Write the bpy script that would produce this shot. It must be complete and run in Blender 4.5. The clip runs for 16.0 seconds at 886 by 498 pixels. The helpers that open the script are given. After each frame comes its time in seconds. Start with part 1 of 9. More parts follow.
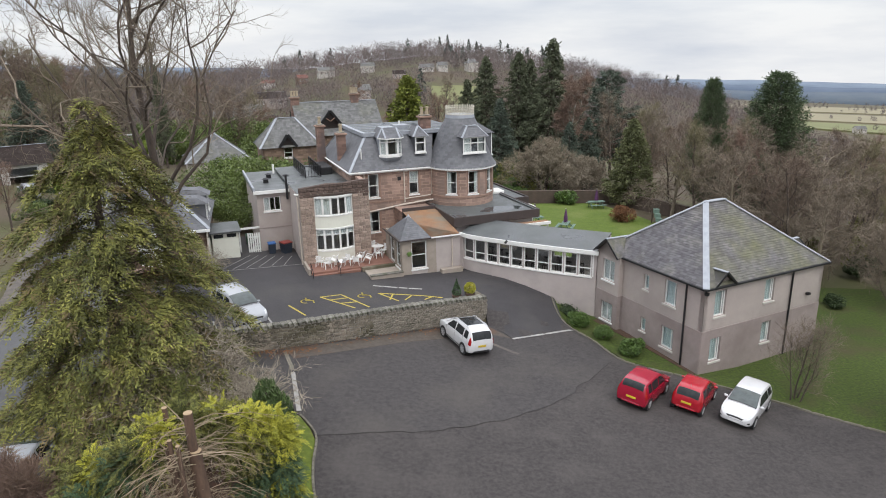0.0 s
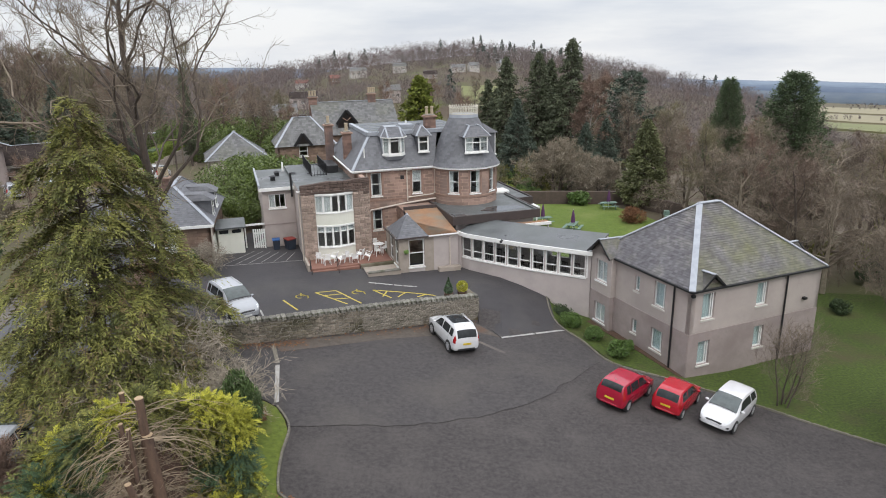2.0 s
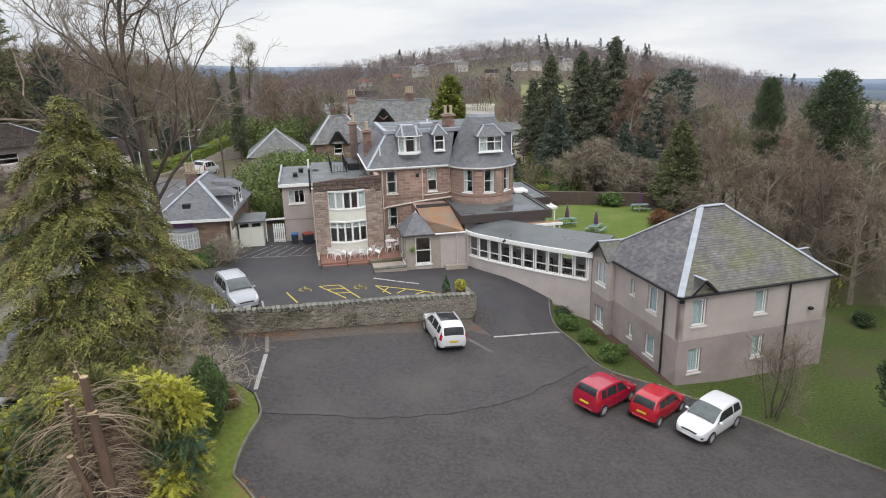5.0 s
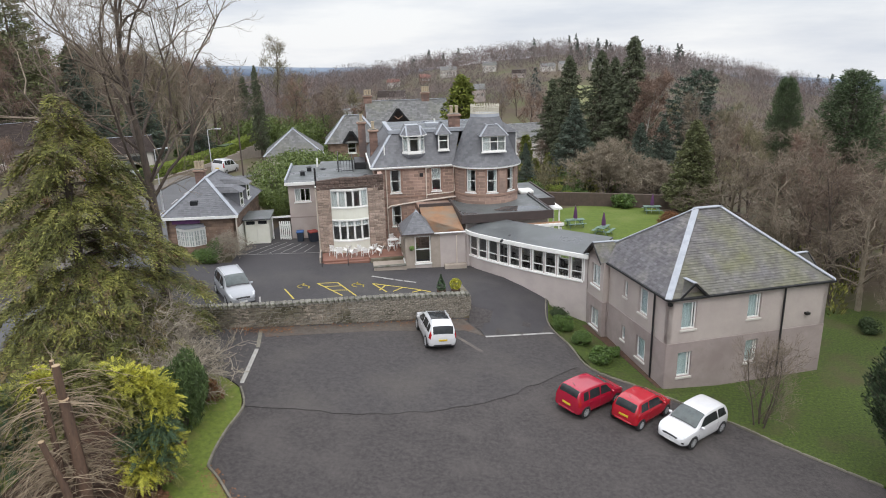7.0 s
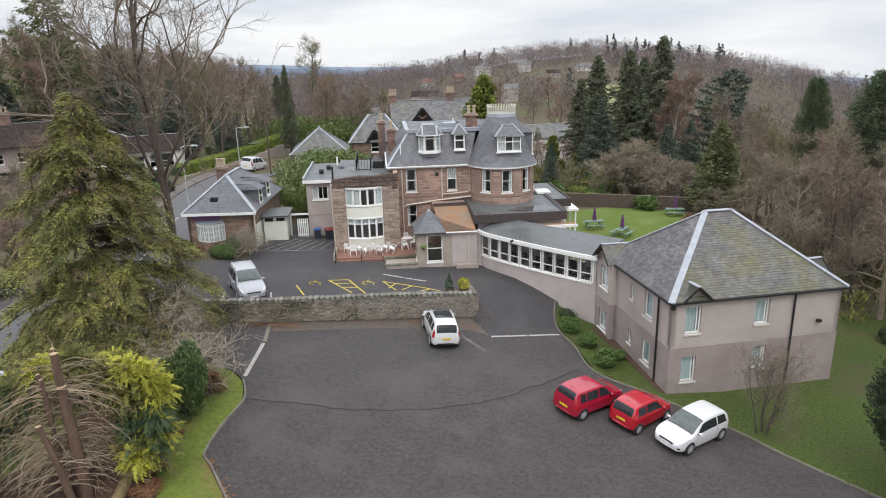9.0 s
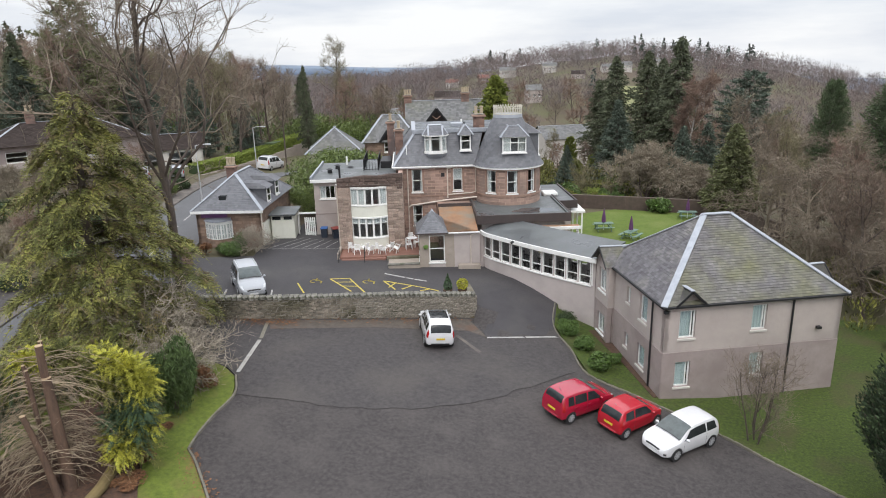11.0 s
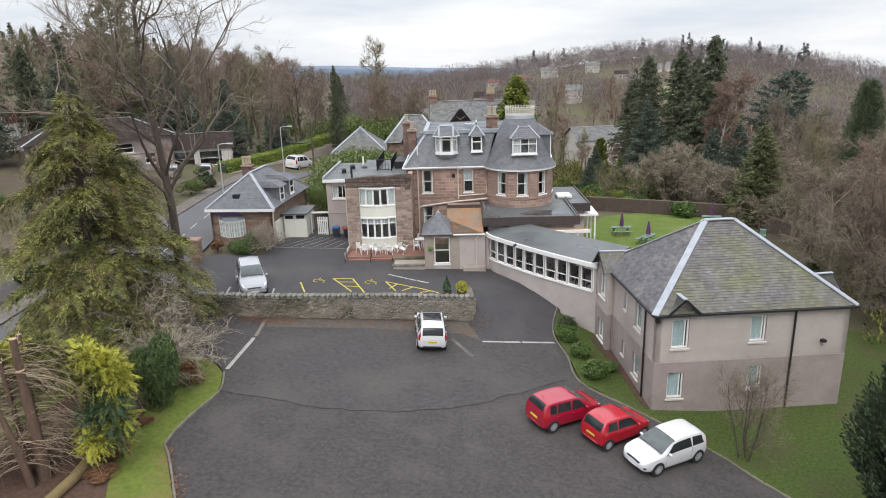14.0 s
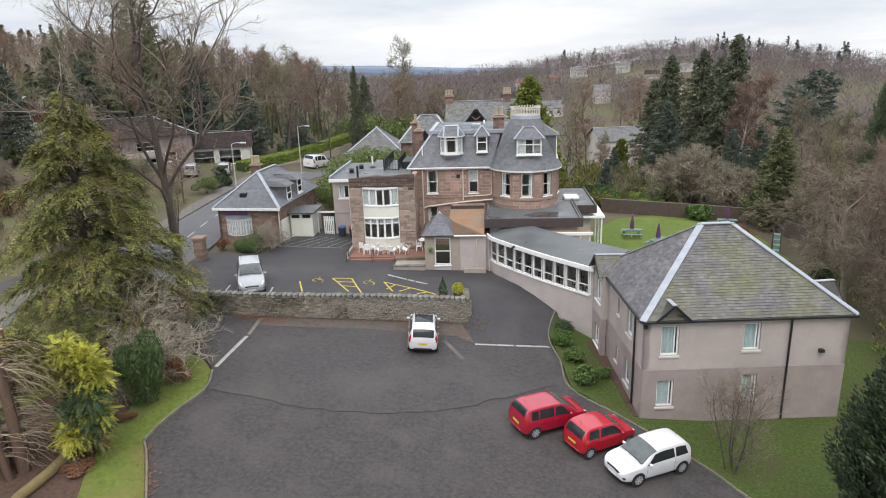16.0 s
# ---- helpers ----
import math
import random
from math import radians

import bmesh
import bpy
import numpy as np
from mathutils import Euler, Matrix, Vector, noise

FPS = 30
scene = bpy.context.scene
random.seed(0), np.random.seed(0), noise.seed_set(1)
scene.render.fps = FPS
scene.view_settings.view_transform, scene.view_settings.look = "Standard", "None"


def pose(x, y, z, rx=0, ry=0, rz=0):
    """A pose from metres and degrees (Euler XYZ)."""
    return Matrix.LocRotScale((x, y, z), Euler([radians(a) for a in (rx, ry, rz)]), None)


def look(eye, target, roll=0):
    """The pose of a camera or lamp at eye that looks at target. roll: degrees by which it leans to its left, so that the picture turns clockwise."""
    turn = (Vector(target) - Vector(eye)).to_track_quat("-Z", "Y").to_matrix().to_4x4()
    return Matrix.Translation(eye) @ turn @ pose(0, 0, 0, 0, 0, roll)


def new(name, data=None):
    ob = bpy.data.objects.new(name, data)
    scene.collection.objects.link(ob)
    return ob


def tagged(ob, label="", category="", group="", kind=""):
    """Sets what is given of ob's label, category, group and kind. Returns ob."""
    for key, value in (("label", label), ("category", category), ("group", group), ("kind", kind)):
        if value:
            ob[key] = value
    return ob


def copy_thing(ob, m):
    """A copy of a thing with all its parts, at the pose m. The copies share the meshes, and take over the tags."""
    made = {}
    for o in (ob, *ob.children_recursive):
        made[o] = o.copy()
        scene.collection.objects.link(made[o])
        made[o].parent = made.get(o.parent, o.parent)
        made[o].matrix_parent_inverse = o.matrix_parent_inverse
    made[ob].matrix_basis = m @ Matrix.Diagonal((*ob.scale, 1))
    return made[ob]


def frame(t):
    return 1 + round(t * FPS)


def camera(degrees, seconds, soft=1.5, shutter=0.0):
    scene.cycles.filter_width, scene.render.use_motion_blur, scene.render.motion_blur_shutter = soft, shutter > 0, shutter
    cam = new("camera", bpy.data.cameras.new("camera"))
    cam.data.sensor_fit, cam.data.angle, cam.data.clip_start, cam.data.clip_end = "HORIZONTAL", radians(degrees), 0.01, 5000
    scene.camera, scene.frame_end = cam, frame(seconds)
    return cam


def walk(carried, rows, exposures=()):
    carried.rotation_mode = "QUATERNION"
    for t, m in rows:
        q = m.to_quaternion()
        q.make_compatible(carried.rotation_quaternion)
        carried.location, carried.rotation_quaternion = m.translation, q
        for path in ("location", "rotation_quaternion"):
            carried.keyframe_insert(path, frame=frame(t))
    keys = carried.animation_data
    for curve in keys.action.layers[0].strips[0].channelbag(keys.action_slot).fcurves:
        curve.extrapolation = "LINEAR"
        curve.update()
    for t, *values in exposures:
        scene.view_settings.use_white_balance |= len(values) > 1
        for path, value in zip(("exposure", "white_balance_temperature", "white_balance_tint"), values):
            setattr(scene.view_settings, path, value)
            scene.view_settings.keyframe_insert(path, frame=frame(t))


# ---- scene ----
cam = camera(67.5, 16.0, soft=1.0)
PATH = [
    (0, (0.896, 0.272, 17.644), (0.859, 2.186, 17.065), -1.1),
    (0.5, (1.529, 0.215, 17.616), (1.478, 2.129, 17.038), -1.1),
    (1, (2.251, 0.178, 17.58), (2.185, 2.092, 17.003), -1.2),
    (1.5, (2.976, 0.101, 17.563), (2.878, 2.013, 16.986), -1.2),
    (2, (3.851, 0.01, 17.56), (3.703, 1.92, 16.984), -1.2),
    (2.5, (4.641, -0.065, 17.564), (4.437, 1.84, 16.989), -1.2),
    (3, (5.528, -0.096, 17.567), (5.272, 1.802, 16.992), -1.2),
    (3.5, (6.33, -0.064, 17.57), (6.04, 1.83, 16.995), -1.3),
    (4, (7.144, 0.002, 17.565), (6.829, 1.891, 16.99), -1.4),
    (6.5, (10.522, 0.488, 17.452), (10.098, 2.357, 16.88), -1.6),
    (7, (11.088, 0.532, 17.425), (10.636, 2.395, 16.854), -1.6),
    (7.5, (11.575, 0.61, 17.376), (11.096, 2.467, 16.806), -1.6),
    (8, (12.084, 0.693, 17.375), (11.574, 2.541, 16.806), -1.6),
    (8.5, (12.525, 0.759, 17.405), (11.989, 2.6, 16.836), -1.6),
    (9, (12.975, 0.829, 17.409), (12.416, 2.663, 16.84), -1.6),
    (11.5, (15.265, 1.555, 17.336), (14.602, 3.356, 16.771), -1.6),
    (12, (15.724, 1.75, 17.332), (15.031, 3.539, 16.767), -1.7),
    (12.5, (16.167, 1.959, 17.33), (15.444, 3.736, 16.766), -1.7),
    (13, (16.608, 2.24, 17.347), (15.858, 4.007, 16.785), -1.6),
    (13.5, (17.07, 2.555, 17.314), (16.311, 4.318, 16.752), -1.7),
    (14, (17.597, 2.875, 17.263), (16.829, 4.635, 16.702), -1.7),
    (14.5, (18.096, 3.177, 17.221), (17.308, 4.928, 16.662), -1.7),
    (15, (18.626, 3.495, 17.189), (17.819, 5.238, 16.631), -1.8),
    (15.5, (19.125, 3.819, 17.177), (18.295, 5.551, 16.619), -1.8),
    (16, (19.659, 4.191, 17.178), (18.802, 5.909, 16.62), -1.8),
]
walk(cam, [(t, look(eye, target, roll)) for t, eye, target, roll in PATH], [(0.0, 0.05), (8.0, 0.13), (16.0, 0.22)])

# ---------------- sky, sun, exposure ----------------
world = bpy.data.worlds.new("overcast_sky")
scene.world = world
world.use_nodes = True
wn, wl = world.node_tree.nodes, world.node_tree.links
wn.clear()
sky = wn.new("ShaderNodeTexSky")
sky.sky_type, sky.sun_disc = "NISHITA", False
sky.sun_elevation, sky.sun_rotation = radians(38), radians(200)
wtc = wn.new("ShaderNodeTexCoord")
wmap = wn.new("ShaderNodeMapping")
wmap.inputs["Scale"].default_value = (1.6, 1.6, 9.0)
cloud = wn.new("ShaderNodeTexNoise")
cloud.inputs["Scale"].default_value, cloud.inputs["Detail"].default_value = 1.7, 7
cloud.inputs["Roughness"].default_value = 0.55
wramp = wn.new("ShaderNodeValToRGB")
wramp.color_ramp.elements[0].position, wramp.color_ramp.elements[0].color = 0.36, (0.66, 0.70, 0.78, 1)
wramp.color_ramp.elements[1].position, wramp.color_ramp.elements[1].color = 0.62, (0.90, 0.91, 0.93, 1)
wmul = wn.new("ShaderNodeMix")
wmul.data_type, wmul.blend_type = "RGBA", "MULTIPLY"
wmul.inputs[0].default_value = 1.0
wmul.inputs[7].default_value = (0.1, 0.1, 0.1, 1)
wmix = wn.new("ShaderNodeMix")
wmix.data_type = "RGBA"
wmix.inputs[0].default_value = 0.92
wbg, wout = wn.new("ShaderNodeBackground"), wn.new("ShaderNodeOutputWorld")
wl.new(wtc.outputs["Generated"], wmap.inputs["Vector"])
wl.new(wmap.outputs[0], cloud.inputs["Vector"])
wl.new(cloud.outputs[0], wramp.inputs[0])
wl.new(sky.outputs[0], wmul.inputs[6])
wl.new(wmul.outputs[2], wmix.inputs[6])
wl.new(wramp.outputs[0], wmix.inputs[7])
wsep = wn.new("ShaderNodeSeparateXYZ")
wup = wn.new("ShaderNodeMapRange")
wup.inputs[1].default_value, wup.inputs[2].default_value = 0.15, 0.75
wup.inputs[3].default_value, wup.inputs[4].default_value = 1.0, 2.35
wl.new(wtc.outputs["Generated"], wsep.inputs[0])
wl.new(wsep.outputs[2], wup.inputs[0])
wl.new(wup.outputs[0], wbg.inputs[1])
wl.new(wmix.outputs[2], wbg.inputs[0])
wl.new(wbg.outputs[0], wout.inputs[0])
sun_data = bpy.data.lights.new("sun", "SUN")
sun_data.energy, sun_data.angle, sun_data.color = 1.2, radians(30), (1.0, 0.95, 0.88)
sun = new("sun", sun_data)
sun.matrix_world = look((0, 0, 60), (-14, 40, 0))


# ---------------- materials ----------------
def mat(name, col, col2=None, rough=0.8, scale=3.0, metal=0.0, bump=0.15, bscale=30.0, spots=None, spot_scale=0.6, spot_at=0.55,
        spot_soft=0.12, island=0.0, spec=0.5, stretch=None, obj=False, rough2=None):
    """Procedural surface: two tones of mottling, optional stains, fine relief, per-piece variation."""
    m = bpy.data.materials.new(name)
    m.use_nodes = True
    n, l = m.node_tree.nodes, m.node_tree.links
    b = n["Principled BSDF"]
    b.inputs["Roughness"].default_value, b.inputs["Metallic"].default_value = rough, metal
    b.inputs["Specular IOR Level"].default_value = spec
    tc = n.new("ShaderNodeTexCoord")
    src = tc.outputs["Object"]
    if stretch:
        mp = n.new("ShaderNodeMapping")
        mp.inputs["Scale"].default_value = stretch
        l.new(src, mp.inputs[0])
        src = mp.outputs[0]
    no = n.new("ShaderNodeTexNoise")
    no.inputs["Scale"].default_value, no.inputs["Detail"].default_value, no.inputs["Roughness"].default_value = scale, 8, 0.72
    l.new(src, no.inputs["Vector"])
    mx = n.new("ShaderNodeMix")
    mx.data_type = "RGBA"
    col2 = col2 or tuple(c * 0.75 for c in col)
    mx.inputs[6].default_value, mx.inputs[7].default_value = (*col, 1), (*col2, 1)
    mr = n.new("ShaderNodeMapRange")
    mr.inputs[1].default_value, mr.inputs[2].default_value = 0.35, 0.65
    l.new(no.outputs[0], mr.inputs[0])
    l.new(mr.outputs[0], mx.inputs[0])
    out = mx.outputs[2]
    if spots:
        n2 = n.new("ShaderNodeTexNoise")
        n2.inputs["Scale"].default_value, n2.inputs["Detail"].default_value = spot_scale, 5
        l.new(tc.outputs["Object"], n2.inputs["Vector"])
        r2 = n.new("ShaderNodeMapRange")
        r2.inputs[1].default_value, r2.inputs[2].default_value = spot_at - spot_soft, spot_at + spot_soft
        l.new(n2.outputs[0], r2.inputs[0])
        m2 = n.new("ShaderNodeMix")
        m2.data_type = "RGBA"
        m2.inputs[7].default_value = (*spots, 1)
        l.new(r2.outputs[0], m2.inputs[0])
        l.new(out, m2.inputs[6])
        out = m2.outputs[2]
        if rough2 is not None:
            r3 = n.new("ShaderNodeMapRange")
            r3.inputs[3].default_value, r3.inputs[4].default_value = rough, rough2
            l.new(r2.outputs[0], r3.inputs[0])
            l.new(r3.outputs[0], b.inputs["Roughness"])
    if island:
        hs = n.new("ShaderNodeHueSaturation")
        mr3 = n.new("ShaderNodeMapRange")
        mr3.inputs[3].default_value, mr3.inputs[4].default_value = 1 - island, 1 + island
        if obj:
            ge = n.new("ShaderNodeObjectInfo")
            l.new(ge.outputs["Random"], mr3.inputs[0])
        else:
            ge = n.new("ShaderNodeNewGeometry")
            l.new(ge.outputs["Random Per Island"], mr3.inputs[0])
        l.new(mr3.outputs[0], hs.inputs["Value"])
        l.new(out, hs.inputs["Color"])
        out = hs.outputs[0]
    l.new(out, b.inputs["Base Color"])
    if bump:
        n3 = n.new("ShaderNodeTexNoise")
        n3.inputs["Scale"].default_value, n3.inputs["Detail"].default_value = bscale, 4
        l.new(src, n3.inputs["Vector"])
        bp = n.new("ShaderNodeBump")
        bp.inputs["Strength"].default_value, bp.inputs["Distance"].default_value = bump, 0.03
        l.new(n3.outputs[0], bp.inputs["Height"])
        l.new(bp.outputs[0], b.inputs["Normal"])
    return m


def stone_mat(name, col, col2, mortar, bw, bh, stain=None):
    """Coursed squared stone seen from afar: brick courses with mottled blocks, sooty stains and relief."""
    m = mat(name, col, col2, rough=0.92, scale=0.9, bump=0.0)
    n, l = m.node_tree.nodes, m.node_tree.links
    b = n["Principled BSDF"]
    tc = n.new("ShaderNodeTexCoord")
    sp = n.new("ShaderNodeSeparateXYZ")
    ad = n.new("ShaderNodeMath")
    cb = n.new("ShaderNodeCombineXYZ")
    l.new(tc.outputs["Object"], sp.inputs[0])
    l.new(sp.outputs[0], ad.inputs[0])
    l.new(sp.outputs[1], ad.inputs[1])
    l.new(ad.outputs[0], cb.inputs[0])
    l.new(sp.outputs[2], cb.inputs[1])
    br = n.new("ShaderNodeTexBrick")
    br.inputs["Scale"].default_value = 1.0
    br.inputs["Brick Width"].default_value, br.inputs["Row Height"].default_value = bw, bh
    br.inputs["Mortar Size"].default_value, br.inputs["Mortar Smooth"].default_value = 0.024, 0.4
    br.inputs["Color1"].default_value = (0.66, 0.65, 0.64, 1)
    br.inputs["Color2"].default_value = (1.26, 1.23, 1.2, 1)
    br.inputs["Mortar"].default_value = (*mortar, 1)
    l.new(cb.outputs[0], br.inputs["Vector"])
    mm = n.new("ShaderNodeMix")
    mm.data_type, mm.blend_type = "RGBA", "MULTIPLY"
    mm.inputs[0].default_value = 1.0
    old = b.inputs["Base Color"].links[0].from_socket
    l.new(old, mm.inputs[6])
    l.new(br.outputs[0], mm.inputs[7])
    out = mm.outputs[2]
    if stain:
        n2 = n.new("ShaderNodeTexNoise")
        n2.inputs["Scale"].default_value, n2.inputs["Detail"].default_value = 0.5, 6
        l.new(tc.outputs["Object"], n2.inputs["Vector"])
        r2 = n.new("ShaderNodeMapRange")
        r2.inputs[1].default_value, r2.inputs[2].default_value = 0.48, 0.72
        l.new(n2.outputs[0], r2.inputs[0])
        m2 = n.new("ShaderNodeMix")
        m2.data_type = "RGBA"
        m2.inputs[7].default_value = (*stain, 1)
        l.new(r2.outputs[0], m2.inputs[0])
        l.new(out, m2.inputs[6])
        out = m2.outputs[2]
    l.new(out, b.inputs["Base Color"])
    bp = n.new("ShaderNodeBump")
    bp.inputs["Strength"].default_value, bp.inputs["Distance"].default_value = 0.6, 0.03
    bp.invert = True
    l.new(br.outputs["Fac"], bp.inputs["Height"])
    l.new(bp.outputs[0], b.inputs["Normal"])
    return m


def glass_mat(name, tint=(0.88, 0.91, 0.92), rough=0.03):
    m = bpy.data.materials.new(name)
    m.use_nodes = True
    n, l = m.node_tree.nodes, m.node_tree.links
    n.clear()
    o, mix, gl, tr, lw = (n.new("ShaderNode" + k) for k in ("OutputMaterial", "MixShader", "BsdfGlossy", "BsdfTransparent", "LayerWeight"))
    pw, ma = n.new("ShaderNodeMath"), n.new("ShaderNodeMath")
    gl.inputs["Roughness"].default_value = rough
    tr.inputs["Color"].default_value = (*tint, 1)
    lw.inputs["Blend"].default_value = 0.5
    pw.operation, pw.inputs[1].default_value = "POWER", 4.0
    ma.operation, ma.inputs[1].default_value, ma.inputs[2].default_value = "MULTIPLY_ADD", 0.8, 0.055
    l.new(lw.outputs["Facing"], pw.inputs[0])
    l.new(pw.outputs[0], ma.inputs[0])
    l.new(ma.outputs[0], mix.inputs[0])
    l.new(tr.outputs[0], mix.inputs[1])
    l.new(gl.outputs[0], mix.inputs[2])
    l.new(mix.outputs[0], o.inputs[0])
    return m


M_ASPH = mat("old_asphalt", (0.031, 0.027, 0.027), (0.068, 0.06, 0.058), 0.9, 5.0, bump=0.8, bscale=40, spots=(0.084, 0.074, 0.07), spot_scale=0.4, spot_at=0.66, spot_soft=0.18)
M_ASPH2 = mat("smooth_asphalt", (0.035, 0.031, 0.032), (0.066, 0.059, 0.058), 0.85, 4.0, bump=0.6, bscale=50, spots=(0.078, 0.069, 0.063), spot_scale=0.25, spot_at=0.63, spot_soft=0.16)
M_SEAM = mat("open_dark_seam", (0.028, 0.025, 0.025), (0.04, 0.036, 0.035), 0.95, 5, bump=0.4)
M_YARD = mat("yard_asphalt", (0.037, 0.034, 0.037), (0.05, 0.046, 0.049), 0.8, 0.4, bump=0.3, bscale=70, spots=(0.062, 0.058, 0.055), spot_scale=0.3, spot_at=0.62)
M_ROAD = mat("road_asphalt", (0.085, 0.085, 0.09), (0.105, 0.105, 0.11), 0.85, 0.5, bump=0.3, bscale=60)
M_GRAVEL = mat("worn_gravelly_edge", (0.16, 0.14, 0.12), (0.09, 0.08, 0.075), 0.95, 1.2, bump=0.5, bscale=40)
M_GROUND = mat("rough_grass_and_litter", (0.078, 0.06, 0.038), (0.095, 0.068, 0.048), 0.95, 0.9, bump=0.8, bscale=6, spots=(0.085, 0.088, 0.035), spot_scale=0.09, spot_at=0.55)
M_LAWN2 = mat("damp_rough_lawn", (0.072, 0.108, 0.011), (0.022, 0.034, 0.006), 0.95, 6.5, bump=1.0, bscale=22, spots=(0.062, 0.055, 0.022), spot_scale=0.5, spot_at=0.62)
M_LAWN3 = mat("bright_garden_lawn", (0.1, 0.145, 0.014), (0.064, 0.1, 0.01), 0.95, 2.5, bump=0.6, bscale=25, spots=(0.13, 0.16, 0.035), spot_scale=0.25, spot_at=0.6)
M_VERGE = mat("mossy_verge", (0.13, 0.165, 0.02), (0.068, 0.096, 0.012), 0.95, 4, bump=0.8, bscale=30, spots=(0.15, 0.13, 0.04), spot_scale=0.7, spot_at=0.62)
M_LITTER = mat("leaf_litter", (0.105, 0.055, 0.035), (0.045, 0.03, 0.022), 0.95, 6, bump=0.8, bscale=25)
M_FIELD = mat("pale_field", (0.25, 0.22, 0.14), (0.21, 0.19, 0.12), 0.95, 0.02, bump=0)
M_FIELD2 = mat("green_field", (0.17, 0.175, 0.075), (0.14, 0.15, 0.065), 0.95, 0.02, bump=0)
# blue of distance haze is put into the colours of these three ridges
M_FARHILL = mat("haze_blue_moor", (0.17, 0.21, 0.265), (0.12, 0.155, 0.205), 0.95, 0.004, bump=0)
M_MOORM = mat("haze_blue_forest_ridge", (0.095, 0.125, 0.175), (0.07, 0.095, 0.14), 0.95, 0.005, bump=0)
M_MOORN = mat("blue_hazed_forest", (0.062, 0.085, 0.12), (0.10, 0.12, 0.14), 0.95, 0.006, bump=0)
M_GRIT = mat("damp_reddish_grit", (0.115, 0.096, 0.08), (0.07, 0.059, 0.05), 0.95, 3.5, bump=0.6, bscale=40, spots=(0.11, 0.065, 0.045), spot_scale=0.8, spot_at=0.62)
M_KERB = mat("concrete_kerb", (0.2, 0.185, 0.15), (0.12, 0.11, 0.085), 0.9, 4, bump=0.4, island=0.15, obj=True)
M_WHITE = mat("worn_white_paint_marking", (0.44, 0.43, 0.41), (0.22, 0.215, 0.21), 0.8, 4, bump=0.2)
M_YELLOW = mat("worn_yellow_marking", (0.52, 0.42, 0.06), (0.38, 0.31, 0.07), 0.8, 4, bump=0.2)
M_WALLST = mat("rubble_stone", (0.30, 0.265, 0.22), (0.19, 0.165, 0.14), 0.95, 2.5, bump=0.6, bscale=18, spots=(0.11, 0.105, 0.08), spot_scale=0.8, spot_at=0.62, island=0.25, obj=True)
M_WALLST2 = mat("rubble_stone_joined", (0.26, 0.225, 0.18), (0.15, 0.128, 0.105), 0.95, 2.5, bump=0.6, bscale=18, spots=(0.075, 0.068, 0.042), spot_scale=0.45, spot_at=0.5, island=0.3)
M_MORTAR = mat("lime_mortar", (0.31, 0.285, 0.245), (0.20, 0.18, 0.155), 0.95, 3, bump=0.5, spots=(0.09, 0.085, 0.06), spot_scale=0.5, spot_at=0.56)
M_COPE = mat("weathered_cope_stone", (0.24, 0.225, 0.2), (0.13, 0.125, 0.11), 0.95, 3, bump=0.5, spots=(0.08, 0.085, 0.05), spot_scale=2, island=0.3, obj=True)
M_SAND = stone_mat("red_sandstone", (0.37, 0.26, 0.215), (0.27, 0.19, 0.158), (1.3, 1.27, 1.22), 0.66, 0.27, (0.22, 0.165, 0.14))
M_DRESS = mat("dressed_sandstone", (0.30, 0.20, 0.155), (0.24, 0.155, 0.12), 0.9, 3, bump=0.3)
M_BAYST = mat("bay_stone", (0.40, 0.315, 0.26), (0.28, 0.21, 0.175), 0.93, 2.5, bump=0.5, bscale=14, island=0.28, obj=True)
M_BAYDK = mat("sooty_stone", (0.15, 0.105, 0.085), (0.075, 0.055, 0.05), 0.95, 3, bump=0.5, bscale=14, island=0.35, obj=True)
M_BAYMO = mat("bay_mortar", (0.40, 0.34, 0.29), (0.30, 0.245, 0.205), 0.95, 4, bump=0.4)
M_LODGE = stone_mat("brown_sandstone", (0.25, 0.18, 0.14), (0.19, 0.13, 0.10), (0.85, 0.8, 0.75), 0.6, 0.25, (0.14, 0.10, 0.085))
M_HARL = mat("grey_pink_harling", (0.44, 0.385, 0.355), (0.39, 0.34, 0.315), 0.95, 0.8, bump=0.7, bscale=45, spots=(0.34, 0.295, 0.275), spot_scale=0.35, spot_at=0.62)
M_HARL2 = mat("rough_lower_harling", (0.33, 0.275, 0.26), (0.275, 0.23, 0.215), 0.95, 1.5, bump=0.9, bscale=25, spots=(0.25, 0.205, 0.195), spot_scale=0.5, spot_at=0.58)
M_PALEH = mat("pale_painted_render", (0.56, 0.53, 0.49), (0.48, 0.455, 0.42), 0.9, 0.6, bump=0.2)
M_LINKW = mat("pinkish_render", (0.45, 0.40, 0.38), (0.41, 0.36, 0.345), 0.92, 0.8, bump=0.4, bscale=40, spots=(0.36, 0.32, 0.305), spot_scale=0.4, spot_at=0.62)
M_SLATE = mat("blue_grey_slate", (0.142, 0.145, 0.157), (0.108, 0.11, 0.122), 0.6, 1.2, bump=0.3, bscale=20, island=0.16)
M_SLATEW = mat("mossy_slate", (0.15, 0.142, 0.143), (0.088, 0.083, 0.086), 0.7, 1.6, bump=0.6, bscale=20, spots=(0.128, 0.128, 0.058), spot_scale=0.42, spot_at=0.55, spot_soft=0.17, island=0.2)
M_SLATEN = mat("streaky_slate", (0.125, 0.12, 0.128), (0.085, 0.08, 0.088), 0.7, 1.6, bump=0.4, bscale=20, spots=(0.17, 0.16, 0.15), spot_scale=0.6, spot_at=0.6, island=0.28)
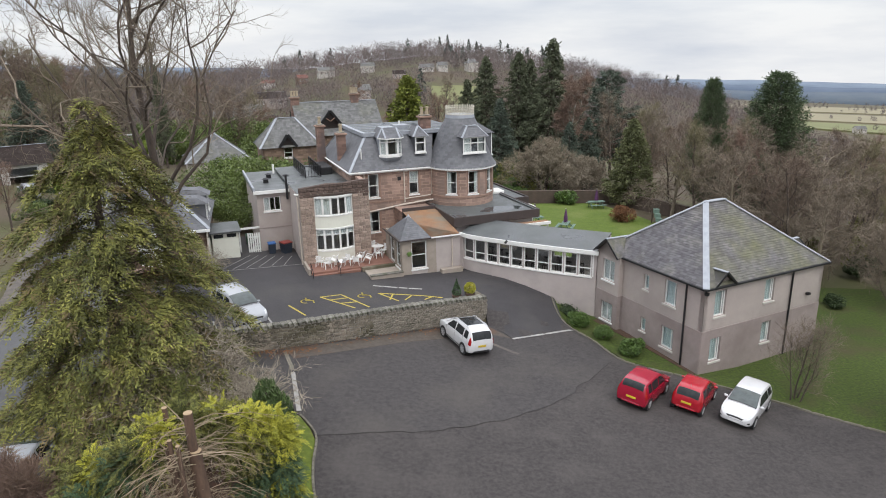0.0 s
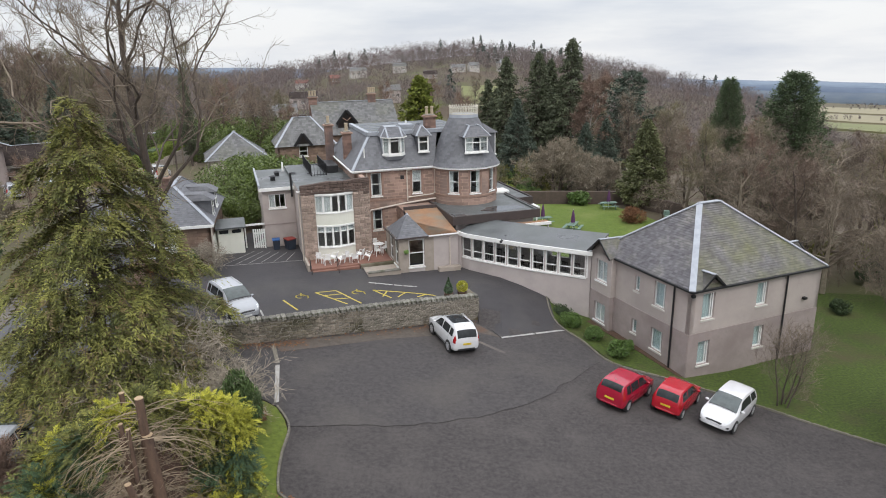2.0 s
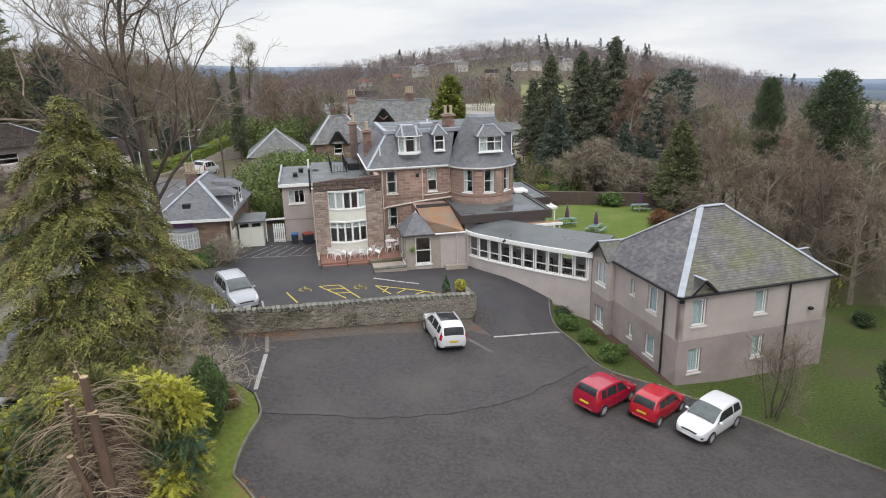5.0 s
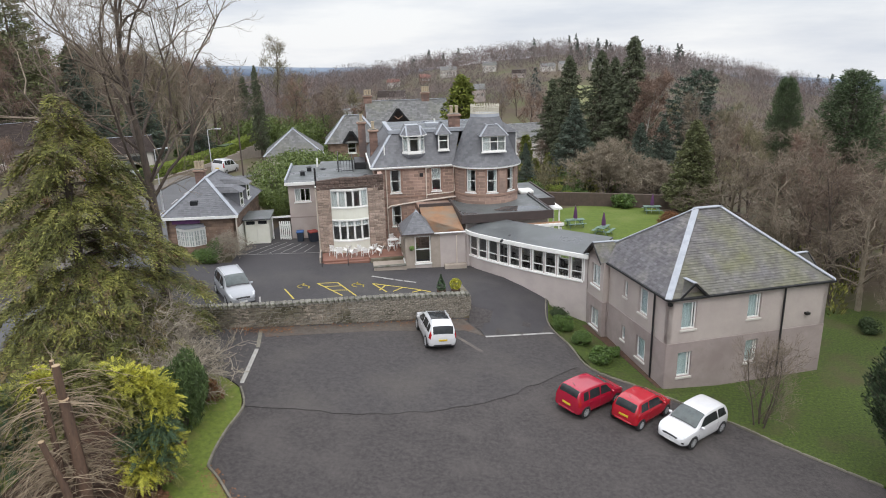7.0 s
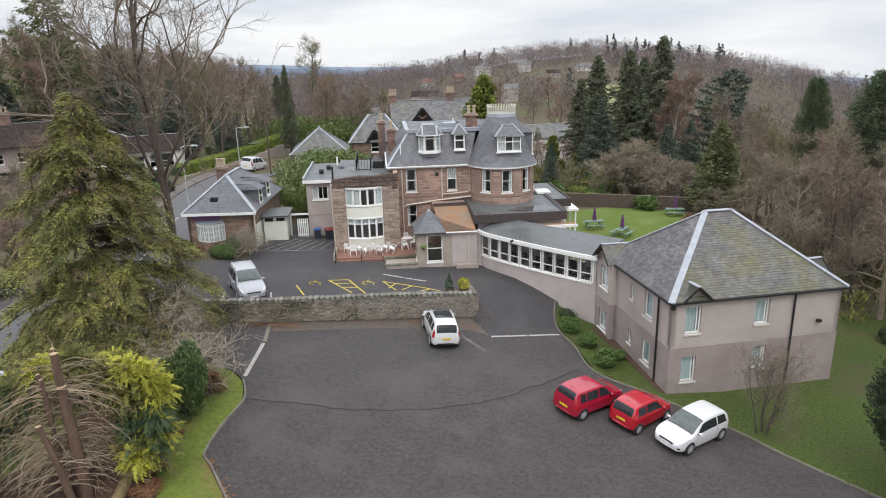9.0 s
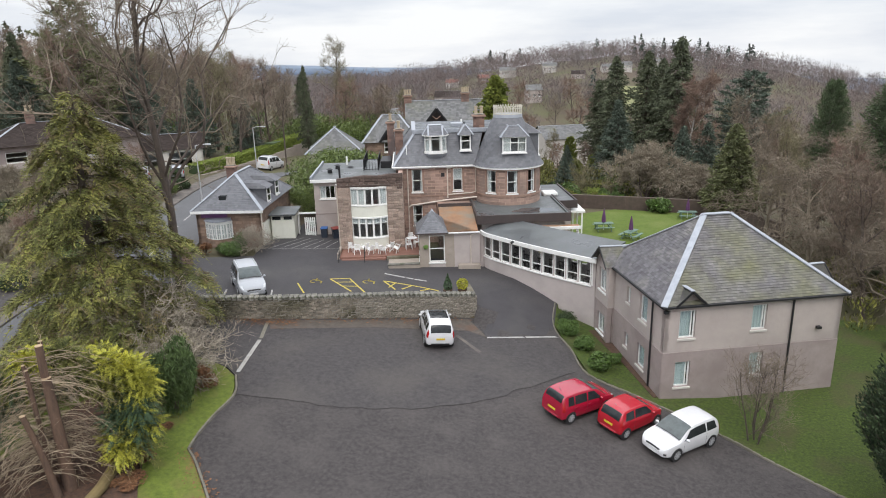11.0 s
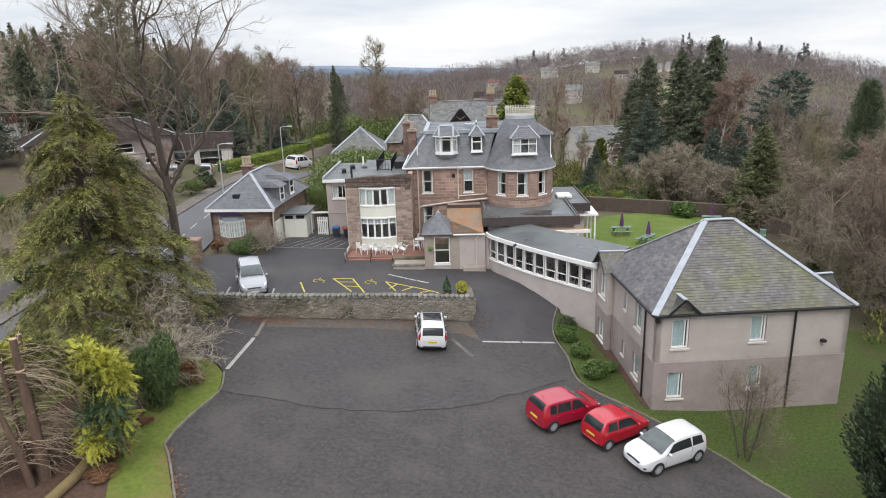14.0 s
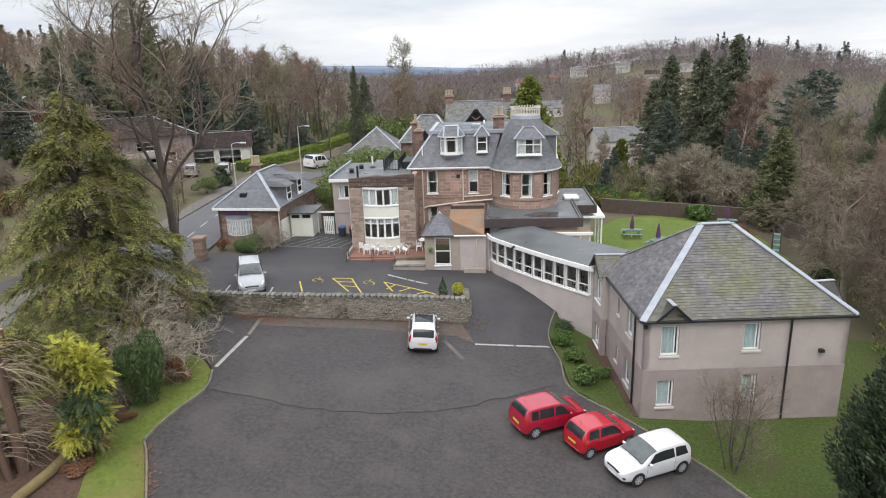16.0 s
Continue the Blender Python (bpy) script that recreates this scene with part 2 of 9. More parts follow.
M_SLATEO = mat("old_grey_slate", (0.155, 0.155, 0.155), (0.10, 0.10, 0.10), 0.75, 1.5, bump=0.4, bscale=20, spots=(0.13, 0.13, 0.105), spot_scale=0.4, spot_at=0.6, island=0.25)
M_TILE = mat("brown_concrete_tile", (0.05, 0.039, 0.035), (0.034, 0.027, 0.025), 0.95, 1.5, bump=0.4, bscale=20, island=0.2, spec=0.12)
M_LEAD = mat("lead_flashing", (0.36, 0.38, 0.42), (0.28, 0.30, 0.33), 0.55, 2, metal=0.2, bump=0.15)
M_FELT = mat("grey_green_roof_felt", (0.115, 0.125, 0.125), (0.085, 0.092, 0.092), 0.55, 0.6, bump=0.2, spots=(0.07, 0.075, 0.08), spot_scale=0.5, spot_at=0.55, rough2=0.25)
M_WATER = mat("standing_rain_water", (0.05, 0.055, 0.06), (0.04, 0.045, 0.05), 0.03, 1, bump=0.0, spec=0.8)
M_RUST = mat("rusty_felt", (0.30, 0.165, 0.085), (0.22, 0.12, 0.07), 0.8, 1.0, bump=0.2, spots=(0.20, 0.17, 0.13), spot_scale=0.6, spot_at=0.6)
M_DARKF = mat("dark_brown_fascia", (0.06, 0.045, 0.042), (0.045, 0.035, 0.034), 0.6, 2, bump=0.1)
M_BLACKM = mat("black_metal", (0.015, 0.015, 0.017), None, 0.5, 5, bump=0.05)
M_WPAINT = mat("white_gloss_paint", (0.78, 0.78, 0.76), (0.70, 0.70, 0.68), 0.45, 3, bump=0.05)
M_CREAM = mat("cream_painted_board", (0.72, 0.72, 0.64), (0.66, 0.66, 0.58), 0.6, 1.5, bump=0.05)
M_CROWN = mat("pale_weathered_iron", (0.55, 0.52, 0.44), (0.45, 0.42, 0.35), 0.7, 5, bump=0.2)
M_CURT = mat("pale_net_curtain", (0.8, 0.8, 0.77), (0.66, 0.66, 0.64), 0.9, 2, stretch=(9, 9, 0.6), bump=0.2)
M_CURT2 = mat("greenish_blind", (0.60, 0.67, 0.66), (0.5, 0.57, 0.56), 0.9, 1, bump=0.1)
M_ROOM = mat("pale_interior", (0.66, 0.62, 0.57), (0.5, 0.46, 0.42), 0.9, 0.7, bump=0)
M_GLASS = glass_mat("window_glass")
M_PIPE = mat("cream_pipe_paint", (0.62, 0.55, 0.48), (0.52, 0.46, 0.40), 0.5, 3, bump=0.05)
M_POT = mat("buff_chimney_clay", (0.42, 0.35, 0.25), (0.33, 0.27, 0.19), 0.9, 6, bump=0.3)
M_BRICKCH = stone_mat("chimney_sandstone", (0.25, 0.16, 0.13), (0.19, 0.125, 0.105), (0.85, 0.8, 0.78), 0.5, 0.25, (0.11, 0.085, 0.08))
M_REDTILE = mat("red_terrace_tile", (0.25, 0.125, 0.09), (0.19, 0.095, 0.072), 0.7, 2, bump=0.2, spots=(0.22, 0.11, 0.085), spot_scale=1.2)
M_PALEST = mat("pale_concrete_block", (0.36, 0.31, 0.265), (0.29, 0.25, 0.21), 0.9, 2, bump=0.4)
M_PLAST = mat("white_plastic", (0.80, 0.80, 0.79), (0.74, 0.74, 0.73), 0.4, 3, bump=0.0)
M_BARK = mat("grey_brown_bark", (0.11, 0.085, 0.068), (0.06, 0.048, 0.042), 0.95, 6, bump=0.6, stretch=(1, 1, 0.3))
M_TWIG = mat("bare_twigs", (0.2218, 0.1795, 0.1367), (0.1361, 0.1089, 0.08284), 0.95, 1.5, bump=0, island=0.25)
M_TWIGR = mat("reddish_bare_twigs", (0.2218, 0.1494, 0.1137), (0.1411, 0.09476, 0.0732), 0.95, 1.5, bump=0, island=0.25)
M_TWIGO = mat("olive_bare_twigs", (0.2024, 0.178, 0.1026), (0.1265, 0.1118, 0.06451), 0.95, 1.5, bump=0, island=0.25)
M_TWIGP = mat("pale_bare_twigs", (0.28, 0.2386, 0.1792), (0.1736, 0.1456, 0.1098), 0.95, 1.5, bump=0, island=0.25)
M_TWIGW = mat("bleached_bare_twigs", (0.37, 0.32, 0.255), (0.22, 0.19, 0.15), 0.95, 1.5, bump=0, island=0.3)
M_TWIGD = mat("dark_reddish_twigs", (0.19, 0.1408, 0.1074), (0.115, 0.08466, 0.06555), 0.95, 1.5, bump=0, island=0.25)
# far trees: distance haze mixed into the base colour as a greyer tint
M_FARTW = mat("haze_tinted_far_twigs", (0.183, 0.1549, 0.1488), (0.1366, 0.1147, 0.1122), 0.95, 0.05, bump=0, island=0.12)
M_FARTWR = mat("haze_tinted_reddish_twigs", (0.186, 0.1344, 0.1224), (0.1344, 0.0984, 0.0912), 0.95, 0.05, bump=0, island=0.15)
M_FARFIR = mat("haze_tinted_far_fir", (0.072, 0.09, 0.0744), (0.0504, 0.0636, 0.0552), 0.9, 0.05, bump=0, island=0.3)
M_BIRCH = mat("birch_bark", (0.45, 0.42, 0.38), (0.22, 0.2, 0.18), 0.9, 4, bump=0.2)
M_FIR = mat("dark_fir_foliage", (0.0936, 0.108, 0.06), (0.06, 0.072, 0.0408), 0.85, 0.8, bump=0, island=0.4)
M_BLUEFIR = mat("blue_green_fir_foliage", (0.085, 0.11, 0.08), (0.055, 0.075, 0.056), 0.85, 0.8, bump=0, island=0.4)
# strong light and dark mottling stands in for shading between the boughs
M_CYP = mat("olive_shade_mottled_foliage", (0.215, 0.21, 0.05), (0.055, 0.065, 0.017), 0.85, 0.8, bump=0, island=0.6)
M_YCON = mat("yellow_green_foliage", (0.17, 0.19, 0.025), (0.095, 0.12, 0.02), 0.85, 0.7, bump=0, island=0.4)
M_YEWD = mat("dark_yew_foliage", (0.042, 0.066, 0.026), (0.02, 0.036, 0.016), 0.85, 1.2, bump=0, island=0.5)
M_YEWGR = mat("deep_green_fronds", (0.06, 0.10, 0.045), (0.035, 0.065, 0.03), 0.8, 1.0, bump=0, island=0.4)
M_YEWB = mat("mid_green_yew_foliage", (0.082, 0.125, 0.035), (0.045, 0.075, 0.022), 0.8, 1.0, bump=0, island=0.4)
M_GOLD = mat("golden_foliage", (0.42, 0.4, 0.045), (0.25, 0.26, 0.035), 0.8, 1.2, bump=0, island=0.35)
M_LAUREL = mat("glossy_laurel_foliage", (0.09, 0.15, 0.03), (0.055, 0.098, 0.021), 0.55, 0.8, bump=0, island=0.4)
M_HEDGE = mat("clipped_hedge_foliage", (0.22, 0.27, 0.05), (0.15, 0.20, 0.035), 0.8, 0.8, bump=0, island=0.35)
M_RHODO = mat("bright_rhododendron_foliage", (0.125, 0.168, 0.038), (0.07, 0.102, 0.023), 0.5, 0.5, bump=0, island=0.45)
M_CYPB = mat("browned_cypress_foliage", (0.16, 0.118, 0.05), (0.09, 0.068, 0.03), 0.85, 0.5, bump=0, island=0.45)
M_IVY = mat("dark_shrub_foliage", (0.042, 0.068, 0.022), (0.028, 0.046, 0.016), 0.7, 1, bump=0, island=0.4)
M_RUSSET = mat("russet_shrub", (0.20, 0.10, 0.045), (0.13, 0.06, 0.03), 0.9, 1.5, bump=0, island=0.35)
M_DEADBR = mat("dead_straw_branches", (0.36, 0.29, 0.205), (0.23, 0.175, 0.12), 0.95, 2, bump=0, island=0.25)
M_STUMP = mat("cut_trunk_bark", (0.14, 0.085, 0.058), (0.075, 0.048, 0.036), 0.95, 5, bump=0.6, stretch=(1, 1, 0.3))
M_DKWALL = mat("dark_garden_wall_stone", (0.11, 0.08, 0.065), (0.07, 0.055, 0.045), 0.95, 2, bump=0.6, bscale=12)
M_CUT = mat("sawn_wood", (0.42, 0.31, 0.2), (0.33, 0.24, 0.15), 0.9, 8, bump=0.1)


# ---------------- mesh helpers ----------------
def mesh_ob(name, bm, material, parent=None, smooth=False):
    me = bpy.data.meshes.new(name)
    if smooth:
        for f in bm.faces:
            f.smooth = True
    bm.to_mesh(me)
    bm.free()
    me.materials.append(material)
    ob = new(name, me)
    if parent is not None:
        ob.parent = parent
    return ob


def part(name, bm, material, parent, label="", smooth=False):
    ob = mesh_ob(name, bm, material, parent, smooth)
    if label:
        ob["label"] = label
    return ob


def raw(name, verts, faces, material, parent=None, smooth=False):
    me = bpy.data.meshes.new(name)
    me.from_pydata(verts, [], faces)
    if smooth:
        me.polygons.foreach_set("use_smooth", [True] * len(me.polygons))
    me.materials.append(material)
    ob = new(name, me)
    if parent is not None:
        ob.parent = parent
    return ob


def empty(name, m, label, category, group="", kind=""):
    ob = new(name)
    ob.matrix_world = m
    return tagged(ob, label, category, group, kind)


def box(bm, x0, y0, z0, x1, y1, z1, m=None):
    v = [bm.verts.new((x, y, z)) for z in (z0, z1) for x, y in ((x0, y0), (x1, y0), (x1, y1), (x0, y1))]
    if m is not None:
        for a in v:
            a.co = m @ a.co
    for f in ((3, 2, 1, 0), (4, 5, 6, 7), (0, 1, 5, 4), (1, 2, 6, 5), (2, 3, 7, 6), (3, 0, 4, 7)):
        bm.faces.new([v[i] for i in f])
    return v


def bevel(bm, w, seg=1):
    bmesh.ops.bevel(bm, geom=list(bm.edges), offset=w, segments=seg, affect="EDGES", clamp_overlap=True)


def bx(x0, y0, z0, x1, y1, z1, m=None, b=0.0):
    bm = bmesh.new()
    box(bm, x0, y0, z0, x1, y1, z1, m)
    if b:
        bevel(bm, b)
    return bm


def poly(bm, pts):
    return bm.faces.new([bm.verts.new(p) for p in pts])


def prism(bm, pts, z0, z1, m=None):
    """Upright prism over a counter-clockwise outline."""
    lo = [bm.verts.new((x, y, z0)) for x, y in pts]
    hi = [bm.verts.new((x, y, z1)) for x, y in pts]
    if m is not None:
        for a in lo + hi:
            a.co = m @ a.co
    bm.faces.new(hi)
    bm.faces.new(lo[::-1])
    for i in range(len(pts)):
        j = (i + 1) % len(pts)
        bm.faces.new((lo[i], lo[j], hi[j], hi[i]))


def tube(bm, pts, r, sides=6, r1=None):
    """A round bar along a polyline."""
    pts = [Vector(p) for p in pts]
    rings = []
    for i, p in enumerate(pts):
        d = (pts[min(i + 1, len(pts) - 1)] - pts[max(i - 1, 0)]).normalized()
        q = d.to_track_quat("Z", "Y").to_matrix()
        rr = r if r1 is None else r + (r1 - r) * i / (len(pts) - 1)
        rings.append([bm.verts.new(p + q @ Vector((rr * math.cos(2 * math.pi * k / sides), rr * math.sin(2 * math.pi * k / sides), 0))) for k in range(sides)])
    for a, b in zip(rings, rings[1:]):
        for k in range(sides):
            j = (k + 1) % sides
            bm.faces.new((a[k], a[j], b[j], b[k]))
    bm.faces.new(rings[0][::-1])
    bm.faces.new(rings[-1])


def cyl(bm, x, y, z0, z1, r, r1=None, sides=12, m=None):
    r1 = r if r1 is None else r1
    lo = [bm.verts.new((x + r * math.cos(2 * math.pi * k / sides), y + r * math.sin(2 * math.pi * k / sides), z0)) for k in range(sides)]
    hi = [bm.verts.new((x + r1 * math.cos(2 * math.pi * k / sides), y + r1 * math.sin(2 * math.pi * k / sides), z1)) for k in range(sides)]
    if m is not None:
        for a in lo + hi:
            a.co = m @ a.co
    bm.faces.new(lo[::-1])
    bm.faces.new(hi)
    for k in range(sides):
        j = (k + 1) % sides
        bm.faces.new((lo[k], lo[j], hi[j], hi[k]))


def lerp(a, b, t):
    return a + (b - a) * t


def sstep(a, b, x):
    t = max(0.0, min(1.0, (x - a) / (b - a)))
    return t * t * (3 - 2 * t)


# ---------------- lie of the land ----------------
HM = pose(-7.3, 52.7, 0, 0, 0, 22)      # the villa's axes: u along its front, v to the back
WM = pose(14.99, 35.58, 0, 0, 0, 26.8)  # the bedroom wing's axes
KM = pose(2.85, 41.65, 0, 0, 0, 28)     # the retaining wall's axes, from its free end
KI = KM.inverted()
AZ = [-75, -52, -40, -30, -24, -18, -13, -8, -3, 2, 8, 14, 20, 26, 34, 60]
Z_MID = [14, 12, 7, 0, -3, -5, -5, -5, -5, -5, -6, -9, -14, -20, -24, -24]
Z_CREST = [26, 22, 14, 2, 2.5, 6.5, 11.2, 13.6, 14.6, 12, 7, -0.5, -8, -24, -32, -40]
Z_700 = [20, 10, 0, -8, -12, -14, -18, -22, -26, -30, -36, -44, -52, -58, -60, -60]
Z_1200 = [0, -10, -20, -30, -36, -40, -46, -52, -58, -64, -72, -80, -86, -90, -92, -92]
Z_2500 = [-30, -40, -50, -60, -66, -74, -86, -98, -110, -122, -138, -152, -164, -172, -176, -176]
Z_FAR = [-60, -66, -74, -84, -94, -104, -120, -138, -156, -172, -190, -205, -215, -222, -226, -226]



def low_z(x):
    return 0.40 - 0.093 * max(-15.0, min(x, 18.0))


def up_z(x, a):
    return lerp(1.62 - 0.035 * (max(x, -20) + 3), 0.45, sstep(3, 12, a))


def near_z(x, y, cut=0.0):
    p = KI @ Vector((x, y, 0))
    a, b = p.x, p.y
    if a < 0:
        t = 1.0 if b > cut else 0.0
        if a < -19:
            t = lerp(t, sstep(-4, 3, b), sstep(-19, -21.5, a))
    else:
        t = sstep(-3.6, 3.6, b) if a < 6 else sstep(-3.6 + (a - 6) * 0.3, 9, b)
    z = lerp(low_z(x), up_z(x, a), t)
    z += 0.25 * sstep(-19, -26, x)
    return z


def yard_z(x, y):
    """The upper yard: nearly level, dipping to meet the ramp behind the wall's end."""
    p = KI @ Vector((x, y, 0))
    a, b = min(p.x, 0.0), p.y
    ramp = lerp(low_z(x), up_z(x, 0), sstep(-3.6, 3.6, b))
    return lerp(up_z(x, 0), ramp, sstep(-4.5, 0.0, a) * sstep(0.6, 1.8, b)) + 0.25 * sstep(-19, -26, x)


def ground_z(x, y, cut=0.0):
    n = near_z(x, y, cut)
    dx, dy = x - 9.0, y - 2.0
    r, az = math.hypot(dx, dy), math.degrees(math.atan2(dx, dy))
    if r < 62:
        return n
    az = max(-74.9, min(59.9, az))
    mid, crest, z7, z12, z25, far = (float(np.interp(az, AZ, q)) for q in (Z_MID, Z_CREST, Z_700, Z_1200, Z_2500, Z_FAR))
    far_z = float(np.interp(r, [62, 100, 160, 200, 250, 320, 380, 700, 1200, 2500, 2900, 7000], [n, lerp(n, mid, 0.35), mid, lerp(mid, crest, 0.35), lerp(mid, crest, 0.78), crest, lerp(crest, z7, 0.3), z7, z12, z25, min(far, z25 - 90), far - 300]))
    return lerp(n, far_z, sstep(62, 85, r))


def drape(name, outline, material, dz, step=1.5, zf=None, label="", category="ground", kind="structure", thick=0.12):
    """A sheet cut to an outline, laid over the land, with a skirt."""
    zf = zf or (lambda x, y: ground_z(x, y))
    bm = bmesh.new()
    f = poly(bm, [(x, y, 0) for x, y in outline])
    if f.normal.z < 0 or (f.normal_update() or f.normal.z < 0):
        f.normal_flip()
    xs, ys = [p[0] for p in outline], [p[1] for p in outline]
    for axis, lo, hi in ((0, min(xs), max(xs)), (1, min(ys), max(ys))):
        c = math.floor(lo / step) * step + step
        while c < hi:
            co, no = [0, 0, 0], [0, 0, 0]
            co[axis], no[axis] = c, 1
            bmesh.ops.bisect_plane(bm, geom=bm.verts[:] + bm.edges[:] + bm.faces[:], plane_co=co, plane_no=no)
            c += step
    for v in bm.verts:
        v.co.z = zf(v.co.x, v.co.y) + dz
    edges = [e for e in bm.edges if e.is_boundary]
    ret = bmesh.ops.extrude_edge_only(bm, edges=edges)
    for v in ret["geom"]:
        if isinstance(v, bmesh.types.BMVert):
            v.co.z -= thick
    bmesh.ops.recalc_face_normals(bm, faces=bm.faces[:])
    if sum(f.normal.z for f in bm.faces) < 0:
        bmesh.ops.reverse_faces(bm, faces=bm.faces[:])
    return tagged(mesh_ob(name, bm, material), label, category, kind=kind)


def ground_sheet():
    """One sheet from the car park to the horizon, finer near by."""
    def axis(c, fine, far):
        out, s, p = [0.0], fine, 0.0
        while p < far:
            p += s
            if p > 55:
                s *= 1.13
            out.append(p)
        return [c - q for q in out[:0:-1]] + [c + q for q in out]
    xs, ys = axis(0, 1.0, 4700), [y for y in axis(38, 1.0, 4700) if y > -60]
    verts = [(x, y, ground_z(x, y, 1.2) - (0.16 if -30 < x < 40 and 5 < y < 60 else 0.03) + (0.0 if math.hypot(x - 9, y - 2) < 90 else 1.4 * noise.noise((x / 30, y / 30, 0)))) for y in ys for x in xs]
    w = len(xs)
    faces = [(j * w + i, j * w + i + 1, (j + 1) * w + i + 1, (j + 1) * w + i) for j in range(len(ys) - 1) for i in range(w - 1)]
    return tagged(raw("ground", verts, faces, M_GROUND, smooth=True), "rough winter grass and leaf litter ground", "ground", kind="structure")


ground_sheet()


def offset_line(line, d):
    out = []
    for i, (x, y) in enumerate(line):
        x0, y0 = line[max(i - 1, 0)]
        x1, y1 = line[min(i + 1, len(line) - 1)]
        k = math.hypot(x1 - x0, y1 - y0)
        out.append((x - (y1 - y0) / k * d, y + (x1 - x0) / k * d))
    return out


def smooth_line(line, n=6):
    out = []
    for i in range(len(line) - 1):
        p0, p1, p2, p3 = (np.array(line[max(0, min(len(line) - 1, i + k))], float) for k in (-1, 0, 1, 2))
        for k in range(n):
            t = k / n
            out.append(tuple(0.5 * (2 * p1 + (p2 - p0) * t + (2 * p0 - 5 * p1 + 4 * p2 - p3) * t * t + (3 * p1 - p0 - 3 * p2 + p3) * t ** 3)))
    return [*out, line[-1]]


CRACK = [(-5.6, 26.6), (-1.7, 27.4), (1.5, 28.3), (4.4, 29.9), (6.5, 31.6), (8.0, 33.6), (10.2, 36.6)]
CRACK = [(x + 0.16 * noise.noise((x * 1.3, y * 1.3, 4)) + 0.06 * noise.noise((x * 5, y * 5, 9)), y + 0.22 * noise.noise((x * 1.1, y * 1.1, 7)) + 0.07 * noise.noise((x * 5, y * 5, 2))) for x, y in smooth_line(CRACK, 9)]
drape("car_park", [(-30, 34), (-27, 22), (-14, 24.5), (-11.5, 28.7), (-9.3, 29.1), (-7.6, 28.75), (-6.5, 28.1), (-5.8, 27.1), (-5.4, 26.2), (-5.2, 24.5), (-4.9, 23.0), (-4.5, 21.8), (-3.7, 21.25), (-2.2, 19.95), (1.5, 16.6), (4.5, 13.9), (6, 7), (40, 6), (40, 16), (23.6, 28.8), (20.2, 31.3), (18.0, 33.1), (14.2, 35.1), (11.0, 36.6), (9.6, 39.4), (8.0, 42.2), (7.6, 45.4), (4.5, 48.6), (2.8, 48.2), (2.87, 41.5), (-16.5, 31.3), (-24, 36)], M_ASPH, 0.0, label="weathered dark asphalt car park with loose grit", category="car park")
drape("asphalt_patch", [*CRACK, (9.4, 39.2), (8.3, 40.9), (4.4, 38.5), (2.8, 41.3), (-15.5, 31.6), (-11.8, 30.2), (-9, 30.2), (-7.1, 29.6), (-6.3, 28.3)], M_ASPH2, 0.018, label="smoother resurfaced asphalt strip below the retaining wall", category="asphalt", thick=0.03)
drape("yard", [(-23.5, 42.5), (-17.4, 32.6), (2.55, 41.83), (1.87, 43.39), (2.9, 46.0), (4.4, 48.0), (1.0, 49.6), (-3, 49.0), (-9.0, 49.5), (-14.0, 58), (-18.0, 56), (-17.6, 47.5), (-16.6, 44.6), (-20.5, 42.6)], M_YARD, 0.02, zf=yard_z, label="dark asphalt upper yard with painted bays", category="yard", thick=1.0)
drape("driveway_ramp", [(2.87, 41.6), (4.4, 38.75), (8.2, 41.0), (7.9, 44.6), (4.6, 47.9), (2.95, 46.2), (1.94, 43.43)], M_YARD, 0.03, label="dark asphalt ramp down from the upper yard", category="ramp", thick=0.05)
drape("gravel_strip", [(-9.0, 35.0), (-4.9, 37.0), (2.5, 41.0), (4.4, 38.8), (3.0, 39.2), (-2.5, 37.0), (-8.2, 33.9)], M_GRIT, 0.027, label="worn gritty verge at the foot of the wall", category="verge", thick=0.02)
ROAD_C = [(-13, -8), (-16.0, 12), (-19.5, 27), (-24, 41), (-29.5, 52), (-35.0, 66), (-38.5, 80), (-38.8, 95), (-42, 112), (-54, 140)]


ROAD = smooth_line(ROAD_C)
drape("road", offset_line(ROAD, 3.0) + offset_line(ROAD, -3.0)[::-1], M_ROAD, 0.05, 3, label="grey asphalt village road with a dashed centre line", category="road")
drape("pavement", offset_line(ROAD, 4.6) + offset_line(ROAD, 3.05)[::-1], M_GRAVEL, 0.14, 3, label="narrow asphalt footway beside the road", category="pavement", thick=0.3)
drape("verge", [(-13.6, 25), (-11.4, 28.6), (-9.35, 29.0), (-7.7, 28.65), (-6.6, 28.0), (-5.9, 27.0), (-5.5, 26.15), (-5.3, 24.5), (-5.0, 23.0), (-4.6, 21.75), (-3.8, 21.15), (-2.3, 19.85), (1.4, 16.5), (4.4, 13.8), (5.9, 7), (-9, 7), (-12.5, 14)], M_VERGE, 0.06, 1.0, label="mossy grass verge in the corner of the car park", category="lawn")
drape("leaf_litter", [(-11.8, 24), (-9.8, 27), (-8.2, 25.0), (-6.9, 22.6), (-5.9, 20.6), (-4.6, 18.8), (-2.5, 16.5), (0.5, 12), (-10, 12)], M_LITTER, 0.085, 1.0, label="brown bed of fallen leaves under the shrubs", category="flower bed", thick=0.03)
drape("wing_lawn", [(23.7, 28.9), (20.3, 31.4), (18.1, 33.2), (14.3, 35.2), (11.1, 36.7), (9.7, 39.5), (8.1, 42.3), (7.8, 45.3), (9.2, 46.0), (12.5, 43.2), (20, 52), (34, 50), (44, 34), (44, 16), (40, 16)], M_LAWN2, 0.05, 1.0, label="damp green lawn round the bedroom wing", category="lawn")
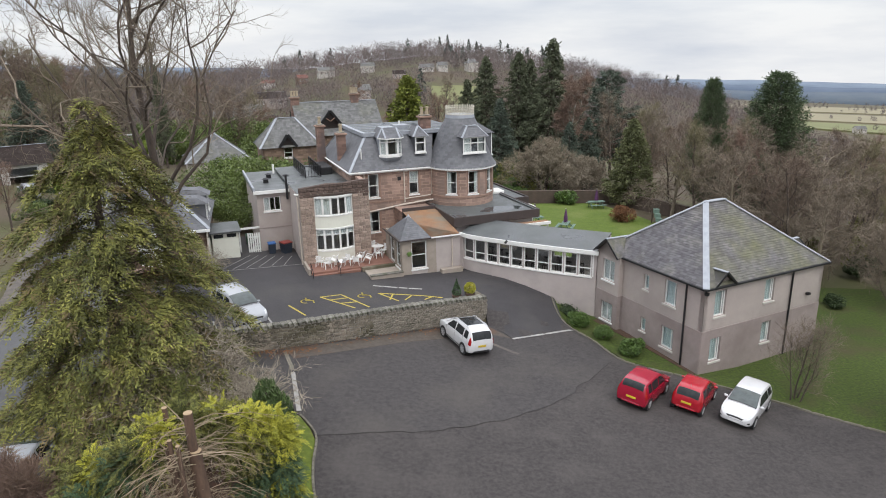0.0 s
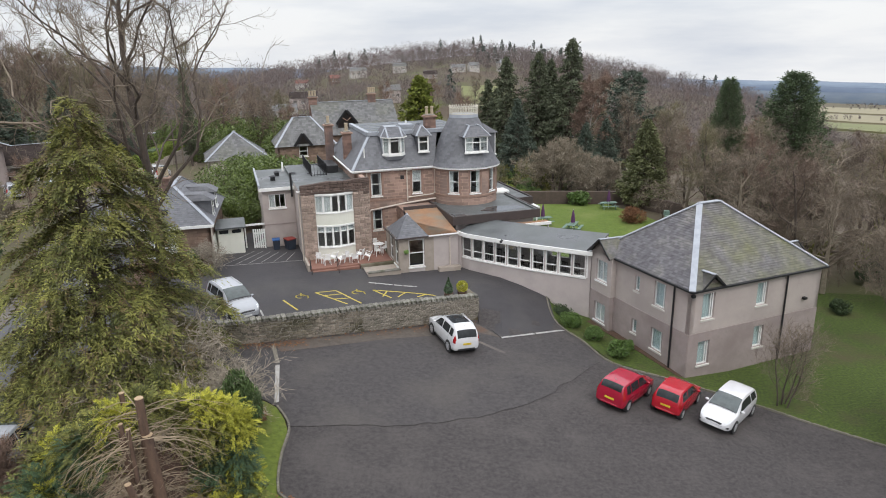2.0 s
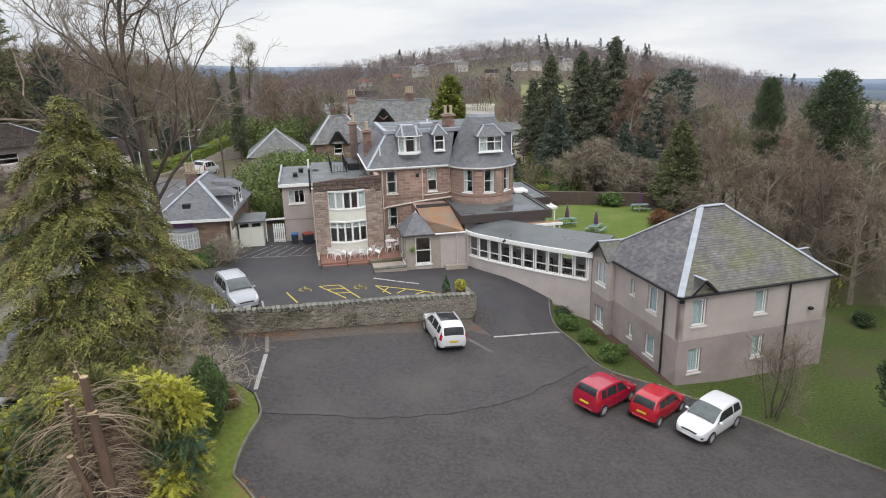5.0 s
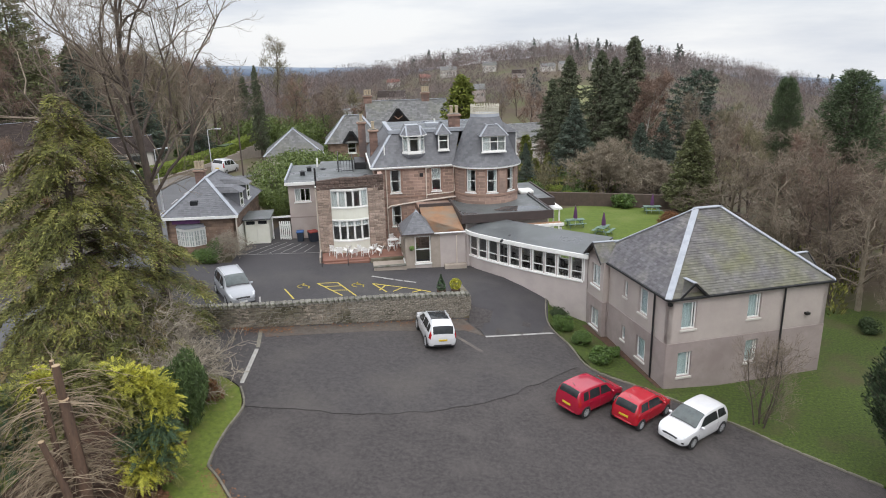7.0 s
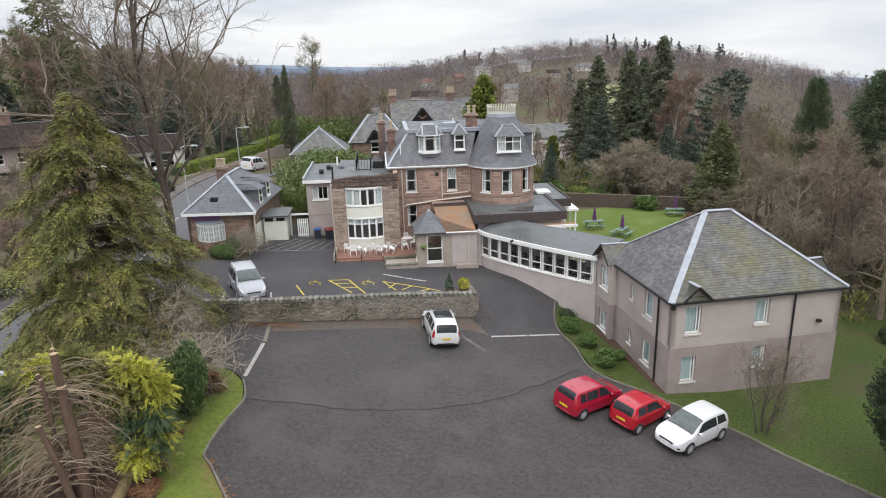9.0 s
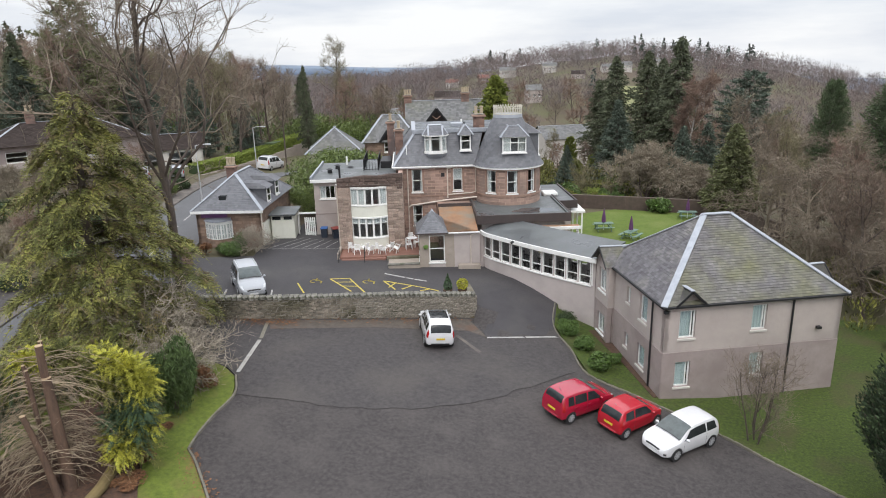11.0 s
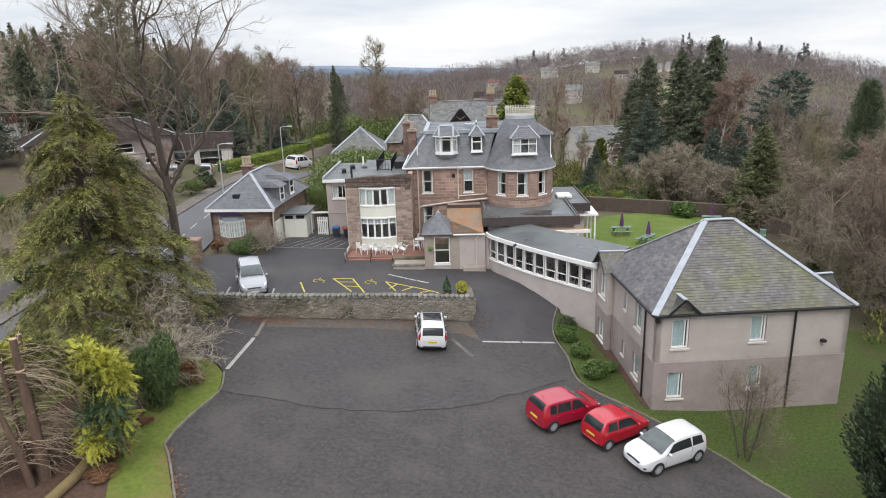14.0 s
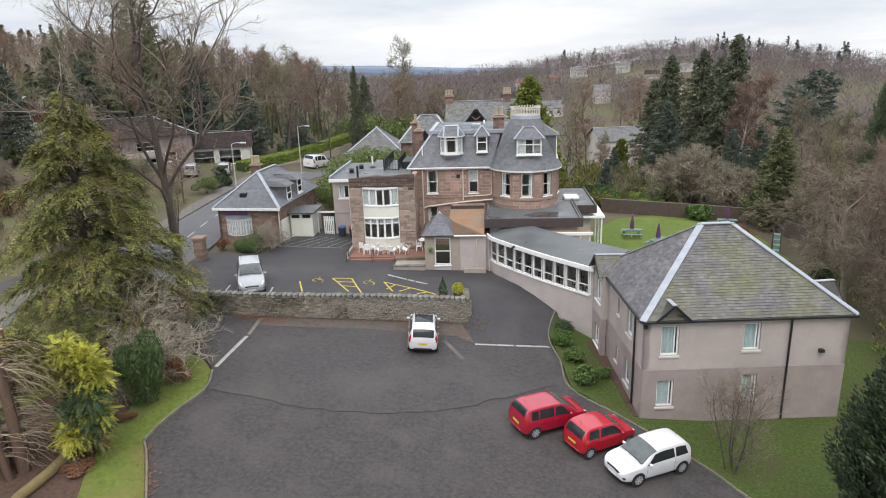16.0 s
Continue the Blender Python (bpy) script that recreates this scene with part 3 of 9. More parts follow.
drape("garden_lawn", [(3.5, 57), (9.5, 50), (15, 53), (22, 62), (20, 68), (17, 75.5), (9, 75.5), (6, 72)], M_LAWN3, 0.08, 1.5, label="bright mown garden lawn behind the hotel", category="lawn")
drape("soil_bed", [(WM @ Vector((u, v, 0))).to_2d()[:] for u, v in ((-0.3, 0.1), (-0.04, 0.1), (-0.04, 6.7), (-0.5, 6.7), (-0.5, 8.6), (-0.95, 8.5), (-0.45, 4.0))], M_LITTER, 0.075, 1.0, label="strip of dark leaf litter along the wing wall", category="flower bed", thick=0.03)


# ---------------- building helpers ----------------
def wall(bm, length, z0, z1, holes=(), t=0.3, m=None, step=None):
    """An upright wall along x, outer face at y=0, inner at y=t, with openings that go through it."""
    xs, zs = {0.0, length}, {z0, z1}
    for a, b, c, d in holes:
        xs |= {a, b}
        zs |= {c, d}
    if step:
        n = max(1, round(length / step))
        xs |= {length * k / n for k in range(n + 1)}
    xs, zs = sorted(xs), sorted(zs)
    m = m or Matrix()
    inside = lambda x, z: any(a < x < b and c < z < d for a, b, c, d in holes)
    cell = {(i, j): not inside((xs[i] + xs[i + 1]) / 2, (zs[j] + zs[j + 1]) / 2) for i in range(len(xs) - 1) for j in range(len(zs) - 1)}
    vs = {}

    def v(i, j, k):
        if (i, j, k) not in vs:
            vs[i, j, k] = bm.verts.new(m @ Vector((xs[i], k * t, zs[j])))
        return vs[i, j, k]
    for (i, j), solid in cell.items():
        if not solid:
            continue
        bm.faces.new((v(i, j, 0), v(i + 1, j, 0), v(i + 1, j + 1, 0), v(i, j + 1, 0)))
        bm.faces.new((v(i, j, 1), v(i, j + 1, 1), v(i + 1, j + 1, 1), v(i + 1, j, 1)))
        for di, dj, p, q in ((-1, 0, (i, j), (i, j + 1)), (1, 0, (i + 1, j + 1), (i + 1, j)), (0, -1, (i + 1, j), (i, j)), (0, 1, (i, j + 1), (i + 1, j + 1))):
            if not cell.get((i + di, j + dj), False):
                bm.faces.new((v(*p, 0), v(*q, 0), v(*q, 1), v(*p, 1)))


def window(parent, m, w, h, cols=(), rows=(0.5,), curtain=None, fr=0.07, frame_m=None, glass=True, sill=True, depth=0.12, bend=None, sill_m=None, drapes=False):
    """A window set into its opening: frame with bars, pane, sill, and what hangs behind it."""
    frame_m = frame_m or M_WPAINT

    def put(name, bm, mt, par, label=""):
        for q in bm.verts:
            q.co = m @ q.co
            if bend:
                q.co = bend(q.co)
        return part(name, bm, mt, par, label)
    bm = bmesh.new()
    y0, y1 = depth, depth + 0.07
    xe = [fr, *(q for c in cols for q in (w * c - fr * 0.4, w * c + fr * 0.4)), w - fr]
    ze = [fr, *(q for r in rows for q in (h * r - fr * 0.4, h * r + fr * 0.4)), h - fr]
    cells = [(xe[i], xe[i + 1], ze[j], ze[j + 1]) for i in range(0, len(xe), 2) for j in range(0, len(ze), 2) if xe[i + 1] - xe[i] > 0.01]
    wall(bm, w, 0, h, cells, 0.07, T(0, y0, 0))
    bmesh.ops.remove_doubles(bm, verts=bm.verts, dist=0.0008)
    win = put("window", bm, frame_m, parent)
    if glass:
        g = put("pane", bx(fr * 0.5, y0 + 0.03, fr * 0.5, w - fr * 0.5, y0 + 0.036, h - fr * 0.5), M_GLASS, win)
        g.visible_shadow = False
    if sill:
        put("sill", bx(-0.07, -0.07, -0.12, w + 0.07, y0 + 0.02, -0.003, b=0.012), sill_m or frame_m, win)
    if curtain:
        mt, a, b, c, d = curtain
        bm = bmesh.new()
        n = max(4, int((b - a) * w / 0.05))
        for k in range(n):
            p, q = w * lerp(a, b, k / n), w * lerp(a, b, (k + 1) / n)
            ya, yb = y1 + 0.035 + 0.02 * math.sin(k * 1.9), y1 + 0.035 + 0.02 * math.sin((k + 1) * 1.9)
            poly(bm, [(p, ya, h * c), (q, yb, h * c), (q, yb, h * d), (p, ya, h * d)])
        bmesh.ops.remove_doubles(bm, verts=bm.verts, dist=0.0005)
        bmesh.ops.solidify(bm, geom=bm.faces[:], thickness=0.006)
        put("curtain", bm, mt, win)
    elif drapes and w > 0.5:
        for a, b in ((0.05, 0.2), (0.8, 0.95)):
            bm = bmesh.new()
            n = 6
            for k in range(n):
                p, q = w * lerp(a, b, k / n), w * lerp(a, b, (k + 1) / n)
                ya, yb = y1 + 0.06 + 0.025 * math.sin(k * 2.1), y1 + 0.06 + 0.025 * math.sin((k + 1) * 2.1)
                poly(bm, [(p, ya, h * 0.03), (q, yb, h * 0.03), (q, yb, h * 0.97), (p, ya, h * 0.97)])
            bmesh.ops.remove_doubles(bm, verts=bm.verts, dist=0.0005)
            bmesh.ops.solidify(bm, geom=bm.faces[:], thickness=0.006)
            put("curtain", bm, M_CURT, win)
    return win


def slates(quad, cw=0.24, ch=0.19, seed=1, lift=0.016):
    """Overlapping slates over a roof slope. quad: eave left, eave right, top right, top left."""
    p0, p1, p2, p3 = (Vector(p) for p in quad)
    rng = random.Random(seed)
    xd = (p1 - p0).normalized()
    up = (p3 - p0) - xd * (p3 - p0).dot(xd)
    height = up.length
    up.normalize()
    nrm = xd.cross(up)
    t3, t2, L = (p3 - p0).dot(xd), (p2 - p0).dot(xd), (p1 - p0).length
    verts, faces = [], []
    rows = max(1, int(height / ch))
    ch = height / rows
    for r in range(rows):
        f0, f1 = r / rows, min(1.0, (r + 1.15) / rows)
        a0, b0 = lerp(0, t3, f0), lerp(L, t2, f0)
        a1, b1 = lerp(0, t3, f1), lerp(L, t2, f1)
        x = a0 - (cw * 0.5 if r % 2 else 0)
        while x < b0:
            w = cw * rng.uniform(0.85, 1.15)
            s0, s1 = max(x, a0), min(x + w - 0.008, b0)
            x += w
            u0, u1 = min(max(s0, a1), b1), max(min(s1, b1), a1)
            if s1 - s0 < 0.03:
                continue
            k = len(verts)
            lf = lift * rng.uniform(0.8, 1.5)
            dn = rng.uniform(-0.012, 0.012)
            lo, hi = up * (f0 * height + dn), up * (f1 * height)
            for s, b, e in ((s0, lo, lf), (s1, lo, lf), (max(u1, u0 + 0.001), hi, 0.004), (u0, hi, 0.004)):
                verts.append(p0 + xd * s + b + nrm * e)
            verts += [p0 + xd * s0 + lo, p0 + xd * s1 + lo]
            faces += [(k, k + 1, k + 2, k + 3), (k + 4, k + 5, k + 1, k)]
    return verts, faces


def slate_roof(name, quads, material, parent, under=None, **kw):
    """A roof part: boarded slopes with slates laid over them as its sub-part."""
    bm = bmesh.new()
    for q in quads:
        pts = [Vector(p) for p in q]
        if (pts[2] - pts[3]).length < 0.02:
            pts = pts[:3]
        elif (pts[0] - pts[1]).length < 0.02:
            pts = pts[1:]
        poly(bm, pts)
    bmesh.ops.solidify(bm, geom=bm.faces[:], thickness=0.05)
    base = part(name, bm, under or material, parent)
    V, Fc = [], []
    for i, q in enumerate(quads):
        v, f = slates(q, seed=i + 3, **kw)
        k = len(V)
        V += v
        Fc += [tuple(j + k for j in g) for g in f]
    s = raw("slate_covering", V, Fc, material, base)
    s["kind"] = "stuff"
    return base


def strip(bm, p, q, w, h, nrm=(0, 0, 1)):
    """A flat strap along an edge, lying on it."""
    p, q, nrm = Vector(p), Vector(q), Vector(nrm).normalized()
    d = (q - p).normalized()
    s = d.cross(nrm).normalized() * w / 2
    n2 = s.cross(d).normalized() * h
    c = [p - s, p + s, q + s, q - s]
    a = [bm.verts.new(x - n2 * 0.5) for x in c]
    b = [bm.verts.new(x + n2) for x in c]
    bm.faces.new(a[::-1])
    bm.faces.new(b)
    for i in range(4):
        j = (i + 1) % 4
        bm.faces.new((a[i], a[j], b[j], b[i]))
    bmesh.ops.recalc_face_normals(bm, faces=bm.faces[:])


def flashings(parent, edges, w=0.26, h=0.03, material=None):
    for p, q in edges:
        bm = bmesh.new()
        strip(bm, p, q, w, h)
        part("ridge_flashing", bm, material or M_LEAD, parent)


def pipe(parent, pts, r=0.05, material=None, name="drainpipe"):
    bm = bmesh.new()
    tube(bm, pts, r, 8)
    return part(name, bm, material or M_PIPE, parent)


def T(x, y, z, rz=0):
    return pose(x, y, z, 0, 0, rz)


# ---------------- the villa ----------------
villa = empty("villa", HM, "red sandstone villa hotel with slate mansard and round tower", "hotel")
G1 = 1.2
fw = bmesh.new()
W_UP = [(1.3, 2.2, 6.05, 7.98), (4.82, 5.62, 6.05, 7.98), (1.32, 2.14, 3.15, 4.9)]
wall(fw, 6.75, G1, 8.25, W_UP, 0.4, T(0, 0, 0))
part("front_wall", fw, M_SAND, villa)
sw = bmesh.new()
wall(sw, 11.0, G1, 8.25, (), 0.4, T(0, 11.0, 0, -90))
part("side_wall", sw, M_SAND, villa)
sw = bmesh.new()
wall(sw, 11.4, G1, 8.25, (), 0.4, T(11.9, 0.2, 0, 90))
part("side_wall", sw, M_SAND, villa)
sw = bmesh.new()
wall(sw, 11.9, G1, 8.25, (), 0.4, T(11.9, 11.4, 0, 180))
part("back_wall", sw, M_SAND, villa)
for (a, b, c, d), cu in zip(W_UP, (None, (M_CURT, 0.04, 0.96, 0.5, 0.97), (M_CURT, 0.05, 0.3, 0.05, 0.95))):
    window(villa, T(a, 0, c), b - a, d - c, curtain=cu, sill_m=M_WPAINT, drapes=True)
    bm = bmesh.new()
    for x in (a - 0.17, b + 0.003):
        box(bm, x, -0.025, c - 0.1, x + 0.165, 0.02, d + 0.002)
    box(bm, a - 0.17, -0.03, d + 0.003, b + 0.17, 0.02, d + 0.21)
    part("window_surround", bm, M_DRESS, villa)
part("floor_plate", bx(0.4, 0.4, 5.3, 11.5, 11, 5.5), M_ROOM, villa)
part("floor_plate", bx(0.4, 0.4, 8.1, 11.5, 11, 8.25), M_ROOM, villa)
part("room_partition", bx(0.4, 3.4, 1.6, 11.4, 3.5, 8.1), M_ROOM, villa)
part("wall_vent", bx(3.8, -0.03, 7.3, 4.1, 0.03, 7.62), M_BLACKM, villa)
part("string_course", bx(0.02, -0.05, 5.62, 6.7, 0.02, 5.74), M_DRESS, villa)

# round tower
TC, TR = Vector((9.55, 0.35, 0)), 2.78
A0 = -185.0


def bend(p):
    ang = radians(A0) + p.x / TR
    return TC + Vector(((TR - p.y) * math.cos(ang), (TR - p.y) * math.sin(ang), p.z))


def at_ang(deg):
    return radians(deg - A0) * TR


bm = bmesh.new()
T_WIN = []
for deg in (-128, -90, -52, -14):
    c = at_ang(deg)
    T_WIN.append((c - 0.44, c + 0.44, 6.12, 8.0))
wall(bm, radians(205) * TR, 3.5, 8.2, T_WIN, 0.35, None, 0.22)
for v in bm.verts:
    v.co = bend(v.co)
part("tower_wall", bm, M_SAND, villa)
for i, (a, b, c, d) in enumerate(T_WIN):
    window(villa, T(a, 0, c), b - a, d - c, curtain=(M_CURT, 0.02, 0.4, 0.02, 0.98) if i % 3 == 0 else (M_CURT, 0.7, 0.98, 0.02, 0.98), bend=bend)
    bm = bmesh.new()
    for x in (a - 0.15, b + 0.003):
        box(bm, x, -0.03, c - 0.05, x + 0.147, 0.02, d + 0.1)
    for v in bm.verts:
        v.co = bend(v.co)
    part("window_surround", bm, M_DRESS, villa)
for z0, z1, o in ((5.78, 5.92, 0.06), (8.02, 8.18, 0.10)):
    bm = bmesh.new()
    wall(bm, radians(205) * TR, z0, z1, (), 0.1 + o, T(0, -o, 0), 0.22)
    for v in bm.verts:
        v.co = bend(v.co)
    part("string_course", bm, M_DRESS, villa)
bm = bmesh.new()
for k in range(40):
    a0, a1 = radians(A0 + 205 * k / 40), radians(A0 + 205 * (k + 1) / 40)
    lo = [TC + Vector((r * math.cos(a), r * math.sin(a), z)) for a in (a0, a1) for r, z in ((TR + 0.26, 8.12), (TR + 0.26, 8.30), (TR - 0.1, 8.30), (TR - 0.1, 8.12))]
    v = [bm.verts.new(p) for p in lo]
    for i in range(4):
        j = (i + 1) % 4
        bm.faces.new((v[i], v[4 + i], v[4 + j], v[j]))
bmesh.ops.remove_doubles(bm, verts=bm.verts, dist=0.001)
part("gutter", bm, M_WPAINT, villa, "white painted gutter board")
# bell-shaped tower roof, course by course
PROF = [(3.05, 8.28), (2.80, 8.62), (2.55, 9.1), (2.32, 9.65), (2.08, 10.3), (1.82, 10.95), (1.55, 11.5), (1.30, 11.95), (1.17, 12.2)]
bm = bmesh.new()
rings = []
for r, z in PROF:
    rings.append([bm.verts.new(TC + Vector(((r - 0.02) * math.cos(k * math.pi / 20), (r - 0.02) * math.sin(k * math.pi / 20), z))) for k in range(40)])
for a, b in zip(rings, rings[1:]):
    for k in range(40):
        bm.faces.new((a[k], a[(k + 1) % 40], b[(k + 1) % 40], b[k]))
bm.faces.new(rings[-1])
tower_roof = part("tower_roof", bm, M_SLATE, villa)
V, Fc = [], []
zz = np.linspace(8.28, 12.2, 25)
rr = np.interp(zz, [p[1] for p in PROF], [p[0] for p in PROF])
rng = random.Random(5)
for i in range(24):
    n = int(2 * math.pi * rr[i] / 0.30)
    off = rng.random()
    for k in range(n):
        a0, a1 = 2 * math.pi * (k + off) / n, 2 * math.pi * (k + off + 0.965) / n
        j = len(V)
        o = 0.022 * rng.uniform(0.8, 1.4)
        for a, r, z in ((a0, rr[i] + o, zz[i] - 0.02), (a1, rr[i] + o, zz[i] - 0.02), (a1, rr[i + 1] + 0.006, zz[i + 1]), (a0, rr[i + 1] + 0.006, zz[i + 1]), (a0, rr[i] - 0.01, zz[i] - 0.02), (a1, rr[i] - 0.01, zz[i] - 0.02)):
            V.append(TC + Vector((r * math.cos(a), r * math.sin(a), z)))
        Fc += [(j, j + 1, j + 2, j + 3), (j + 4, j + 5, j + 1, j)]
raw("slate_covering", V, Fc, M_SLATE, tower_roof)["kind"] = "stuff"
bm = bmesh.new()
cyl(bm, TC.x, TC.y, 12.12, 12.38, 1.24, 1.2, 32)
part("lead_collar", bm, M_LEAD, villa)
# iron cresting
bm = bmesh.new()
for z in (12.40, 12.85):
    prev = None
    for k in range(33):
        a = 2 * math.pi * k / 32
        p = TC + Vector((1.18 * math.cos(a), 1.18 * math.sin(a), z))
        if prev is not None:
            tube(bm, [prev, p], 0.035, 5)
        prev = p
for k in range(32):
    a = 2 * math.pi * k / 32
    p = TC + Vector((1.18 * math.cos(a), 1.18 * math.sin(a), 0))
    tube(bm, [p + Vector((0, 0, 12.36)), p + Vector((0, 0, 12.9)), p * 1.0 + Vector((0, 0, 13.15 if k % 2 else 13.02))], 0.03, 5, 0.015)
    b = TC + Vector((1.18 * math.cos(a + 0.098), 1.18 * math.sin(a + 0.098), 0))
    tube(bm, [p + Vector((0, 0, 12.45)), b + Vector((0, 0, 12.8))], 0.02, 4)
    tube(bm, [b + Vector((0, 0, 12.45)), p + Vector((0, 0, 12.8))], 0.02, 4)
    cyl(bm, p.x, p.y, 12.96, 13.08, 0.075, 0.03, 6)
part("cresting", bm, M_CROWN, villa, "pale iron cresting like a crown")

# mansard roof
E0, TOPZ = 8.30, 10.92
fl, fr_ = (-0.22, -0.22, E0), (6.75, -0.22, E0)
tl, tr_ = (1.72, 1.72, TOPZ), (7.6, 1.72, TOPZ)
bl_, bt = (-0.22, 11.4, E0), (1.72, 9.6, TOPZ)
rbk = (12.2, 11.4, E0), (10.2, 9.6, TOPZ)
rfr = (12.2, -0.22, E0), (10.2, 1.72, TOPZ)
slate_roof("mansard_roof", [(fl, fr_, tr_, tl), (bl_, fl, tl, bt), (rfr[0], rbk[0], rbk[1], rfr[1]), (rbk[0], bl_, bt, rbk[1])], M_SLATE, villa, cw=0.28, ch=0.2)
flashings(villa, [(fl, tl), (tl, tr_), (tl, bt), (bl_, bt)], 0.24)
part("roof_deck", bx(1.55, 1.6, TOPZ - 0.02, 10.4, 9.8, TOPZ + 0.1, b=0.02), M_FELT, villa)
bm = bmesh.new()
for y in np.linspace(2.6, 9.0, 6):
    part("lead_roll", bx(1.82, y - 0.04, TOPZ + 0.09, 10.3, y + 0.04, TOPZ + 0.15), M_LEAD, villa)
box(bm, 1.5, 1.52, TOPZ - 0.1, 10.3, 1.8, TOPZ + 0.2)
box(bm, 1.45, 1.82, TOPZ - 0.1, 1.8, 9.8, TOPZ + 0.18)
part("deck_kerb", bm, M_LEAD, villa)
part("skylight", bx(5.0, 4.2, TOPZ + 0.1, 6.2, 5.2, TOPZ + 0.42, b=0.04), M_LEAD, villa)
bm = bmesh.new()
cyl(bm, 6.1, 6.4, TOPZ + 0.1, TOPZ + 0.55, 0.08)
part("roof_vent_pipe", bm, M_WPAINT, villa)
for p, q in (((-0.3, -0.36), (6.6, -0.22)), ((-0.36, -0.2), (-0.22, 11.2))):
    part("gutter", bx(p[0], p[1], 8.17, q[0], q[1], 8.28, b=0.02), M_WPAINT, villa, "white painted gutter board")
part("eave_soffit", bx(-0.2, -0.2, 8.08, 6.7, 0.0, 8.14), M_WPAINT, villa)
bm = bmesh.new()
cyl(bm, 0.95, 0.45, 9.2, 10.0, 0.045)
part("soil_vent_pipe", bm, M_WPAINT, villa)


def dormer(u0, u1, v, z0, z1, rise, back, canted=0.0, panes=1, hip=0.5):
    """A roof dormer: white window box, slated cheeks, small hipped slate roof with lead hips."""
    d = empty_part("dormer", villa)
    c = canted
    w = u1 - u0
    for ua in (u0 + 0.03, u1 - 0.12):
        part("dormer_cheek", bx(ua, v + 0.16 + c, z0, ua + 0.09, back, z1), M_LEAD if c else M_SLATE, d)
    h = z1 - z0
    if c:
        window(d, T(u0 + c, v - 0.05, z0), w - 2 * c, h, cols=(0.08, 0.92), rows=(0.78,), fr=0.1, sill=False, depth=0.0, drapes=True)
        s = math.hypot(c, c + 0.1)
        a = math.degrees(math.atan2(c + 0.1, c))
        window(d, T(u0, v + c + 0.05, z0, -a), s, h, rows=(0.75,), fr=0.09, sill=False, depth=0.0, curtain=(M_CURT, 0.05, 0.95, 0.02, 0.98))
        window(d, T(u1 - c, v - 0.05, z0, a), s, h, rows=(0.75,), fr=0.09, sill=False, depth=0.0, curtain=(M_CURT, 0.05, 0.95, 0.02, 0.98))
        prism_pts = [(u0 - 0.05, v + c + 0.05), (u0 + c - 0.05, v - 0.1), (u1 - c + 0.05, v - 0.1), (u1 + 0.05, v + c + 0.05), (u1, back), (u0, back)]
        bm = bmesh.new()
        prism(bm, prism_pts, z0 - 0.16, z0 - 0.003)
        part("dormer_sill", bm, M_WPAINT, d)
        bm = bmesh.new()
        lo = [bm.verts.new((x, y, z0 - 0.16)) for x, y in prism_pts[:4]]
        cx = (u0 + u1) / 2
        ap = [bm.verts.new((cx - w * 0.28, v + 0.62, z0 - 0.75)), bm.verts.new((cx + w * 0.28, v + 0.62, z0 - 0.75))]
        bm.faces.new((lo[1], lo[2], ap[1], ap[0]))
        bm.faces.new((lo[0], lo[1], ap[0]))
        bm.faces.new((lo[2], lo[3], ap[1]))
        part("dormer_apron", bm, M_LEAD, d)
        pts = [(u0 - 0.16, v + c), (u0 + c - 0.1, v - 0.24), (u1 - c + 0.1, v - 0.24), (u1 + 0.16, v + c)]
        t0, t1 = (u0 + 0.34, v + 0.75), (u1 - 0.34, v + 0.75)
        quads = [((*pts[1], z1), (*pts[2], z1), (*t1, z1 + rise), (*t0, z1 + rise)),
                 ((*pts[0], z1), (*pts[1], z1), (*t0, z1 + rise), (*t0, z1 + rise)),
                 ((*pts[2], z1), (*pts[3], z1), (*t1, z1 + rise), (*t1, z1 + rise)),
                 ((u0 - 0.16, back, z1), (*pts[0], z1), (*t0, z1 + rise), (t0[0], back, z1 + rise)),
                 ((*pts[3], z1), (u1 + 0.16, back, z1), (t1[0], back, z1 + rise), (*t1, z1 + rise))]
        slate_roof("dormer_roof", quads, M_SLATE, d, cw=0.2, ch=0.16)
        flashings(d, [((*pts[1], z1), (*t0, z1 + rise)), ((*pts[2], z1), (*t1, z1 + rise)), ((*pts[0], z1), (*t0, z1 + rise)), ((*pts[3], z1), (*t1, z1 + rise)), ((*t0, z1 + rise), (*t1, z1 + rise))], 0.13)
        bm = bmesh.new()
        for p, q in zip(pts, pts[1:]):
            strip(bm, (*p, z1 - 0.05), (*q, z1 - 0.05), 0.12, 0.05)
        part("dormer_cornice", bm, M_WPAINT, d)
        part("dormer_back_fill", bx(u0 + 0.35, v + 0.85, z1 - 0.1, u1 - 0.35, back, z1 + rise - 0.02), M_LEAD, d)
    else:
        cols = {1: (), 3: (0.34, 0.66)}[panes]
        window(d, T(u0, v, z0), w, h, cols=cols, rows=(0.6,) if panes == 1 else (0.62,), fr=0.11 if panes == 1 else 0.09, sill=True, depth=0.03,
               curtain=(M_CURT, 0.04, 0.32, 0.02, 0.98) if panes == 3 else None)
        if panes == 3:
            bm = bmesh.new()
            poly(bm, [(u1 - 0.66, v + 0.2, z0), (u1 - 0.08, v + 0.2, z0), (u1 - 0.08, v + 0.2, z1), (u1 - 0.66, v + 0.2, z1)])
            bmesh.ops.solidify(bm, geom=bm.faces[:], thickness=0.01)
            part("curtain", bm, M_CURT, d)
        m_ = (u0 + u1) / 2
        e = 0.2
        k = min(w * 0.5, 0.9) if panes == 3 else w * 0.5
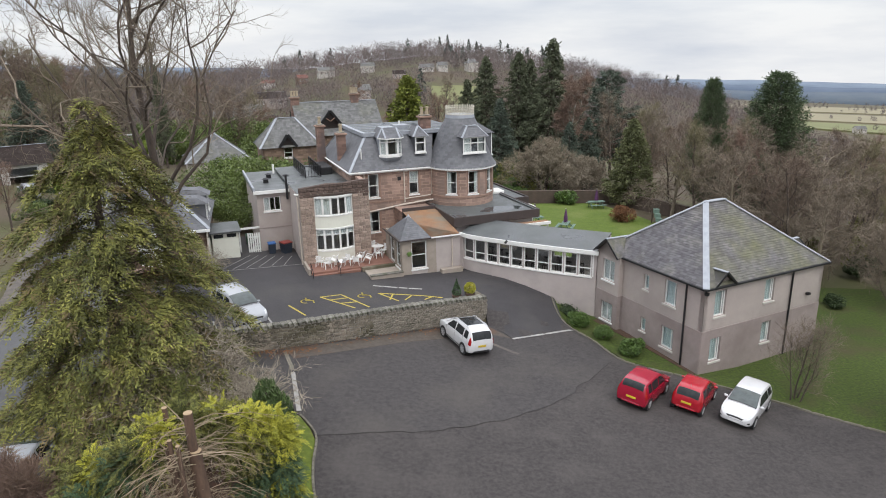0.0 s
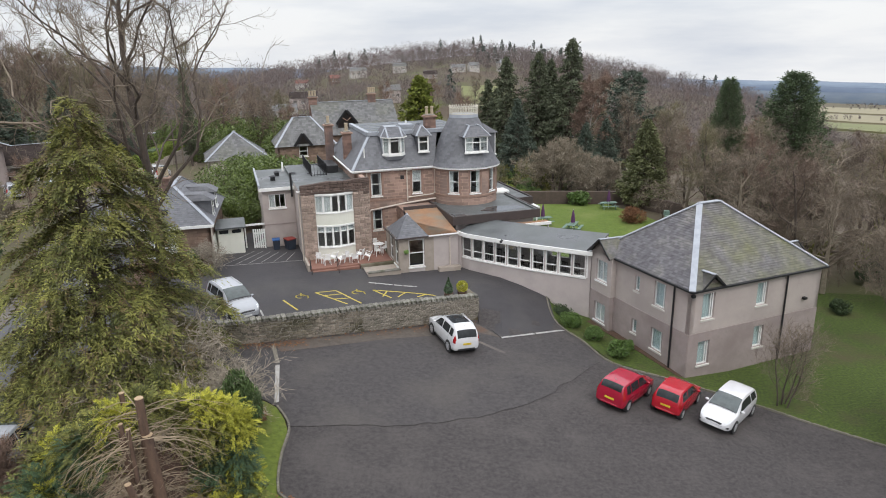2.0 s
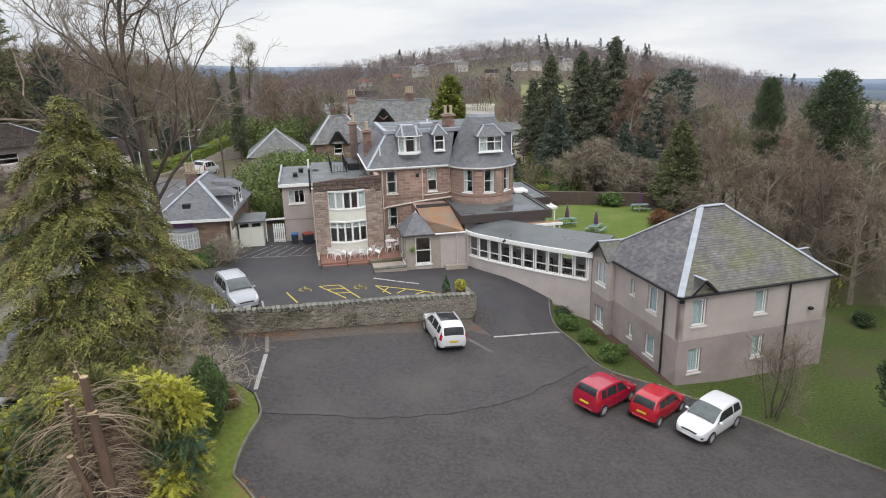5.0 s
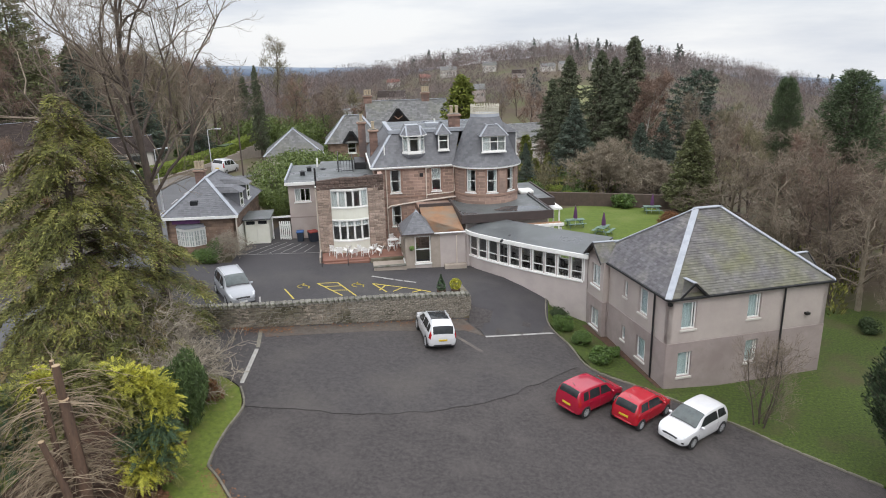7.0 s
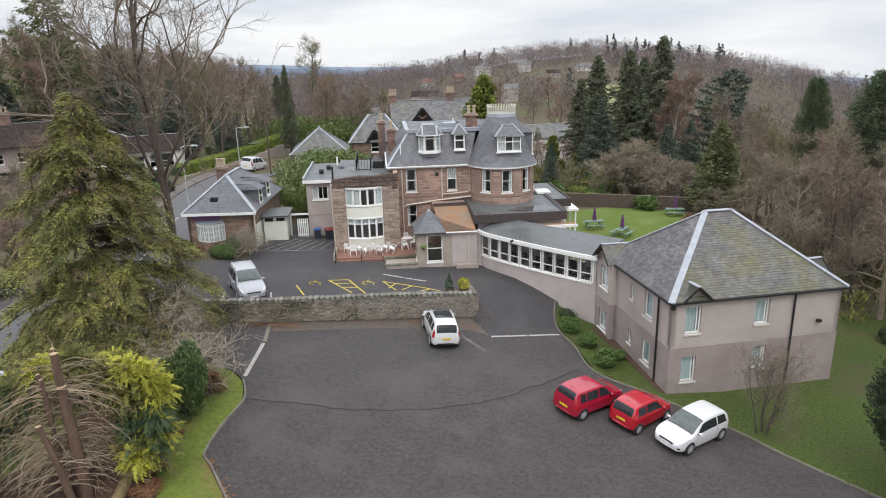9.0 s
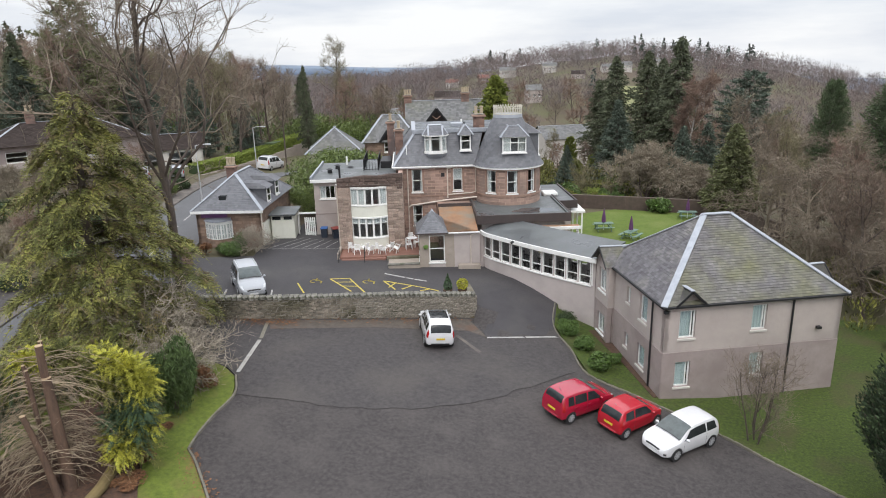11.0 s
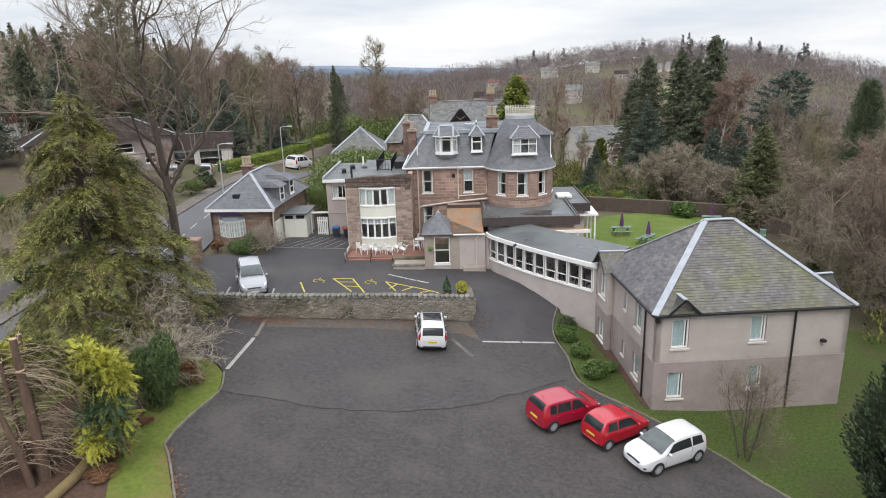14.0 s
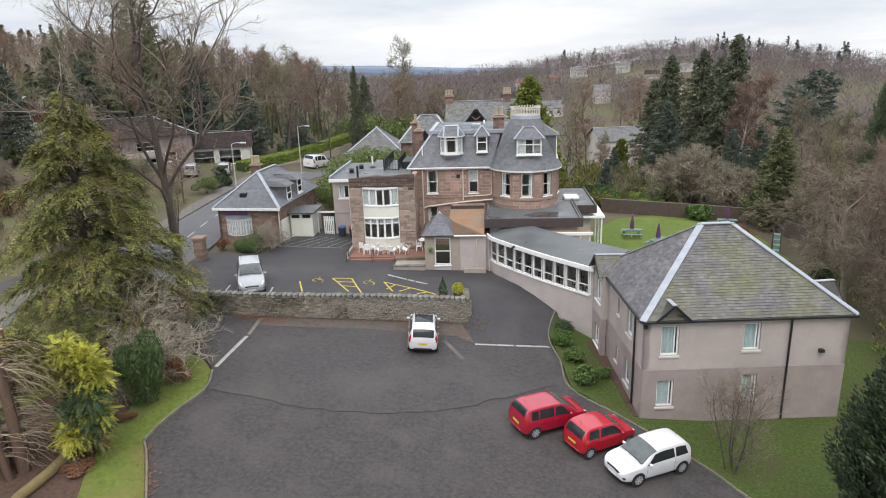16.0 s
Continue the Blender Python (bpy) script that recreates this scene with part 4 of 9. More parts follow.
        t0, t1 = (m_ - (w / 2 - k * 0.62 if panes == 3 else 0.001), v + 0.55), (m_ + (w / 2 - k * 0.62 if panes == 3 else 0.001), v + 0.55)
        z2 = z1 + rise
        q0, q1 = (u0 - e, v - 0.15, z1), (u1 + e, v - 0.15, z1)
        quads = [(q0, q1, (*t1, z2), (*t0, z2)), ((u0 - e, back, z1), q0, (*t0, z2), (t0[0], back, z2)), (q1, (u1 + e, back, z1), (t1[0], back, z2), (*t1, z2))]
        slate_roof("dormer_roof", quads, M_SLATE, d, cw=0.2, ch=0.16)
        flashings(d, [(q0, (*t0, z2)), (q1, (*t1, z2)), ((*t0, z2), (t0[0], back, z2)), ((*t1, z2), (t1[0], back, z2)), ((t0[0] - 0.01, t0[1], z2), (t1[0] + 0.01, t1[1], z2))], 0.15)
        part("dormer_cornice", bx(u0 - 0.14, v - 0.1, z1 - 0.03, u1 + 0.14, v + 0.25, z1 - 0.003), M_WPAINT, d)
        part("dormer_back_fill", bx(t0[0] - 0.02, v + 0.6, z1, t1[0] + 0.02, back, z2 - 0.02), M_SLATE, d)
    return d


def empty_part(name, parent):
    ob = new(name)
    ob.parent = parent
    return ob


dormer(2.5, 4.35, -0.1, 9.42, 10.82, 0.75, 2.2, canted=0.42)
dormer(5.52, 6.42, 0.25, 9.45, 10.75, 0.85, 2.2)
dormer(8.74, 10.70, -2.32, 9.5, 10.75, 0.85, 0.3, panes=3)
dz = empty_part("dormer", villa)
dz.matrix_local = Matrix.Translation(TC) @ pose(0, 0, 0, 0, 0, 85)
window(dz, T(-0.8, -2.6, 9.0), 1.6, 1.8, cols=(0.34, 0.66), rows=(0.62,), fr=0.09, depth=0.03, drapes=True)
part("dormer_cheek", bx(-0.8, -2.5, 9.0, -0.7, -0.5, 10.8), M_SLATE, dz)
part("dormer_cheek", bx(0.7, -2.5, 9.0, 0.8, -0.5, 10.8), M_SLATE, dz)
slate_roof("dormer_roof", [((-1.0, -2.75, 10.8), (1.0, -2.75, 10.8), (0.45, -1.5, 11.6), (-0.45, -1.5, 11.6)), ((-1.0, -0.3, 10.8), (-1.0, -2.75, 10.8), (-0.45, -1.5, 11.6), (-0.45, -0.3, 11.6)), ((1.0, -2.75, 10.8), (1.0, -0.3, 10.8), (0.45, -0.3, 11.6), (0.45, -1.5, 11.6))], M_SLATE, dz, cw=0.2, ch=0.16)


def chimney(x, y, w, d, z0, z1, pots, parent=villa, material=None):
    ch = empty_part("chimney", parent)
    part("shaft", bx(x - w / 2, y - d / 2, z0, x + w / 2, y + d / 2, z1, b=0.02), material or M_BRICKCH, ch)
    part("chimney_cope", bx(x - w / 2 - 0.12, y - d / 2 - 0.12, z1 + 0.001, x + w / 2 + 0.12, y + d / 2 + 0.12, z1 + 0.16, b=0.03), M_DRESS, ch)
    part("chimney_flaunching", bx(x - w / 2 + 0.02, y - d / 2 + 0.02, z1 + 0.162, x + w / 2 - 0.02, y + d / 2 - 0.02, z1 + 0.28, b=0.05), M_MORTAR, ch)
    for i in range(pots):
        bm = bmesh.new()
        f = (i + 0.5) / pots - 0.5
        px, py = (x + f * w, y) if w >= d else (x, y + f * d)
        cyl(bm, px, py, z1 + 0.24, z1 + 0.85, 0.15, 0.125, 10)
        cyl(bm, px, py, z1 + 0.80, z1 + 0.92, 0.165, 0.165, 10)
        part("chimney_pot", bm, M_POT, ch)


chimney(0.3, 4.6, 0.7, 0.7, 8.2, 10.75, 1)
chimney(-0.55, 9.4, 0.7, 0.7, 7.4, 11.0, 1)
chimney(7.4, 3.2, 0.95, 0.7, 9.8, 11.95, 2)
pipe(villa, [(0.95, -0.1, 8.15), (0.95, -0.1, 2.1)])
pipe(villa, [(4.34, -0.1, 8.15), (4.34, -0.1, 5.45)])
pipe(villa, [(4.95, -0.18, 8.2), (4.6, -0.12, 8.05), (4.36, -0.1, 8.0)])
pipe(villa, [(6.72, -0.12, 8.1), (6.74, -0.12, 5.95), (6.4, -0.1, 5.85), (4.4, -0.1, 5.75)])
pipe(villa, [(7.2, -0.15, 5.5), (4.2, -0.12, 5.28), (1.2, -0.12, 4.92), (1.0, -0.1, 4.75)], 0.07)

# stone bay block with its tall bay window
B0, B1, BV = -4.75, 0.55, -2.95
bay = empty("bay_block", HM, "buff rubble stone bay wing with tall white bay window", "building wing")
bm = bmesh.new()
wall(bm, B1 - B0, G1, 7.55, [(1.05, 3.97, 2.05, 7.12)], 0.35, T(B0, BV, 0))
part("front_wall", bm, M_BAYMO, bay)
for u, z1 in ((B0, 7.3), (B1 - 0.35, 8.0)):
    part("side_wall", bx(u, BV + 0.351, G1, u + 0.35, 2.3, z1), M_HARL if u < -3 else M_SAND, bay)
part("flat_roof", bx(B0 + 0.02, BV + 0.4, 7.2, B1, 11, 7.34), M_FELT, bay)
bm = bmesh.new()
poly(bm, [(B0, BV + 0.02, 7.55), (B1, BV + 0.02, 7.55), (B1, BV + 0.02, 8.2), (-0.6, BV + 0.02, 8.16), (-1.5, BV + 0.02, 8.05), (-2.6, BV + 0.02, 8.12), (-3.6, BV + 0.02, 8.0), (B0, BV + 0.02, 7.9)])
r_ = bmesh.ops.extrude_face_region(bm, geom=bm.faces[:])
bmesh.ops.translate(bm, verts=[v for v in r_["geom"] if isinstance(v, bmesh.types.BMVert)], vec=(0, 0.36, 0))
bmesh.ops.recalc_face_normals(bm, faces=bm.faces[:])
part("parapet", bm, M_BAYDK, bay)
BWX, BWW = B0 + 1.05, 2.92


def bay_bend(p):
    f = (p.x - BWX) / BWW
    return Vector((p.x, p.y - 0.42 * (1 - (2 * f - 1) ** 2), p.z))


def bay_window():
    for z0, h, rows, cur in ((5.75, 1.35, (), True), (3.05, 1.66, (0.72,), False)):
        for k in range(5):
            w = BWW / 5
            window(bay, T(BWX + k * w, BV + 0.05, z0), w, h, rows=rows, fr=0.075, sill=False, depth=0.0, bend=bay_bend,
                   curtain=(M_CURT, 0.1, 0.9, 0.02, 0.98) if cur and k in (0, 4, 3, 1) and k != 3 else ((M_CURT, 0.1, 0.9, 0.72, 0.98) if not cur else None))
    for name, z0, z1, o in (("spandrel_panel", 4.72, 5.74, 0.0), ("bay_cill", 4.66, 4.78, 0.08), ("spandrel_panel", 2.05, 3.04, 0.0), ("bay_cill", 5.68, 5.76, 0.06), ("bay_head", 7.1, 7.22, 0.06), ("bay_cill", 2.96, 3.06, 0.07)):
        bm = bmesh.new()
        wall(bm, BWW, z0, z1, (), 0.1 + o, T(BWX, BV + 0.03 - o, 0), 0.2)
        for v in bm.verts:
            v.co = bay_bend(v.co)
        part(name, bm, M_CREAM if "panel" in name else M_WPAINT, bay)
    # dark board added over the bay head in place of the lintel's shadow
    part("lintel_shadow_board", bx(BWX - 0.35, BV - 0.08, 7.23, BWX + BWW + 0.35, BV + 0.1, 7.36, b=0.01), M_BAYDK, bay)
    part("room_back", bx(BWX - 0.6, BV + 2.0, 1.9, BWX + BWW + 0.6, BV + 2.1, 7.1), M_ROOM, bay)
    part("room_floor", bx(BWX - 0.6, BV + 0.36, 4.7, BWX + BWW + 0.6, BV + 2.0, 4.85), M_ROOM, bay)


bay_window()
pipe(bay, [(B0 - 0.1, BV + 0.5, 7.2), (B0 - 0.08, BV + 0.5, 1.9)], 0.06)
pipe(bay, [(B0 + 0.3, BV + 0.45, 7.42), (B0 - 0.1, BV + 0.6, 7.35), (B0 - 0.1, BV + 1.6, 7.2)], 0.07, M_WPAINT)

# grey rendered block behind, with its flat felt roof
blk = empty("rendered_block", HM, "grey rendered annexe with white fascia and flat felt roof", "building wing")
L0, L1, LV = -7.35, B0 - 0.02, 2.17
bm = bmesh.new()
wall(bm, L1 - L0 + 1.2, G1, 6.8, [(0.5, 1.85, 5.3, 6.45)], 0.3, T(L0, LV, 0))
part("front_wall", bm, M_HARL, blk)
bm = bmesh.new()
wall(bm, 8.6, G1, 6.8, (), 0.3, T(L0, LV + 8.9, 0, -90))
part("side_wall", bm, M_HARL, blk)
window(blk, T(L0 + 0.5, LV, 5.3), 1.35, 1.15, cols=(0.36, 0.66), rows=(), curtain=(M_CURT, 0.03, 0.4, 0.02, 0.98))
part("fascia", bx(L0 - 0.25, LV - 0.3, 6.78, L1 + 0.9, LV - 0.2, 7.05, b=0.01), M_WPAINT, blk)
part("flat_roof", bx(L0 - 0.22, LV - 0.2, 6.83, B0 + 0.3, 11.2, 7.06), M_FELT, blk)
part("roof_upstand", bx(L0 - 0.25, LV - 0.19, 7.06, L0 - 0.1, 11.2, 7.3), M_LEAD, blk)
part("flue", bx(L0 + 2.3, LV - 0.36, 6.2, L0 + 2.46, LV - 0.2, 8.2), M_BLACKM, blk)
part("band_course", bx(L0 - 0.02, LV - 0.03, 3.9, L1, LV + 0.02, 3.98), M_HARL2, blk)
for x, y in ((-6.2, 5.2), (-5.7, 7.4), (-4.4, 6.2)):
    bm = bmesh.new()
    cyl(bm, x, y, 7.06, 7.4, 0.22, 0.2)
    cyl(bm, x, y, 7.4, 7.5, 0.34, 0.1)
    part("roof_vent", bm, M_BLACKM, blk)
bm = bmesh.new()
cyl(bm, -5.0, 9.6, 7.06, 7.9, 0.09)
part("vent_pipe", bm, M_WPAINT, blk)
# iron fire-escape railings on the roof
rail = empty("roof_railing", HM, "black iron railings on the flat roof", "railing")
for (xa, ya), (xb, yb) in (((-3.0, 4.2), (-3.0, 10.6)), ((-1.7, 4.2), (-1.7, 9.8)), ((-3.0, 4.2), (-1.7, 4.2))):
    bm = bmesh.new()
    for z in (7.45, 8.35):
        tube(bm, [(xa, ya, z), (xb, yb, z)], 0.03, 5)
    part("rail", bm, M_BLACKM, rail)
    n = max(2, int(math.hypot(xb - xa, yb - ya) / 0.22))
    for k in range(n + 1):
        bm = bmesh.new()
        x, y = lerp(xa, xb, k / n), lerp(ya, yb, k / n)
        tube(bm, [(x, y, 7.34), (x, y, 8.36)], 0.014 if k % 5 else 0.032, 4)
        part("baluster" if k % 5 else "post", bm, M_BLACKM, rail)
part("tank", bx(-1.5, 5.2, 7.34, -0.5, 8.5, 8.0, b=0.05), M_BLACKM, rail)

# flat-roofed dining extension and its canopies
ext = empty("flat_roofed_extension", HM, "single-storey extension with felt roof and dark fascia", "extension")
part("extension_wall", bx(6.6, -5.9, 0.8, 13.2, -0.2, 4.6), M_LINKW, ext)
part("flat_roof", bx(6.3, -6.3, 4.62, 13.45, 0.6, 5.12), M_FELT, ext)
for x0, y0, x1, y1 in ((6.2, -6.42, 13.55, -6.3), (6.18, -6.3, 6.3, 1.2), (13.45, -6.3, 13.57, 0.6)):
    part("fascia", bx(x0, y0, 4.62, x1, y1, 5.30, b=0.01), M_DARKF, ext)
for x0, y0, x1, y1 in ((6.3, -6.3, 13.45, -6.16), (6.3, -6.16, 6.44, 0), (13.31, -6.16, 13.45, 0.5)):
    part("roof_kerb", bx(x0, y0, 5.12, x1, y1, 5.26, b=0.03), M_FELT, ext)


def puddle(name, cx, cy, rx, ry, z, parent, seed):
    bm = bmesh.new()
    n = 28
    poly(bm, [(cx + rx * (1 + 0.3 * noise.noise((math.cos(6.283 * k / n) * 1.2, math.sin(6.283 * k / n) * 1.2, seed))) * math.cos(2 * math.pi * k / n),
               cy + ry * (1 + 0.3 * noise.noise((math.cos(6.283 * k / n) * 1.2, math.sin(6.283 * k / n) * 1.2, seed + 7))) * math.sin(2 * math.pi * k / n), z) for k in range(n)])
    return part(name, bm, M_WATER, parent, "shallow rain puddle")


puddle("puddle", 11.2, -4.4, 1.9, 0.9, 5.124, ext, 1)
part("canopy_roof", bx(8.2, -7.0, 4.18, 14.1, -6.43, 4.36, b=0.01), M_RUST, ext)
part("canopy_fascia", bx(9.3, -7.12, 4.14, 14.2, -7.003, 4.37, b=0.01), M_WPAINT, ext)
for x in (13.3, 14.0, 12.6, 11.9):
    part("canopy_post", bx(x - 0.05, -6.98, 0.6, x + 0.05, -6.88, 4.18), M_WPAINT, ext)
part("canopy_transom", bx(11.2, -6.96, 3.4, 14.0, -6.9, 3.5), M_WPAINT, ext)
part("second_flat_roof", bx(12.2, -1.2, 4.7, 15.2, 6.5, 5.0), M_FELT, ext)
part("fascia", bx(15.2, -1.3, 4.45, 15.32, 6.5, 5.12), M_DARKF, ext)
part("fascia", bx(13.58, -1.32, 4.45, 15.32, -1.2, 5.12), M_DARKF, ext)
part("canopy_roof", bx(13.6, -1.35, 4.02, 16.0, 6.5, 4.18), M_WPAINT, ext)
part("extension_wall", bx(12.6, -0.9, 0.5, 14.9, 6.2, 4.7), M_LINKW, ext)
for y in (-1.2, 0.4, 2.0):
    part("canopy_post", bx(15.7, y - 0.05, 0.4, 15.82, y + 0.05, 4.02), M_WPAINT, ext)
part("roof_light", bx(12.9, 1.2, 5.0, 14.2, 2.6, 5.3, b=0.08), M_WPAINT, ext)

# entrance porch
porch = empty("entrance_porch", HM, "rendered entrance porch with slated pyramid roof", "porch")
PV = -7.3
bm = bmesh.new()
wall(bm, 4.6, 0.9, 4.25, [(0.72, 1.92, 2.0, 4.1)], 0.3, T(1.7, PV, 0))
part("front_wall", bm, M_LINKW, porch)
bm = bmesh.new()
wall(bm, 4.2, 0.9, 4.25, [(0.9, 2.2, 2.0, 4.1), (2.5, 3.7, 2.0, 4.1)], 0.3, T(1.7, -3.1, 0, -90))
part("side_wall", bm, M_PALEST, porch)
window(porch, T(1.7, -3.1, 2.0, -90) @ T(0.9, 0, 0), 1.3, 2.1, rows=(0.45,))
window(porch, T(1.7, -3.1, 2.0, -90) @ T(2.5, 0, 0), 1.2, 2.1, rows=(0.45,))
window(porch, T(1.7 + 0.72, PV, 2.0), 1.2, 2.1, rows=(0.5,), fr=0.08)
part("corner_stone", bx(1.68, PV - 0.02, 0.9, 2.40, PV + 0.1, 4.2), M_PALEST, porch)
part("corner_stone", bx(3.64, PV - 0.02, 0.9, 4.35, PV + 0.1, 4.2), M_PALEST, porch)
part("gutter", bx(3.9, PV - 0.3, 4.28, 6.3, PV - 0.18, 4.37, b=0.015), M_WPAINT, porch)
part("gutter", bx(1.45, PV - 0.3, 4.27, 3.89, PV - 0.18, 4.36, b=0.015), M_DARKF, porch)
part("gutter", bx(1.36, PV - 0.3, 4.27, 1.448, -3.4, 4.36, b=0.015), M_DARKF, porch)
ap = (2.75, -5.75, 5.75)
e_ = [(1.5, PV - 0.25, 4.36), (3.9, PV - 0.25, 4.36), (3.9, -4.2, 4.5), (1.5, -4.2, 4.36)]
slate_roof("pyramid_roof", [(e_[0], e_[1], ap, ap), (e_[3], e_[0], ap, ap), (e_[1], e_[2], ap, ap), (e_[2], e_[3], ap, ap)], M_SLATE, porch, cw=0.22, ch=0.17)
bm = bmesh.new()
cyl(bm, ap[0], ap[1], 5.48, 5.84, 0.26, 0.02, 6)
part("lead_cap", bm, M_LEAD, porch)
bm = bmesh.new()
poly(bm, [(2.8, PV - 0.2, 4.40), (6.17, PV - 0.2, 4.40), (6.17, -2.4, 5.2), (3.4, -2.4, 5.2), (3.4, -4.6, 4.83)])
bmesh.ops.solidify(bm, geom=bm.faces[:], thickness=0.12)
part("lean_to_roof", bm, M_RUST, porch, "rust-stained brown felt roof")
part("upstand_wall", bx(3.4, -2.4, 4.4, 6.15, -2.2, 5.45), M_DARKF, porch)
part("porch_back_wall", bx(3.4, -2.2, 1.2, 6.5, -0.05, 5.15), M_SAND, porch)
pipe(porch, [(6.05, PV - 0.12, 4.25), (5.6, PV - 0.1, 4.05), (5.6, PV - 0.1, 1.4)])
bm = bmesh.new()
bmesh.ops.create_icosphere(bm, subdivisions=2, radius=0.17, matrix=Matrix.Translation((2.15, PV - 0.25, 3.3)))
for v in bm.verts:
    v.co += (v.co - Vector((2.15, PV - 0.25, 3.3))) * random.uniform(-0.2, 0.3)
part("hanging_basket", bm, M_LAUREL, porch, "round green hanging basket")

# terrace with steps, low walls
terr = empty("terrace", HM, "red tiled entrance terrace with steps", "terrace")
part("terrace_slab", bx(-4.65, -5.2, 1.2, 1.65, BV - 0.01, 2.05, b=0.02), M_REDTILE, terr)
part("terrace_slab", bx(B1 + 0.01, BV, 1.2, 1.66, -0.01, 2.05), M_REDTILE, terr)
for k in range(3):
    part("step", bx(-4.6 + 0.05 * k, -5.2 - 0.28 * (3 - k), 1.2, -2.7, -5.2 - 0.28 * (2 - k) - 0.002, 1.62 + 0.14 * k, b=0.015), M_REDTILE, terr)
part("terrace_edge", bx(-2.68, -5.5, 1.2, -1.0, -5.203, 1.95, b=0.02), M_REDTILE, terr)
for p, q in (((-4.65, -6.05), (-4.65, -5.2)), ((-2.65, -6.0), (-2.65, -5.2))):
    bm = bmesh.new()
    tube(bm, [(p[0], p[1], 1.5), (p[0], p[1], 2.35), (q[0], q[1], 2.85), (q[0], q[1], 2.0)], 0.025, 6)
    part("handrail", bm, M_BLACKM, terr)
part("kerb_wall", bx(-4.85, -5.2, 1.2, -4.66, BV, 2.35, b=0.02), M_PALEST, terr)
ramp = empty("access_ramp", HM, "pale concrete block wall beside the entrance ramp", "ramp wall")
part("ramp_wall", bx(-0.75, -7.55, 1.0, 1.69, -7.3, 1.95, b=0.02), M_PALEST, ramp)
part("ramp_cope", bx(-0.8, -7.6, 1.952, 1.69, -7.25, 2.04, b=0.02), M_COPE, ramp)
part("ramp_floor", bx(-0.75, -7.29, 1.0, 1.69, -5.6, 1.85), M_PALEST, ramp)
part("ramp_back_wall", bx(-0.9, -5.6, 1.0, 1.69, -5.3, 2.06, b=0.02), M_WALLST2, ramp)
bench = empty("stone_trough", HM, "weathered stone trough against the porch wall", "trough")
bm = bx(4.6, -7.85, 1.42, 6.3, -7.4, 1.85, b=0.03)
part("trough_body", bm, M_PALEST, bench)
for x in (4.8, 5.9):
    part("trough_foot", bx(x, -7.8, 1.15, x + 0.22, -7.45, 1.419), M_PALEST, bench)

# ---------------- glazed link corridor ----------------
link = empty("link_corridor", Matrix(), "glazed link corridor with felt roof and white windows", "corridor")
LA, LB = (HM @ Vector((6.35, -7.15, 0))).to_2d(), (WM @ Vector((-0.45, 9.0, 0))).to_2d()
ld = (LB - LA)
LL = ld.length
lang = math.degrees(math.atan2(ld.y, ld.x))
LM = pose(LA.x, LA.y, 0, 0, 0, lang)
LK = [0.25 + k * (LL - 0.55) / 10 for k in range(11)]
holes = [(LK[k] + 0.05, LK[k + 1] - 0.05, 2.42 - 0.04 * k * 0, 4.0) for k in range(10)]


def link_bend(p):
    """The corridor bows gently outwards and curls in at the porch."""
    return LM @ Vector((p.x, p.y - 0.25 * math.sin(math.pi * max(0.0, min(1.0, p.x / LL))) + 0.3 * max(0, 1 - p.x / 1.2) ** 2, p.z))


bm = bmesh.new()
wall(bm, LL, -1.2, 4.1, holes, 0.28, None, 0.5)
for v in bm.verts:
    v.co = link_bend(v.co)
part("front_wall", bm, M_LINKW, link)
for k, (a, b, c, d) in enumerate(holes):
    window(link, T(a, 0, c), b - a, d - c, rows=(0.36,), fr=0.07, depth=0.04, bend=link_bend, sill=True)
    bm = bmesh.new()
    wide = 0.05 if k % 2 else 0.0
    box(bm, b - 0.012 - wide, 0.02 - wide * 0.4, c - 0.02, b + 0.112 + wide, 0.1, d + 0.02)
    for v in bm.verts:
        v.co = link_bend(v.co)
    part("mullion", bm, M_WPAINT, link)
bm = bmesh.new()
wall(bm, LL + 0.3, 4.06, 4.34, (), 0.12, T(-0.15, -0.25, 0), 0.5)
for v in bm.verts:
    v.co = link_bend(v.co)
part("fascia", bm, M_WPAINT, link)
bm = bmesh.new()
n = 16
fr_pts = [link_bend(Vector((LL * k / n, -0.14, 4.30))) for k in range(n + 1)]
bk_pts = [link_bend(Vector((LL * k / n, lerp(3.2, 3.4, k / n), 4.75))) for k in range(n + 1)]
for k in range(n):
    poly(bm, [fr_pts[k], fr_pts[k + 1], bk_pts[k + 1], bk_pts[k]])
bmesh.ops.remove_doubles(bm, verts=bm.verts, dist=0.001)
bmesh.ops.solidify(bm, geom=bm.faces[:], thickness=0.1)
part("felt_roof", bm, M_FELT, link)
bm = bmesh.new()
wall(bm, LL, -1.2, 4.6, [(2.0, 3.4, 2.6, 3.7), (6.4, 7.8, 2.6, 3.7)], 0.25, T(0, 3.1, 0), 0.5)
for v in bm.verts:
    v.co = link_bend(v.co)
part("back_wall", bm, M_LINKW, link)
part("corridor_floor", bx(0.2, 0.3, 1.5, LL - 0.2, 3.1, 1.7, m=LM), M_ROOM, link)
bm = bmesh.new()
tube(bm, [LM @ Vector((4.3, -1.05, 4.5)), LM @ Vector((4.3, -1.25, 4.42))], 0.09, 8)
part("floodlight", bm, M_BLACKM, link)


